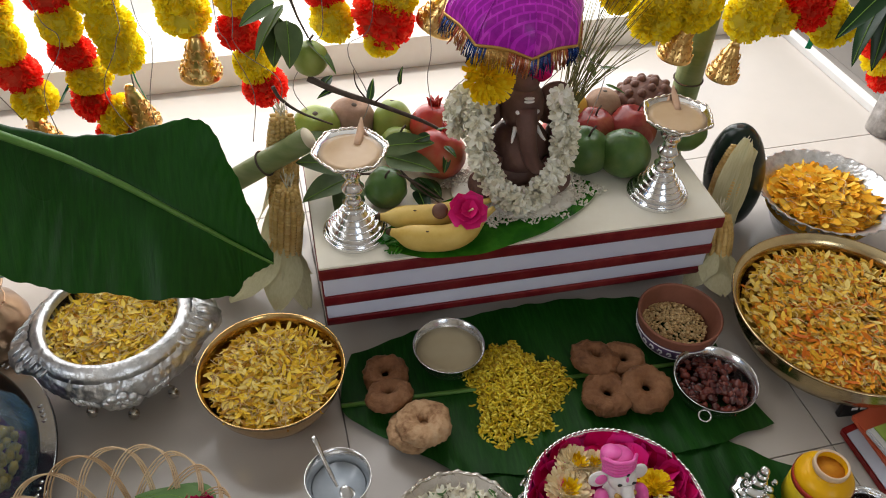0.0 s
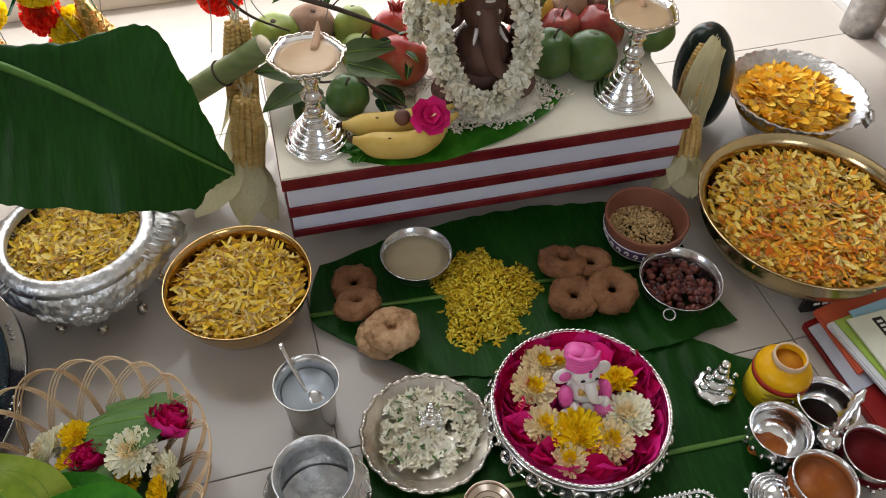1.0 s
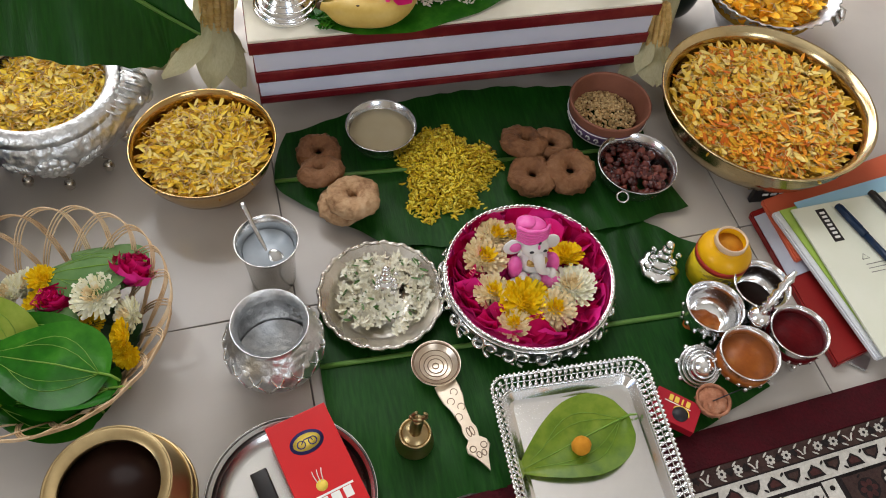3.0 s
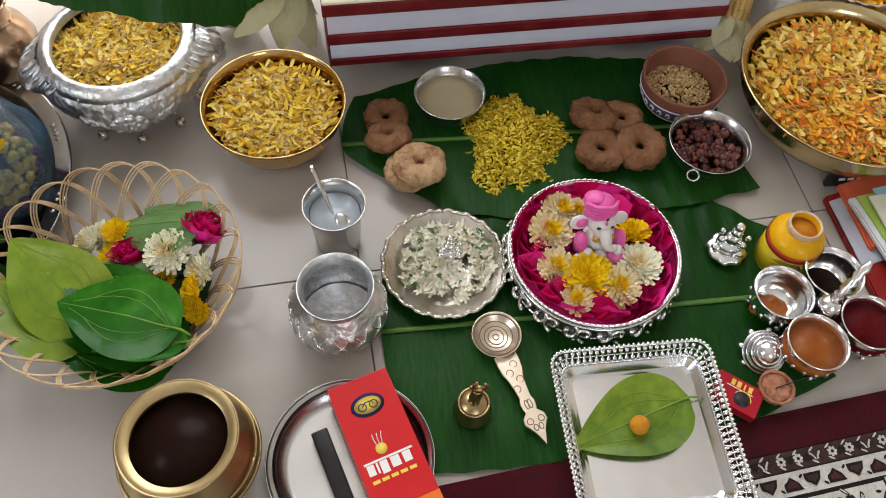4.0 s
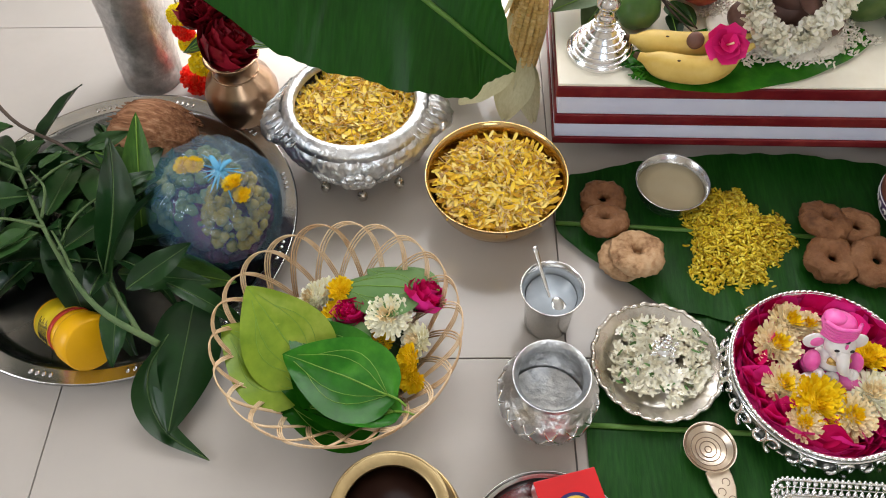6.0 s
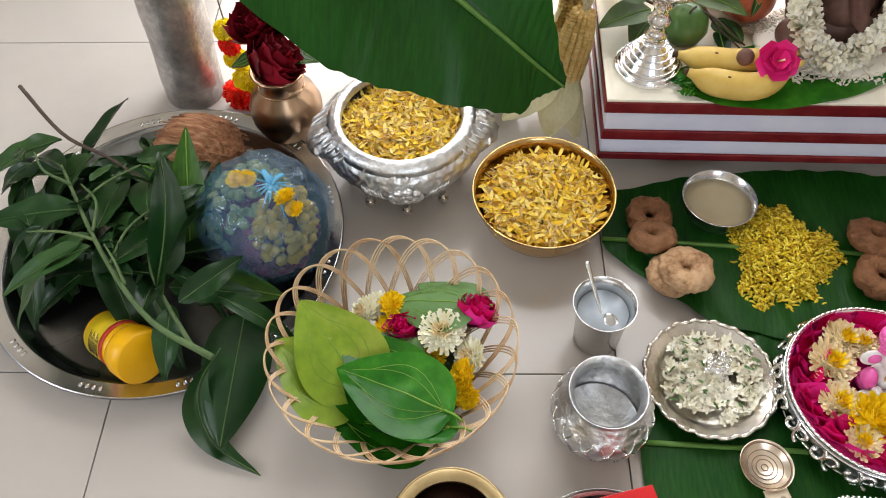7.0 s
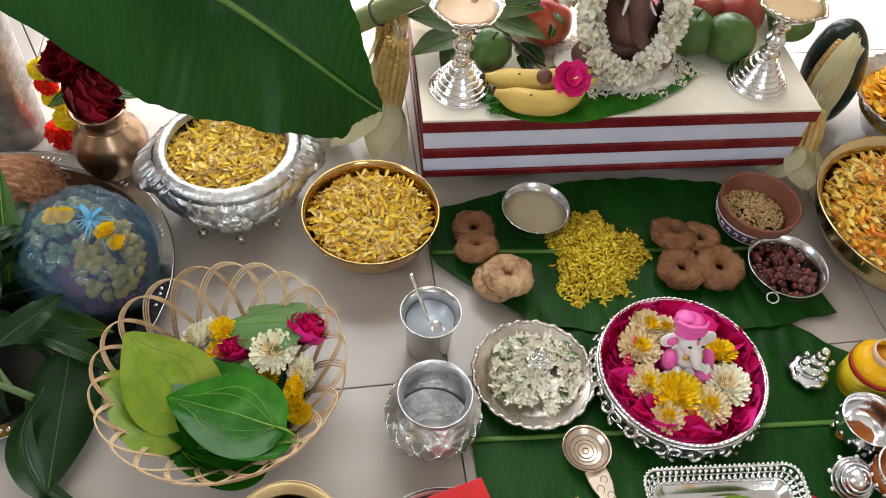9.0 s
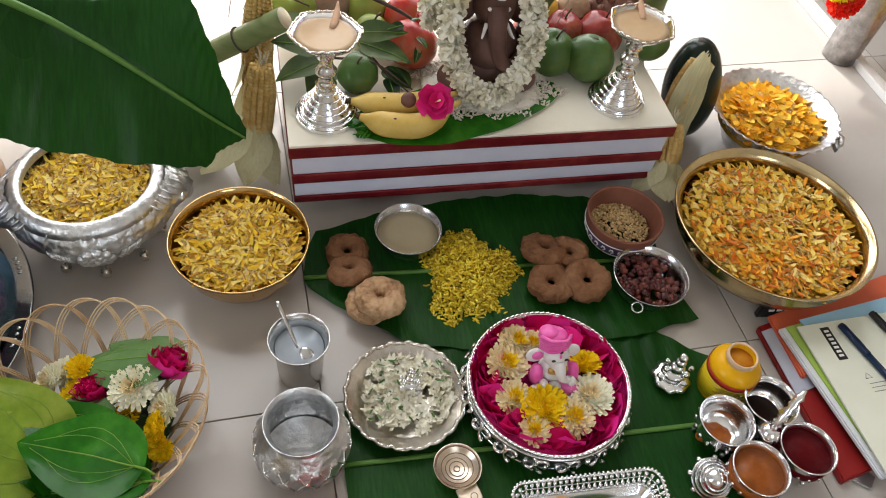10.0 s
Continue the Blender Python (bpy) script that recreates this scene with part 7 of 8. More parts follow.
for a0 in (-1.24, 1.95):
    for ring, (n, ra, rz, size) in enumerate(((9, 0.135, 0.0155, 0.0072), (6, 0.072, 0.0085, 0.0055))):
        for q in np.linspace(0, 6.2832, n, endpoint=False):
            c = on_body(a0 + ra * 1.15 * math.cos(q), 0.068 + rz * 1.15 * math.sin(q), 0.0034 + 0.0020 * ring)
            part("flower_petal", blob(size, (0.75, 1, 0.85), 0, 0.12, 2, q), M_SILVER_REL, lp, at=Matrix.Translation(c) @ Matrix.Rotation(a0, 4, "Z"))
    part("flower_centre", blob(0.0045, (1, 1, 1), 0, 0, 1), M_SILVER_REL, lp, at=Matrix.Translation(on_body(a0, 0.068, 0.007)))
    for s in (-1, 1):
        # a leaf spray: a midrib with slanting blades on both sides
        part("leaf_midrib", tube([on_body(a0 + s * b, zz, 0.0012) for b, zz in ((0.22, 0.058), (0.34, 0.062), (0.46, 0.068), (0.56, 0.076))], 0.0014, 6), M_SILVER_REL, lp)
        for k in range(7):
            b, zz = 0.25 + 0.040 * k, 0.059 + 0.0024 * k
            for up in (-1, 1):
                w = 0.015 - 0.0012 * k
                pts = [on_body(a0 + s * b, zz, 0.0008), on_body(a0 + s * (b + 0.045), zz + up * w * 0.6, 0.0016), on_body(a0 + s * (b + 0.07), max(0.03, zz + up * w), 0.0002)]
                part("leaf_blade", tube(curve(pts, 5), [0.0012, 0.0026, 0.0030, 0.0026, 0.0016, 0.0006], 6), M_SILVER_REL, lp)
for a0 in MASK_A:
    for s in (-1, 1):
        part("mask_eye", blob(0.0062, (0.7, 1.2, 0.8), 0, 0.1, 2), M_SILVER_REL, lp, "cast animal eye", at=Matrix.Translation(on_body(a0 + s * 0.24, 0.088, 0.0)) @ Matrix.Rotation(a0, 4, "Z"))
        for k in range(6):
            pts = [on_body(a0 + s * (0.10 + 0.09 * k), 0.094, 0.0), on_body(a0 + s * (0.12 + 0.10 * k), 0.102, 0.003), on_body(a0 + s * (0.13 + 0.105 * k), 0.109, 0.001)]
            part("mane_lock", tube(curve(pts, 6), [0.0008, 0.0014, 0.0018, 0.0018, 0.0015, 0.0010, 0.0006], 6), M_SILVER_REL, lp)
    part("mask_snout", blob(0.0125, (0.8, 1.2, 0.75), 0, 0.12, 3), M_SILVER_REL, lp, "cast animal snout", at=Matrix.Translation(on_body(a0, 0.072, -0.002)) @ Matrix.Rotation(a0, 4, "Z"))
for k in range(9):
    a = radians(-112 + 40.5 * k)
    b = part("bell", blob(0.0072, (1, 1, 1.08), 0, 0.02, 2), M_SILVER_OLD, lp, "tiny round silver bell", at=pose(0.077 * math.cos(a), 0.077 * math.sin(a), 0.0085))
    part("bell_link", tube([(0, 0, 0.006), (0.002, 0.002, 0.011), (-0.002, -0.001, 0.016), (-0.004, 0, 0.021)], 0.0013, 5), M_SILVER_OLD, b)
petals("flower_petals", LPX, LPY, 0.092, 0.076, 2300, 0.0135, 0.0046, M_YPET, "loose yellow marigold petals filling the silver pot", 0.006, seed=5, tilt=0.16)

# ---- fluted silver bowl behind ----
fb = vessel("fluted_bowl", "silver bowl with a fluted flaring rim and orange petals", "bowl", 0.604, 0.982, [(0.045, 0.0), (0.062, 0.012), (0.078, 0.045), (0.085, 0.07), (0.104, 0.086), (0.108, 0.088)], 0.003, M_SILVER_REL, 120,
            wob=lambda a, k: 1 + (0.02 * math.cos(36 * a) if 4 <= k <= 8 else 0))
for a in (150, -30):
    part("ear_handle", tube([(0.10 * math.cos(radians(a)), 0.10 * math.sin(radians(a)), 0.08)] + [(0.116 * math.cos(radians(a + d)), 0.116 * math.sin(radians(a + d)), 0.075) for d in (-8, 0, 8)] + [(0.10 * math.cos(radians(a + 9)), 0.10 * math.sin(radians(a + 9)), 0.08)], 0.006, 8), M_SILVER_REL, fb)
petals("flower_petals", 0.604, 0.982, 0.064, 0.082, 1200, 0.020, 0.011, M_GPET, "golden orange petals heaped in the fluted bowl", 0.020, seed=6)
# cast foot piece that peeps out under the large bowl
ft = thing("metal_stand", "cast grey metal stand under the large bowl", "stand", (0.555, 0.628, 0.0, 0, 0, 8))
part("shelf", box(0.105, 0.045, 0.006, 0.002, (0, 0.008, 0.040)), M_BRASS_DULL, ft)
part("apron", box(0.070, 0.008, 0.034, 0.002, (0, -0.006, 0.018)), M_BLACKP, ft)
for k in range(4):
    part("bar_mark", box(0.008, 0.001, 0.004, 0, (-0.018 + 0.012 * k, -0.0105, 0.018)), M_PAINTW, ft, smooth=False)

# ---- vase with roses, foil posts ----
vs = vessel("copper_vase", "burnished copper lota used as a rose vase", "vase", -0.590, 0.685, [(0.028, 0.0), (0.032, 0.004), (0.040, 0.020), (0.050, 0.048), (0.051, 0.066), (0.044, 0.086), (0.031, 0.100), (0.028, 0.112), (0.034, 0.126), (0.036, 0.128)], 0.0025, M_COPPER)
part("rim_ring", tube([(0.0362 * math.cos(q), 0.0362 * math.sin(q), 0.128) for q in np.linspace(0, 6.2832, 41)], 0.0018, 6), M_COPPER, vs)
part("neck_ring", tube([(0.0312 * math.cos(q), 0.0312 * math.sin(q), 0.100) for q in np.linspace(0, 6.2832, 41)], 0.0016, 6), M_COPPER, vs)
part("foot_ring", tube([(0.0325 * math.cos(q), 0.0325 * math.sin(q), 0.003) for q in np.linspace(0, 6.2832, 41)], 0.0024, 6), M_COPPER, vs)
rose((-0.592, 0.646, 0.152), 0.043, M_ROSE, "large dark red rose in the copper vase", (0.75, 0.15), 7, stem=(-0.588, 0.684, 0.075))
rose((-0.606, 0.700, 0.172), 0.042, M_ROSE, "dark red rose behind the front one", (0.1, -0.4), 8, stem=(-0.593, 0.688, 0.075))
betel((-0.600, 0.668, 0.165), 190, 0.05, 0.036, M_MANGO, "dark rose leaf beside the vase mouth", pitch=0.5, seed=1.4)
betel((-0.570, 0.672, 0.170), 15, 0.05, 0.034, M_MANGO, "small rose leaf at the vase mouth", pitch=0.3, seed=2.4)


def foil_post(x, y, lean, r, label):
    bm = tube([(x + lean[0] * s, y + lean[1] * s, 1.0 * s) for s in np.linspace(0, 1, 26)], [r * (1 + 0.03 * math.sin(9 * s)) for s in np.linspace(0, 1, 26)], 28)
    for v in bm.verts:
        v.co.x += 0.002 * noise.noise(v.co * 45)
        v.co.y += 0.002 * noise.noise(v.co * 45 + Vector((5, 0, 0)))
    return solo("foil_post", bm, M_FOIL, label, "post")


foil_post(-0.772, 0.735, (0.05, 0.02), 0.044, "upright plant stem wrapped in crinkled silver foil")
foil_post(0.850, 1.285, (0.06, 0.02), 0.034, "upright stem wrapped in silver foil by the garlands")


# ---- pompom garlands ----
def pom_mesh(name, material, seed):
    random.seed(seed)
    tv, tf = petal_shape(1.0, 0.30, 0.12, 0.8, 0.35, 2, 0.4)
    ms = []
    for i in range(420):
        zz = 1 - 2 * (i + 0.5) / 420
        a = i * 2.39996
        ms.append(turned((0, 0, 0.0), a, -math.asin(zz) * 0.9 + rnd(-0.1, 0.1), rnd(-1.5, 1.5), rnd(0.90, 1.05)))
    me = scatter(name, tv, tf, ms)
    bm = bmesh.new()
    bm.from_mesh(me)
    bmesh.ops.create_icosphere(bm, subdivisions=3, radius=0.80)
    bm.to_mesh(me)
    bm.free()
    me.materials.append(material)
    me.polygons.foreach_set("use_smooth", [True] * len(me.polygons))
    return me


POM = {"y": pom_mesh("yellow_pompom", M_POM_Y, 1), "r": pom_mesh("red_pompom", M_POM_R, 2)}


def gilt_bell(loc, h, tilt=0.0):
    ob = thing("gilt_bell", "filigree gilt bell hanging from a garland", "bell", (*loc, 0, tilt, 0), "gilt bells on the garlands")
    prof_ = [(0.10, 1.0), (0.16, 0.96), (0.18, 0.86), (0.24, 0.7), (0.28, 0.5), (0.34, 0.3), (0.42, 0.14), (0.46, 0.04), (0.44, 0.0), (0.38, 0.1), (0.28, 0.34), (0.16, 0.8)]
    part("dome", lathe([(r * h, zz * h) for r, zz in prof_], 36), M_GBELL, ob)
    part("crown", blob(0.14 * h, (1, 1, 1.1), 0, 0.05, 1), M_GBELL, ob, at=pose(0, 0, 1.03 * h))
    for row, (rr, zz, n) in enumerate(((0.25, 0.66, 9), (0.295, 0.46, 10), (0.36, 0.28, 12), (0.43, 0.12, 14))):
        for k in range(n):
            a = 2 * math.pi * (k + 0.5 * (row % 2)) / n
            part("filigree", RING_ME, M_GBELL, ob, at=pose(rr * h * math.cos(a), rr * h * math.sin(a), zz * h, 0, 14, math.degrees(a)) @ Matrix.Diagonal((h, h, h, 1)))
    return ob


bm = tube([(0, 0.062 * math.cos(q), 0.08 * math.sin(q)) for q in np.linspace(0, 6.2832, 11)], 0.02, 4)
RING_ME = bpy.data.meshes.new("filigree")
bm.to_mesh(RING_ME)
bm.free()
RING_ME.materials.append(M_GBELL)


def garland(label, y, seq, top=0.82, ribbon=None):
    x0 = seq[0][1]
    ob = thing("pompom_garland", label, "garland", (x0, y, 0), "hanging garlands")
    for c, x, zz, r in seq:
        part("pompom", POM[c], None, ob, at=Matrix.LocRotScale((x - x0, rnd(-0.004, 0.004), zz), Euler((rnd(0, 3), rnd(0, 3), rnd(0, 3))), (r, r, r * 0.86)))
    part("cord", tube([(0, 0, top), (0, 0, seq[0][2])] + [(x - x0, 0, zz) for c, x, zz, r in seq], 0.0012, 5), M_THREAD, ob)
    if ribbon:
        part("ribbon", tube([(p[0] - x0, p[1], p[2]) for p in ribbon], 0.0042, 6, flat=0.25), M_RIBBON, ob, "green ribbon end")
    return ob


random.seed(31)
R_ = 0.033
garland("yellow and red pompom garland at the bright window", 1.0, [("y", -0.625, 0.345, R_), ("r", -0.628, 0.365, R_), ("y", -0.622, 0.295, R_), ("r", -0.618, 0.247, R_), ("y", -0.605, 0.205, R_)])
garland("long red and yellow pompom garland trailing low", 1.0, [("r", -0.535, 0.375, R_), ("y", -0.532, 0.328, R_), ("r", -0.530, 0.281, R_), ("y", -0.515, 0.245, R_), ("r", -0.525, 0.204, R_), ("y", -0.487, 0.172, R_ * 1.15), ("r", -0.465, 0.150, R_), ("r", -0.50, 0.140, R_)],
        ribbon=[(-0.545, 0.0, 0.235), (-0.57, 0.0, 0.20)])
garland("yellow pompom garland with a green ribbon", 1.0, [("y", -0.478, 0.368, R_), ("y", -0.464, 0.325, R_), ("y", -0.456, 0.288, R_)], ribbon=[(-0.452, 0.0, 0.272), (-0.448, -0.002, 0.24), (-0.440, -0.004, 0.212)])
garland("yellow pompom strand over a gilt bell", 1.0, [("y", -0.366, 0.385, R_ * 1.1), ("y", -0.360, 0.345, R_ * 1.1)])
garland("red and yellow pompom garland with green ribbon", 1.0, [("y", -0.285, 0.378, R_), ("r", -0.285, 0.325, R_), ("y", -0.272, 0.277, R_), ("r", -0.262, 0.236, R_)], ribbon=[(-0.260, 0.0, 0.218), (-0.252, -0.002, 0.19), (-0.247, -0.004, 0.165)])
garland("orange and yellow pompom strand", 1.0, [("r", -0.165, 0.392, R_), ("y", -0.158, 0.345, R_)])
garland("fat red and yellow pompom strand", 1.0, [("y", -0.080, 0.392, R_), ("r", -0.088, 0.350, R_ * 1.35), ("y", -0.072, 0.378, R_), ("y", -0.09, 0.318, R_ * 0.8)])
garland("yellow pompom strand beside the umbrella", 1.0, [("y", 0.155, 0.392, R_ * 0.8)])
garland("yellow pompom strand behind the grass sprig", 1.0, [("y", 0.225, 0.398, R_), ("y", 0.285, 0.388, R_), ("y", 0.280, 0.355, R_ * 1.1)])
garland("yellow pompom strand by the bamboo", 1.0, [("y", 0.336, 0.382, R_), ("y", 0.335, 0.365, R_ * 0.8)])
garland("yellow pompom strand over another bell", 1.0, [("y", 0.406, 0.392, R_), ("y", 0.404, 0.362, R_)])
garland("red and yellow pompom strand with ribbon", 1.02, [("r", 0.475, 0.395, R_), ("y", 0.452, 0.358, R_), ("r", 0.495, 0.372, R_), ("y", 0.512, 0.362, R_), ("y", 0.535, 0.345, R_)], ribbon=[(0.512, 0.0, 0.33), (0.510, 0, 0.31)])
garland("red and yellow garland round the foil post", 1.15, [("r", 0.70, 0.36, R_), ("y", 0.705, 0.31, R_), ("r", 0.685, 0.262, R_), ("y", 0.700, 0.232, R_), ("r", 0.72, 0.20, R_)])
garland("red and yellow garland trailing to the floor", 1.20, [("r", 0.865, 0.20, R_), ("y", 0.875, 0.165, R_), ("y", 0.90, 0.115, R_), ("r", 0.92, 0.085, R_), ("y", 0.945, 0.06, R_), ("y", 0.98, 0.035, R_), ("r", 1.01, 0.034, R_)])
garland("red and yellow garland lying at the foot of the post", 0.722, [("y", -0.676, 0.150, 0.016), ("r", -0.676, 0.124, 0.016), ("y", -0.674, 0.098, 0.017), ("y", -0.664, 0.066, 0.020), ("r", -0.690, 0.024, 0.024), ("r", -0.660, 0.024, 0.024), ("y", -0.648, 0.046, 0.020)])
for x, zz, h, t in ((-0.455, 0.145, 0.078, -6), (-0.352, 0.232, 0.085, 4), (-0.018, 0.318, 0.085, 25), (0.317, 0.286, 0.070, 8), (0.392, 0.258, 0.066, 6), (-0.612, 0.105, 0.072, -10)):
    h, zz = h * 0.78, zz + h * 0.22
    gilt_bell((x, 1.0, zz), h, t)
    solo("bell_cord", tube([(0, 0, h), (0.002, 0, h + 0.05), (-0.004, 0, 0.85 - zz)], 0.0012, 5), M_THREAD, "thin cord holding a gilt bell", "cord", (x, 1.0, zz), "bell cords")
rod = solo("hanging_rod", tube([(-0.82, 0.98, 0.85), (0.95, 1.05, 0.85)], 0.008, 10), M_STEEL, "thin rod from which the garlands hang", "rod")
random.seed(14)
for k in range(12):
    x = -0.62 + 0.075 * k + rnd(-0.02, 0.02)
    z0 = rnd(0.13, 0.22)
    pts = [(x + rnd(-0.03, 0.03), 0.97, 0.84), (x + rnd(-0.03, 0.03), 0.965, 0.40), (x + rnd(-0.03, 0.03), 0.965, 0.32), (x + rnd(-0.04, 0.04), 0.965, z0 + 0.08), (x + rnd(-0.05, 0.05), 0.96, z0)]
    solo("loose_thread", tube(curve(pts, 30), 0.0007, 4), M_THREAD, "loose grey thread dangling from the garlands", "thread", None, "loose threads")


# ---- oil lamps ----
def oil_lamp(x, y, yaw):
    ob = thing("oil_lamp", "silver standing oil lamp with ghee and a wick", "oil lamp", (x, y, ST, 0, 0, yaw), "pair of oil lamps")
    part("base", lathe([(0, 0.0), (0.041, 0.0), (0.0425, 0.003), (0.041, 0.006), (0.0375, 0.0075), (0.0385, 0.010), (0.0345, 0.013), (0.0350, 0.0165), (0.0295, 0.019), (0.0300, 0.023), (0.0245, 0.0255), (0.0250, 0.029), (0.0195, 0.032), (0.0200, 0.036), (0.0145, 0.040), (0.0150, 0.043), (0.0120, 0.046), (0, 0.046)], 56), M_SILVER, ob, "stepped round base")
    part("stem", lathe([(0.0125, 0.046), (0.0105, 0.050), (0.0145, 0.0545), (0.0105, 0.059), (0.0095, 0.064), (0.0100, 0.068), (0.0140, 0.073), (0.0145, 0.077), (0.0105, 0.082), (0.0092, 0.088), (0.0095, 0.093), (0.0128, 0.098), (0.0095, 0.103), (0.0105, 0.110), (0.016, 0.114)], 40), M_SILVER, ob, "turned stem")
    for rr, zz in ((0.0412, 0.0055), (0.0385, 0.0100), (0.0350, 0.0160), (0.0300, 0.0225), (0.0250, 0.0285), (0.0200, 0.0355), (0.0150, 0.0430)):
        part("base_ring", tube([(rr * math.cos(q), rr * math.sin(q), zz) for q in np.linspace(0, 6.2832, 49)], 0.0014, 6), M_SILVER, ob)
    star = lambda a, k: 1 + ((0.075 * abs(math.cos(3 * a)) ** 6 - 0.01) if 2 <= k <= 6 else 0)
    part("cup", lathe([(0, 0.112), (0.016, 0.114), (0.032, 0.121), (0.040, 0.129), (0.0435, 0.134), (0.0415, 0.1345), (0.037, 0.128), (0.03, 0.124), (0, 0.120)], 96, star), M_SILVER, ob, "six-pointed cup")
    part("cup_edge", tube([((0.0425 * (1 + 0.085 * abs(math.cos(3 * q)) ** 6)) * math.cos(q), (0.0425 * (1 + 0.085 * abs(math.cos(3 * q)) ** 6)) * math.sin(q), 0.1345 + 0.0008 * math.sin(24 * q)) for q in np.linspace(0, 2 * math.pi, 145)], 0.0018, 6), M_SILVER_OLD, ob)
    part("ghee", lathe([(0, 0.1312), (0.03, 0.1308), (0.0385, 0.1300), (0.034, 0.126), (0, 0.126)], 48), M_GHEE, ob, "pale set ghee")
    part("wick", tube(curve([(0.010, 0.012, 0.131), (0.016, 0.026, 0.134), (0.020, 0.038, 0.139), (0.022, 0.045, 0.147)], 10), [0.004, 0.0045, 0.005, 0.005, 0.0048, 0.0045, 0.004, 0.0034, 0.0026, 0.0018, 0.0008], 8), M_WICK, ob, "cotton wick")
    return ob


oil_lamp(-0.114, 0.776, 15)
oil_lamp(0.300, 0.872, 25)

# ---- on the stool: leaf, rice, bananas, hibiscus ----
sl = thing("serving_leaf", "green banana leaf tip laid over the stool edge", "leaf", (-0.072, 0.748, ST + 0.002, 0, 0, 25.5))


def stool_leaf(u, v):
    t = v * 2 - 1
    half = (0.062 if t < 0 else 0.055) * math.sin(math.pi * min(1, 0.06 + 0.92 * u)) ** 0.62
    y = t * half
    droop = -0.004 * max(0, -t) * math.exp(-((u - 0.3) / 0.2) ** 2)
    return Vector((u * 0.315, y, 0.003 + 0.003 * noise.noise(Vector((u * 7, t * 2, 4))) + droop + 0.008 * max(0, 0.12 - u) * 8 * abs(t)))


part("blade", grid_mesh(stool_leaf, 40, 12), M_BETELD, sl)
part("midrib", tube([stool_leaf(u, 0.5) + Vector((0, 0, 0.001)) for u in np.linspace(0, 0.97, 14)], 0.0016, 6), M_RIB, sl)
fr = bmesh.new()
random.seed(17)
for k in range(16):
    a = math.pi + rnd(-1.0, 1.0)
    tube([(0.022, rnd(-0.02, 0.02), 0.004), (0.022 + 0.03 * math.cos(a), 0.03 * math.sin(a), 0.003 + rnd(0, 0.006))], 0.0016, 5, fr, 0.4)
part("torn_fringe", fr, M_BETELD, sl)
rw = grains("rice_heap", "heap of raw white rice under the clay statue", "rice", (0.098, 0.862, ST + 0.006), (0.098, 0.062), 3000, 0.0017, M_RICEW, 0.014, 19, (0.8, 2.3, 0.8), 0.003, "heap")
part("lower_rice", blob(0.088, (1.0, 0.64, 0.15), 0, 0.04, 3, 2.0), M_RICEW, rw)


def banana(pts, r, label):
    ob = thing("banana", label, "banana", None, "bananas on the leaf")
    c = curve(pts, 20)
    prof_ = [0.30, 0.36, 0.52, 0.72, 0.86, 0.94, 0.98, 1, 1, 1, 1, 1, 1, 0.99, 0.97, 0.93, 0.86, 0.74, 0.56, 0.38, 0.28]
    part("skin", tube(c, [r * q for q in prof_], 10), M_BANANA, ob)
    part("tip", tube([c[0], c[0] + (c[0] - c[1]).normalized() * 0.006], [r * 0.3, r * 0.2], 8), M_BANTIP, ob)
    part("stalk", tube([c[-1], c[-1] + (c[-1] - c[-2]).normalized() * 0.014], [r * 0.27, r * 0.22], 8), M_BANANA, ob)
    for k, s in ((8, 1), (13, -1), (17, 1)):
        part("brown_spot", blob(0.0016, (1.4, 1, 0.4), 0, 0.1, 1), M_BANTIP, ob, at=Matrix.Translation(c[k] + Vector((0.0, -r * 0.55 * s * 0.5, r * 0.93))))
    return ob


banana([(-0.082, 0.782, 0.180), (-0.045, 0.787, 0.176), (0.0, 0.793, 0.177), (0.052, 0.812, 0.184)], 0.0165, "ripe small yellow banana with brown flecks")
banana([(-0.066, 0.752, 0.181), (-0.028, 0.745, 0.178), (0.018, 0.752, 0.178), (0.056, 0.786, 0.186)], 0.0175, "ripe yellow banana curved along the leaf")
tied = thing("corn_husk", "dry ochre husk tied with string to the foil-wrapped post", "husk")
part("sheath", tube(curve([(-0.885, 0.590, 0.262), (-0.821, 0.629, 0.268), (-0.787, 0.668, 0.272), (-0.757, 0.700, 0.276)], 16), [0.006, 0.011, 0.015, 0.018, 0.020, 0.021, 0.021, 0.021, 0.020, 0.019, 0.018, 0.016, 0.014, 0.012, 0.010, 0.008, 0.005], 12, flat=0.7), M_BANANA, tied)
part("string", tube([(-0.757 + 0.0475 * math.cos(q), 0.741 + 0.0475 * math.sin(q), 0.272 - 0.012 * math.sin(q)) for q in np.linspace(0, 2 * math.pi, 33)], 0.0012, 5), M_PAINTW, tied, "white string round the post")
solo("areca_nut", blob(0.0105, (1, 1, 1), 0, 0.05, 2), M_CUST, "round brown areca nut between the bananas", "nut", (-0.004, 0.776, 0.198))
hb = thing("hibiscus", "bright magenta hibiscus flower lying on the bananas", "flower", (0.031, 0.772, 0.201, 38, 5, 0))
tv, tf = petal_shape(0.025, 0.029, 0.18, 0.6, 0.4, 5, 0.2)
me = scatter("petal_head", tv, tf, [turned((0, 0, 0.002 * (k // 5)), 2 * math.pi * k / 5 + 0.3 * (k // 5), -0.12 - 0.32 * (k // 5), rnd(-0.3, 0.3), rnd(0.9, 1.08) * (1 - 0.14 * (k // 5))) for k in range(15)])
me.materials.append(M_HIB)
part("petal_head", me, M_HIB, hb)
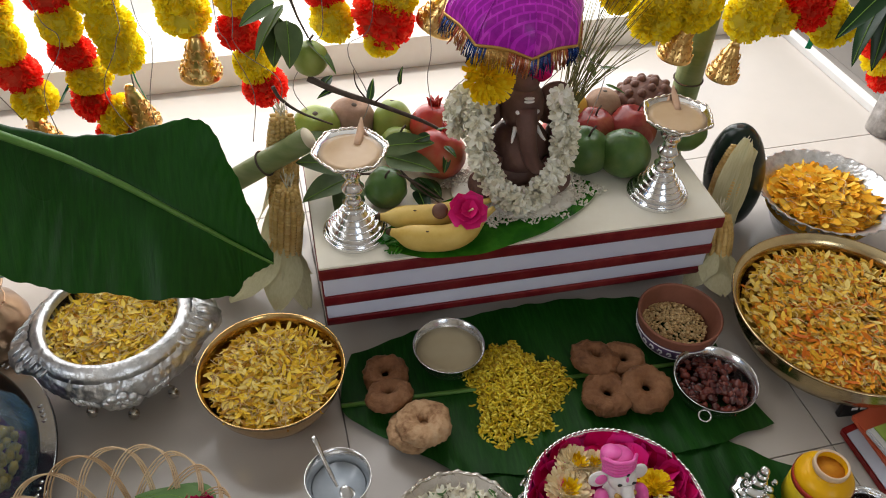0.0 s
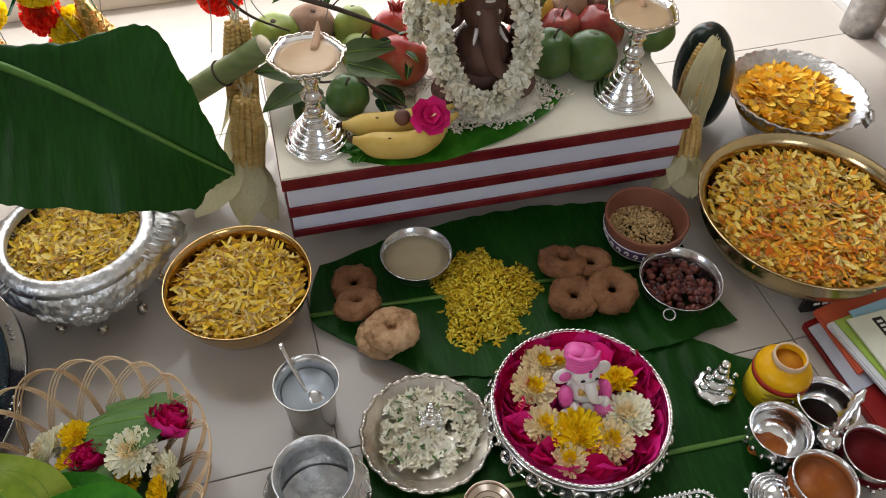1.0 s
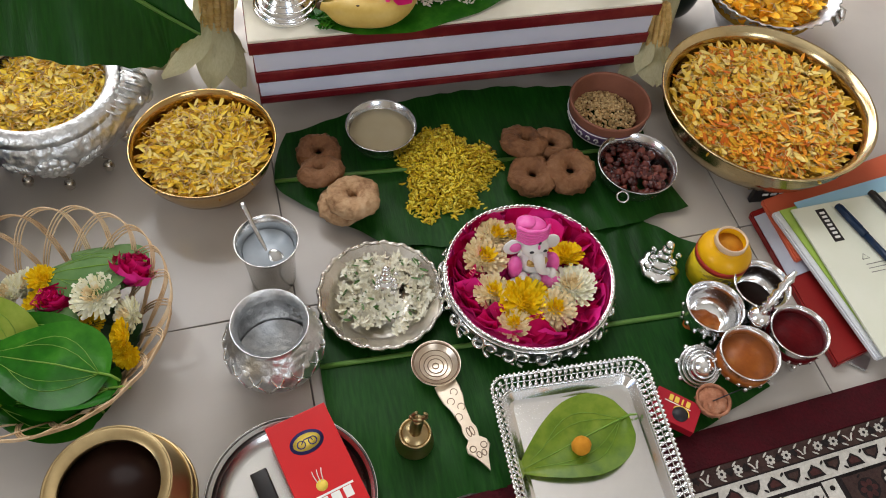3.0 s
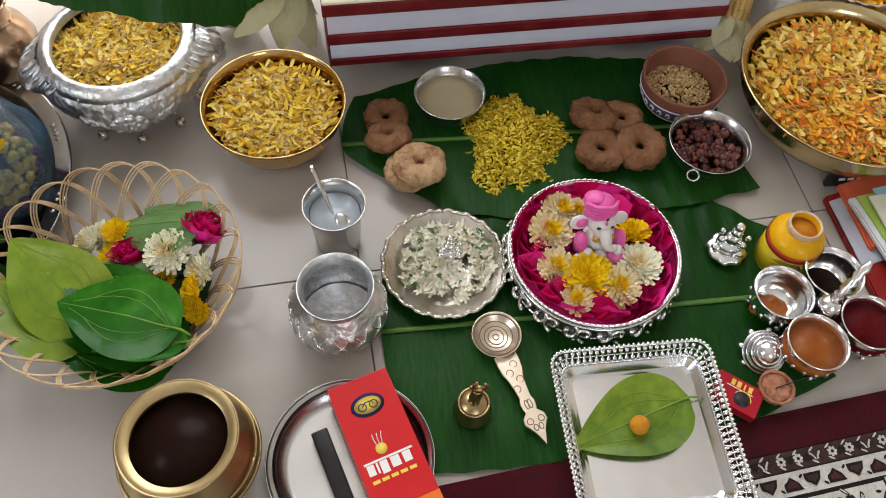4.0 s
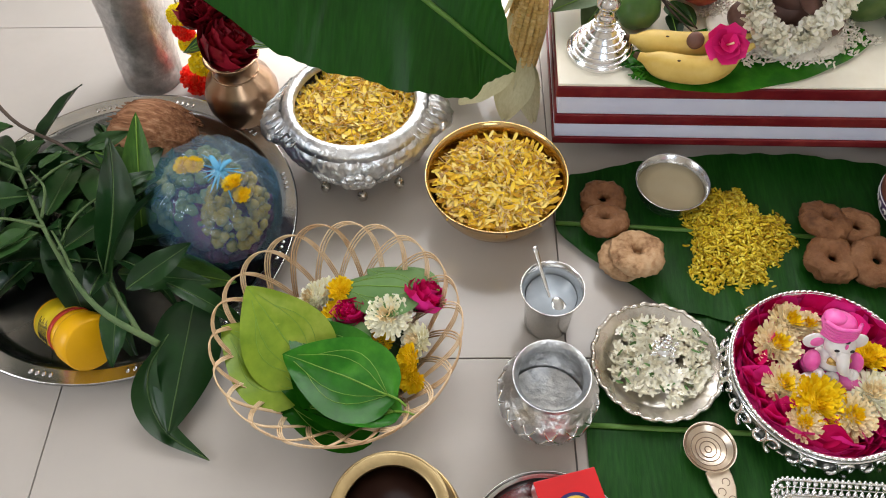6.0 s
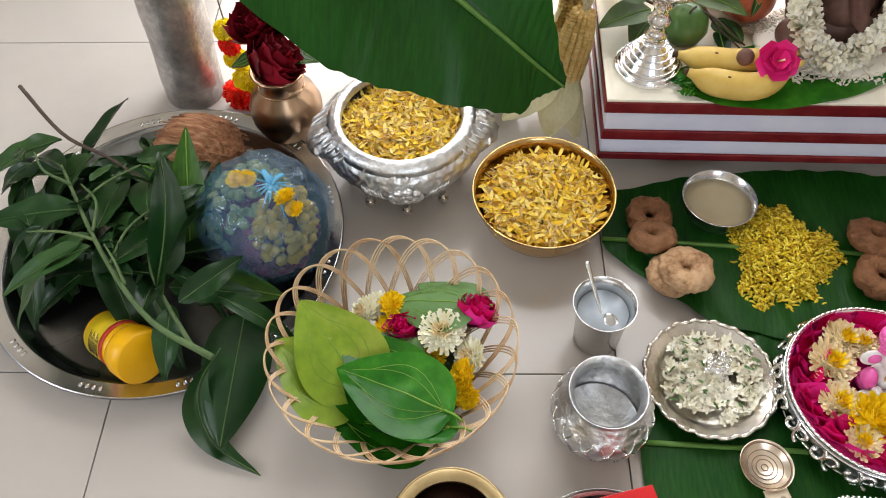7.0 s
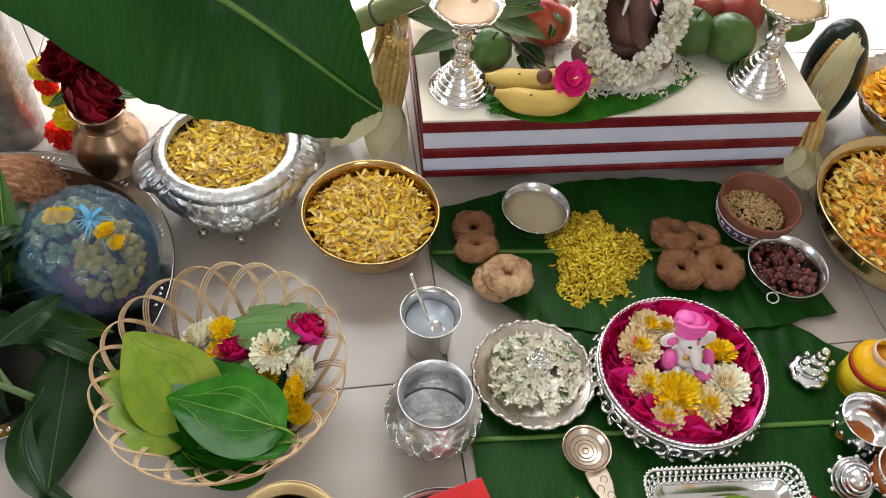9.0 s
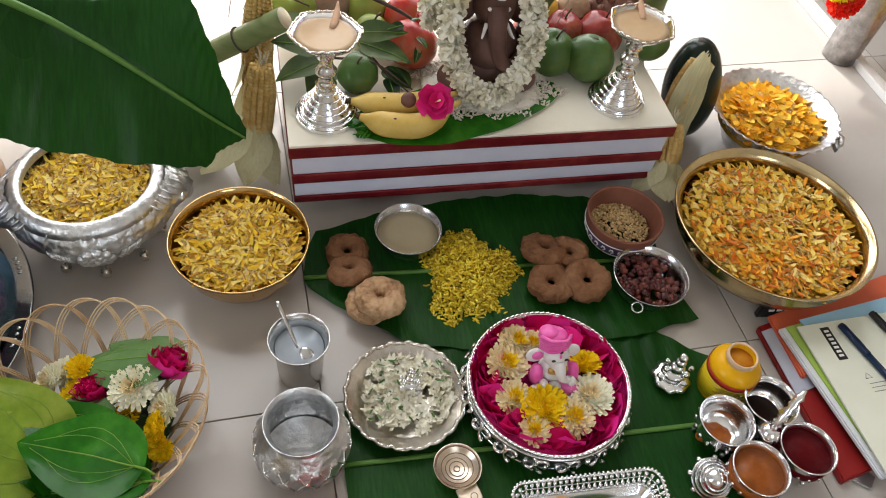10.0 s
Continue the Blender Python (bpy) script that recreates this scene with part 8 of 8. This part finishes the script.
part("stamen", tube([(0, 0, 0.002), (0.002, 0.0, 0.010), (0.005, 0.001, 0.016)], [0.0014, 0.001, 0.0016], 6), M_CRMUM, hb)

# ---- clay statue, its garland and umbrella ----
me = elephant_form([((0, 0.02, 0.18), (0.42, 0.28, 0.20), 0), ((0, -0.02, 0.38), (0.30, 0.25, 0.25), 0), ((0, 0.0, 0.76), (0.21, 0.19, 0.22), 0), ((0, 0.02, 0.98), (0.15, 0.14, 0.12), 0), ((-0.33, 0.05, 0.72), (0.20, 0.05, 0.2), 0), ((0.33, 0.05, 0.72), (0.20, 0.05, 0.2), 0),
                    ((-0.30, -0.16, 0.12), (0.22, 0.16, 0.13), 0), ((0.30, -0.16, 0.12), (0.22, 0.16, 0.13), 0), ((-0.38, 0.0, 0.42), (0.11, 0.12, 0.22), 0), ((0.38, 0.0, 0.42), (0.11, 0.12, 0.22), 0),
                    ((-0.085, -0.172, 0.80), (0.03, 0.02, 0.018), 1), ((0.085, -0.172, 0.80), (0.03, 0.02, 0.018), 1), ((0, -0.186, 0.90), (0.05, 0.02, 0.008), 1), ((0, -0.180, 0.925), (0.05, 0.02, 0.008), 1)],
                   [([(0, -0.13, 0.80), (0.0, -0.22, 0.64), (0.02, -0.27, 0.50), (0.08, -0.30, 0.38), (0.18, -0.28, 0.33), (0.25, -0.22, 0.37)], (0.105, 0.045), 0)]
                   + [([(s_ * 0.10, -0.17, 0.66), (s_ * 0.14, -0.24, 0.61), (s_ * 0.16, -0.28, 0.60)], (0.022, 0.008), 1) for s_ in (-1, 1)]
                   + [([(s_ * 0.34, -0.02, 0.55), (s_ * 0.36, -0.18, 0.42), (s_ * 0.24, -0.27, 0.40)], (0.085, 0.05), 0) for s_ in (-1, 1)], 0.165)
me.materials.append(M_CLAY)
me.materials.append(M_INKW)
solo("clay_statue", me, M_CLAY, "dark brown clay elephant-headed statue on a heap of rice", "statue", (0.099, 0.886, ST + 0.008, 0, 0, 10)).scale.x = 0.84


def flower_string(name, label, pts, n, r, fr_, seed):
    random.seed(seed)
    c = curve(pts, 60)
    tv, tf = floret_shape(fr_)
    ms = []
    for i in range(n):
        p = c[int(i / n * 60)]
        d = Vector((rnd(-1, 1), rnd(-1.2, 0.4), rnd(-0.6, 1))).normalized()
        q = d.to_track_quat("Z", "Y")
        ms.append(Matrix.LocRotScale(p + d * r * rnd(0.5, 1.05), q, (1, 1, 1)) @ Matrix.Rotation(rnd(0, 6), 4, "Z"))
    me = scatter("florets", tv, tf, ms)
    me.materials.append(M_JASM)
    ob = thing(name, label, "garland")
    part("floret_mass", me, M_JASM, ob)["kind"] = "stuff"
    part("core", tube(c, r * 0.45, 8), M_BETELB, ob)
    return ob


flower_string("white_garland", "thick garland of white tuberose florets on the statue",
              [(0.046, 0.852, 0.322), (0.042, 0.842, 0.280), (0.050, 0.832, 0.238), (0.070, 0.822, 0.203), (0.102, 0.815, 0.186), (0.134, 0.826, 0.203), (0.152, 0.842, 0.238), (0.154, 0.852, 0.280), (0.140, 0.862, 0.325)], 330, 0.0120, 0.0140, 41)
flower_string("white_garland", "second white floret garland at the statue's shoulder", [(0.030, 0.872, 0.318), (0.014, 0.880, 0.285), (0.018, 0.882, 0.252)], 80, 0.010, 0.0135, 42)
mum("yellow", (0.048, 0.848, 0.352), 0.034, (1.0, -0.1), 0.4)
rose((0.126, 0.868, 0.340), 0.019, M_MAG, "small red rose at the statue's ear", (0.9, 0.2), 5)

um = thing("toy_umbrella", "small purple silk umbrella with tinsel fringe over the statue", "umbrella", (0.079, 0.892, 0.412, 8, 5, 12))
UN, UR, UH = 8, 0.086, 0.075


def canopy(u, v):
    a = 2 * math.pi * v
    seg_ = (v * UN) % 1
    sag = 1 - 0.080 * math.sin(math.pi * seg_) * u
    r = UR * math.sin(u * math.pi / 2) ** 0.9 * sag if u > 0 else 0
    return Vector((r * math.cos(a), r * math.sin(a), UH * (1 - u ** 1.35) + 0.004 * math.sin(math.pi * seg_) * u))


part("canopy", grid_mesh(canopy, 14, 64), M_UMB, um)
for k in range(UN):
    part("seam", tube([canopy(u, k / UN) + Vector((0, 0, 0.0008)) for u in np.linspace(0.02, 1, 12)], 0.0009, 5), M_UMB, um)
part("edge_braid", tube([canopy(1.0, q) for q in np.linspace(0, 1, 129)], 0.0022, 6), M_GOLDT, um)
random.seed(33)
fringes = {M_FRBLUE: bmesh.new(), M_FRRED: bmesh.new(), M_GOLDT: bmesh.new()}
for k in range(420):
    q = k / 420
    p = canopy(1.0, q)
    out = Vector((p.x, p.y, 0)).normalized()
    m = (M_FRBLUE, M_FRRED, M_FRBLUE, M_GOLDT, M_FRRED)[int(q * 20) % 5] if rnd(0, 1) > 0.15 else M_GOLDT
    tube([p, p + out * rnd(0.002, 0.006) + Vector((0, 0, -0.012)), p + out * rnd(0.0, 0.01) + Vector((rnd(-0.003, 0.003), rnd(-0.003, 0.003), -rnd(0.020, 0.027)))], 0.0007, 4, fringes[m])
for m, b in fringes.items():
    part("fringe", b, m, um)["kind"] = "stuff"
part("pole", tube([(0.0, 0.028, -0.248), (0, 0.012, UH - 0.01)], 0.003, 8), M_GOLDT, um)
part("finial", blob(0.007, (1, 1, 1.5), 0, 0, 2), M_GOLDT, um, at=pose(0, 0, UH + 0.005))


# ---- fruit ----
def fruit(name, label, loc, r, material, sq=(1, 1, 0.95), dent=0.15, tilt=(0, 0, 0), calyx=None, lump=0.05, seed=1.0, cat="fruit"):
    ob = thing(name, label, cat, (*loc, *tilt))
    part("flesh", blob(r, sq, dent, lump, 4, seed), material, ob)
    top = r * sq[2] * (1 - dent)
    if calyx == "crown":
        cb_ = bmesh.new()
        for k in range(6):
            a = 2 * math.pi * k / 6
            tube([(0.12 * r * math.cos(a), 0.12 * r * math.sin(a), top * 0.97), (0.2 * r * math.cos(a), 0.2 * r * math.sin(a), top + 0.2 * r), (0.32 * r * math.cos(a), 0.32 * r * math.sin(a), top + 0.34 * r)], [0.12 * r, 0.09 * r, 0.02 * r], 6, cb_)
        part("calyx", cb_, material, ob, "dry spiky crown")
    elif calyx == "stalk":
        part("stalk", tube([(0, 0, top - 0.002), (0.002, 0, top + 0.3 * r), (0.006, 0.002, top + 0.5 * r)], 0.0016, 6), M_TWIG, ob)
    elif calyx == "spot":
        part("stem_scar", lathe([(0, top + 0.001), (0.1 * r, top + 0.0008), (0.14 * r, top - 0.001)], 14), M_TWIG, ob)
    return ob


fruit("guava", "green guava beside the oil lamp", (-0.078, 0.838, 0.184), 0.029, M_GREENF, (1, 1, 0.92), 0.1, (20, 0, 0), "stalk", 0.08, 2)
fruit("pomegranate", "red pomegranate with green leaf bits on it", (-0.006, 0.905, 0.193), 0.037, M_POME, (1, 1, 0.95), 0.1, (-25, 20, 0), "crown", 0.06, 3)
fruit("pomegranate", "red pomegranate behind another", (-0.016, 0.972, 0.195), 0.036, M_POME, (1, 1, 0.95), 0.1, (-15, 0, 0), "crown", 0.06, 4)
fruit("guava", "small yellow green guava", (-0.068, 0.938, 0.182), 0.026, M_GUAVA, (1, 1, 1.1), 0.05, (10, 10, 0), "stalk", 0.05, 5)
fruit("guava", "yellow green guava with brown end", (-0.078, 0.985, 0.186), 0.030, M_GUAVA, (1, 1, 1.25), 0.05, (-20, 0, 0), "spot", 0.05, 6)
fruit("wood_apple", "dull brown wood apple", (-0.138, 0.988, 0.191), 0.035, M_SAPO, (1, 1, 0.95), 0.1, (10, 10, 0), "spot", 0.05, 7)
fruit("guava", "large pale green guava at the stool's edge", (-0.186, 0.962, 0.193), 0.034, M_GUAVA, (1.1, 1, 0.9), 0.1, (10, 0, 0), "spot", 0.05, 8)
fruit("guava", "dark green guava beside the statue", (0.199, 0.925, 0.191), 0.036, M_GREENF, (1, 1, 0.95), 0.16, (8, 5, 0), "stalk", 0.05, 9)
fruit("sweet_lime", "smooth green sweet lime", (0.256, 0.920, 0.192), 0.0375, M_GREENF, (1, 1, 0.93), 0.12, (-12, 8, 0), "spot", 0.02, 10)
fruit("apple", "dark red apple behind the green fruit", (0.219, 0.982, 0.191), 0.034, M_APPLE, (1, 1, 0.92), 0.22, (5, 0, 0), "stalk", 0.04, 11)
fruit("apple", "red apple with paler blush", (0.277, 0.984, 0.193), 0.037, M_APPLE, (1, 1, 0.92), 0.22, (-10, 10, 0), "stalk", 0.04, 12)
fruit("apple", "red and green apple behind the lamp", (0.355, 0.985, 0.191), 0.034, M_GREENF, (1, 1, 0.92), 0.2, (-10, 10, 0), "stalk", 0.04, 13)
fruit("sapodilla", "round brown sapodilla among the apples", (0.236, 1.020, 0.205), 0.028, M_SAPO, (1, 1, 1), 0.05, (0, 0, 0), "spot", 0.04, 14)
fruit("quince", "yellow fruit behind the statue", (0.180, 1.010, 0.200), 0.033, M_OCHRE, (1, 1, 1.1), 0.1, (10, 20, 0), "spot", 0.05, 15)
fruit("pomegranate", "small pomegranate behind the white garland", (0.165, 0.965, 0.195), 0.026, M_POME, (1, 1, 0.95), 0.1, (-50, 20, 0), "crown", 0.05, 16)
ca = thing("custard_apple", "knobbly dark brown custard apple", "fruit", (0.305, 1.045, 0.200))
bm = blob(0.043, (1.1, 0.95, 0.85), 0.1, 0.03, 4, 3.0)
for v in bm.verts:
    d = v.co.normalized()
    v.co *= 0.96 + 0.12 * abs(noise.noise(d * 7.5)) ** 0.7
part("flesh", bm, M_CUST, ca)
for k in range(70):
    zz = 1 - 2 * (k + 0.5) / 70
    a = k * 2.39996
    rr = math.sqrt(1 - zz * zz)
    part("scale", blob(0.0072, (1, 1, 1), 0, 0.1, 1), M_CUST, ca, at=pose(0.0455 * rr * math.cos(a), 0.039 * rr * math.sin(a), 0.035 * zz))
fruit("watermelon", "dark green oblong melon standing beside the stool", (0.458, 0.998, 0.098), 0.046, M_MELON, (1, 1, 2.1), 0.02, (0, -9, 0), "spot", 0.02, 17)
fruit("guava", "green guava hanging by a leafy twig", (-0.170, 0.880, 0.352), 0.0225, M_GUAVA, (1, 1, 0.98), 0.1, (0, 0, 0), "stalk", 0.04, 18)

# ---- twigs and loose leaves round the fruit ----
def twig(label, pts, r, leaves=(), lm=None, cat="twig"):
    ob = thing("leafy_twig", label, cat)
    part("wood", tube(curve(pts, 20), [r * (1.1 - 0.6 * i / 20) for i in range(21)], 7), M_TWIG, ob)
    for k, (x, y, zz, yaw, pitch, L, W) in enumerate(leaves):
        bm, f = betel_form(L, W, 0.1, 0.15, 0.0, 12, 6, seed=k * 1.9)
        lf = part("leaf", bm, lm or M_MANGO, ob, at=pose(x, y, zz, rnd(-30, 30), pitch, yaw))
        part("leaf_rib", tube([f(u, 0.5) + Vector((0, 0, 0.0005)) for u in np.linspace(0.02, 0.95, 8)], 0.0006, 5), M_LVEIN, lf)
    return ob


random.seed(44)
twig("dark forked twig lying over the fruit", [(-0.176, 0.880, 0.324), (-0.140, 0.880, 0.306), (-0.09, 0.885, 0.285), (-0.035, 0.895, 0.256), (-0.005, 0.902, 0.235)], 0.0042,
     [(-0.145, 0.88, 0.308, 200, 20, 0.024, 0.012), (-0.158, 0.88, 0.312, 60, -20, 0.022, 0.016), (-0.10, 0.884, 0.290, 70, -60, 0.03, 0.010), (-0.02, 0.890, 0.235, 200, 10, 0.026, 0.015), (0.0, 0.882, 0.224, 320, 20, 0.024, 0.014), (0.004, 0.878, 0.214, 260, 50, 0.028, 0.012), (-0.012, 0.892, 0.242, 20, 0, 0.025, 0.014)])
twig("thin dark twig behind the lamp", [(-0.222, 0.880, 0.310), (-0.214, 0.880, 0.292), (-0.19, 0.880, 0.272), (-0.150, 0.884, 0.252)], 0.0026)
twig("fine side twig sticking up", [(-0.10, 0.884, 0.288), (-0.115, 0.884, 0.312), (-0.118, 0.884, 0.335)], 0.0012)
twig("fine side twig leaning out", [(-0.095, 0.884, 0.286), (-0.075, 0.88, 0.308), (-0.058, 0.88, 0.322)], 0.001, [(-0.06, 0.88, 0.318, 70, -70, 0.024, 0.010)])
twig("broad guava leaves under the oil lamp", [(-0.165, 0.905, 0.182), (-0.12, 0.86, 0.190), (-0.06, 0.84, 0.205), (0.0, 0.83, 0.172)], 0.0022,
     [(-0.13, 0.86, 0.205, 190, -10, 0.07, 0.042), (-0.125, 0.845, 0.195, 215, 5, 0.075, 0.05), (-0.085, 0.875, 0.225, 5, -5, 0.072, 0.034), (-0.08, 0.872, 0.212, 345, 5, 0.078, 0.04), (-0.12, 0.85, 0.182, 250, 8, 0.06, 0.045), (-0.145, 0.885, 0.205, 150, -15, 0.06, 0.04)], M_GUAVAL)
twig("dark dry leaves beside the rice", [(-0.06, 0.862, 0.195), (-0.035, 0.845, 0.180), (-0.005, 0.828, 0.168)], 0.002, [(-0.045, 0.860, 0.180, 330, 10, 0.05, 0.026), (-0.035, 0.845, 0.176, 290, 8, 0.045, 0.024), (-0.03, 0.87, 0.178, 310, 5, 0.045, 0.03)])
twig("hanging guava twig with grey green leaves", [(-0.20, 0.90, 0.60), (-0.195, 0.895, 0.46), (-0.185, 0.89, 0.41), (-0.170, 0.882, 0.378)], 0.0022,
     [(-0.200, 0.895, 0.415, 225, 45, 0.075, 0.042), (-0.205, 0.89, 0.400, 250, 60, 0.06, 0.04), (-0.195, 0.885, 0.400, 280, 40, 0.06, 0.036), (-0.172, 0.88, 0.378, 330, 35, 0.055, 0.028), (-0.21, 0.895, 0.418, 190, 30, 0.055, 0.03)], M_GUAVAL)
twig("mango leaves hanging at the end of the garlands", [(0.56, 0.96, 0.62), (0.555, 0.955, 0.50), (0.545, 0.95, 0.43)], 0.003,
     [(0.545, 0.95, 0.425, 235, 40, 0.10, 0.028), (0.55, 0.95, 0.44, 215, 30, 0.10, 0.028), (0.555, 0.95, 0.43, 255, 60, 0.10, 0.03), (0.56, 0.95, 0.45, 300, 45, 0.09, 0.026)])
sg = bmesh.new()
random.seed(51)
for k in range(46):
    bx, bz = 0.170 + rnd(-0.008, 0.008), 0.205 + rnd(0, 0.02)
    ex, ez = 0.185 + rnd(-0.02, 0.10), rnd(0.30, 0.46)
    tube(curve([(bx, 0.965, bz), (bx + 0.35 * (ex - bx) + rnd(-0.006, 0.006), 0.970, bz + 0.5 * (ez - bz)), (ex, 0.975 + rnd(-0.02, 0.02), ez)], 7), [0.0009, 0.0009, 0.0008, 0.0008, 0.0007, 0.0006, 0.0005, 0.0004], 4, sg)
gs = thing("grass_sprig", "bunch of fine dry green grass stalks among the fruit", "grass")
part("stalk_mass", sg, M_SPRIG, gs)["kind"] = "stuff"
for k, (x, zz, yaw, pitch) in enumerate(((0.195, 0.29, 60, -50), (0.205, 0.285, 100, -30), (0.21, 0.30, 20, 10), (0.19, 0.315, 150, -30), (0.222, 0.275, 340, 15))):
    bm, f = betel_form(0.032, 0.008, 0.1, 0.1, 0, 8, 4)
    part("blade", bm, M_GREENF, gs, at=pose(x, 0.968, zz, 0, pitch, yaw))


# ---- cane pieces, corn ----
def cane(label, a, b, r, nodes):
    ob = thing("sugar_cane", label, "cane")
    a, b = Vector(a), Vector(b)
    part("rind", tube([a.lerp(b, s) for s in np.linspace(0, 1, 12)], r, 20), M_CANEG, ob)
    d = (b - a).normalized()
    for s in nodes:
        c = a.lerp(b, s)
        side = d.cross(Vector((0, 0.3, 1))).normalized()
        up = d.cross(side)
        part("node_ring", tube([c + (r + 0.0012) * (math.cos(q) * side + math.sin(q) * up) for q in np.linspace(0, 6.2832, 29)], 0.0014, 6), M_TWIG, ob)
    part("cut_end", tube([b - d * 0.0005, b + d * 0.0008], r * 0.93, 20), M_CANEEND, ob)
    return ob


cane("pale green sugar cane piece leaning behind the leaf", (-0.42, 0.862, 0.082), (-0.178, 0.850, 0.252), 0.0162, (0.15, 0.74))
cane("upright green bamboo cane behind the stool", (0.378, 1.095, 0.0), (0.376, 1.080, 0.352), 0.021, (0.2, 0.62))

KB = bmesh.new()
bmesh.ops.create_icosphere(KB, subdivisions=1, radius=1)
KTV, KTF = [tuple(v.co) for v in KB.verts], [tuple(v.index for v in f.verts) for f in KB.faces]
KB.free()


def corn(label, at, L, r, husk):
    ob = thing("corn_cob", label, "corn", at)
    ms = []
    rows = 14
    for k in range(rows):
        a = 2 * math.pi * k / rows
        for j in range(26):
            s = (j + 0.5 * (k % 2)) / 26
            rr = r * (1 - 0.55 * max(0, s - 0.6) ** 1.4 * 2.2) * (0.9 + 0.1 * math.sin(math.pi * s))
            ms.append(Matrix.LocRotScale((rr * math.cos(a), rr * math.sin(a), s * L), Euler((0, 0, a)), (0.0052, 0.0054 * rr / r, 0.0036)))
    me = scatter("kernel_mass", KTV, KTF, ms)
    me.materials.append(M_CORN)
    part("kernel_mass", me, M_CORN, ob)["kind"] = "stuff"
    part("core", tube([(0, 0, 0), (0, 0, L * 0.7), (0, 0, L)], [r * 0.92, r * 0.86, r * 0.4], 16), M_CORN, ob)
    random.seed(int(L * 1000))
    sb = bmesh.new()
    for k in range(14):
        tube([(rnd(-0.004, 0.004), rnd(-0.004, 0.004), L - 0.004), (rnd(-0.01, 0.01), rnd(-0.01, 0.01), L + rnd(0.008, 0.024))], 0.0006, 4, sb)
    part("silk", sb, M_CANEEND, ob)["kind"] = "stuff"
    for (a, spread, length, width, lift) in husk:
        def f(u, v, a=a, spread=spread, length=length, width=width, lift=lift):
            t = v * 2 - 1
            rr = r * 1.12 + spread * u * u
            w = width * math.sin(math.pi * min(1, 0.06 + 0.90 * u)) ** 0.8
            d, sd = Vector((math.cos(a), math.sin(a), 0)), Vector((-math.sin(a), math.cos(a), 0))
            return d * (rr - 0.012 * t * t * (1 - u)) + sd * (t * w) + Vector((0, 0, lift - length * u + 0.006 * noise.noise(Vector((u * 4, t * 2, a)))))
        part("husk_leaf", grid_mesh(f, 14, 8), M_HUSK, ob, "pale dry husk leaf")
    return ob


corn("ripe corn cob with its husk peeled down", Matrix.LocRotScale((-0.218, 0.800, 0.085), Euler((radians(-8), radians(6), 0)), None), 0.115, 0.0190,
     [(-1.6, 0.03, 0.085, 0.028, 0.03), (-0.7, 0.03, 0.080, 0.024, 0.02), (-2.6, 0.06, 0.085, 0.026, 0.03), (2.9, 0.05, 0.08, 0.026, 0.05), (0.6, 0.02, 0.06, 0.02, 0.02)])
corn("second corn cob behind the first", Matrix.LocRotScale((-0.228, 0.868, 0.120), Euler((radians(-4), radians(5), 0)), None), 0.150, 0.0185, [(3.0, 0.02, 0.10, 0.024, 0.06), (-1.8, 0.03, 0.12, 0.026, 0.02), (1.5, 0.03, 0.12, 0.026, 0.03)])
corn("third corn cob lying low in its husk", Matrix.LocRotScale((-0.285, 0.825, 0.032), Euler((0, radians(70), radians(200))), None), 0.085, 0.020, [(0.0, 0.012, 0.10, 0.026, 0.095), (1.6, 0.012, 0.10, 0.026, 0.095), (3.1, 0.012, 0.10, 0.024, 0.095), (-1.6, 0.012, 0.10, 0.024, 0.095)])
corn("corn cob in its husk beside the melon", Matrix.LocRotScale((0.420, 0.925, 0.070), Euler((radians(-5), radians(3), 0)), None), 0.125, 0.021,
     [(-1.7, 0.004, 0.17, 0.024, 0.150), (-0.7, 0.006, 0.15, 0.018, 0.130), (-2.8, 0.02, 0.10, 0.026, 0.03), (0.8, 0.02, 0.1, 0.02, 0.03)])
corn("corn cob half hidden behind the large bowl", Matrix.LocRotScale((0.405, 0.845, 0.045), Euler((radians(-30), radians(0), 0)), None), 0.08, 0.018, [(-1.6, 0.03, 0.06, 0.03, 0.03), (-0.4, 0.03, 0.06, 0.03, 0.03), (-2.8, 0.03, 0.06, 0.03, 0.03)])

# ---- floor tiles, last ----
TS = 0.595
tile_me = bpy.data.meshes.new("tile")
bm = box(TS - 0.0017, TS - 0.0017, 0.006, 0.0009, (0, 0, -0.003))
bm.to_mesh(tile_me)
bm.free()
tile_me.materials.append(M_TILE)
# one joint crossing lies at (-0.075, 0.421), turned with the room

cu, cv = -0.075 * CA + 0.421 * SA, 0.075 * SA + 0.421 * CA
for i in range(-5, 5):
    for j in range(-5, 7):
        u, v = cu + TS * (i + 0.5), cv + TS * (j + 0.5)
        if abs(u) < 2.75 and -2.85 < v < 4.6:
            part("tile", tile_me, M_TILE, floor, smooth=False, at=pose(u, v, 0.0))
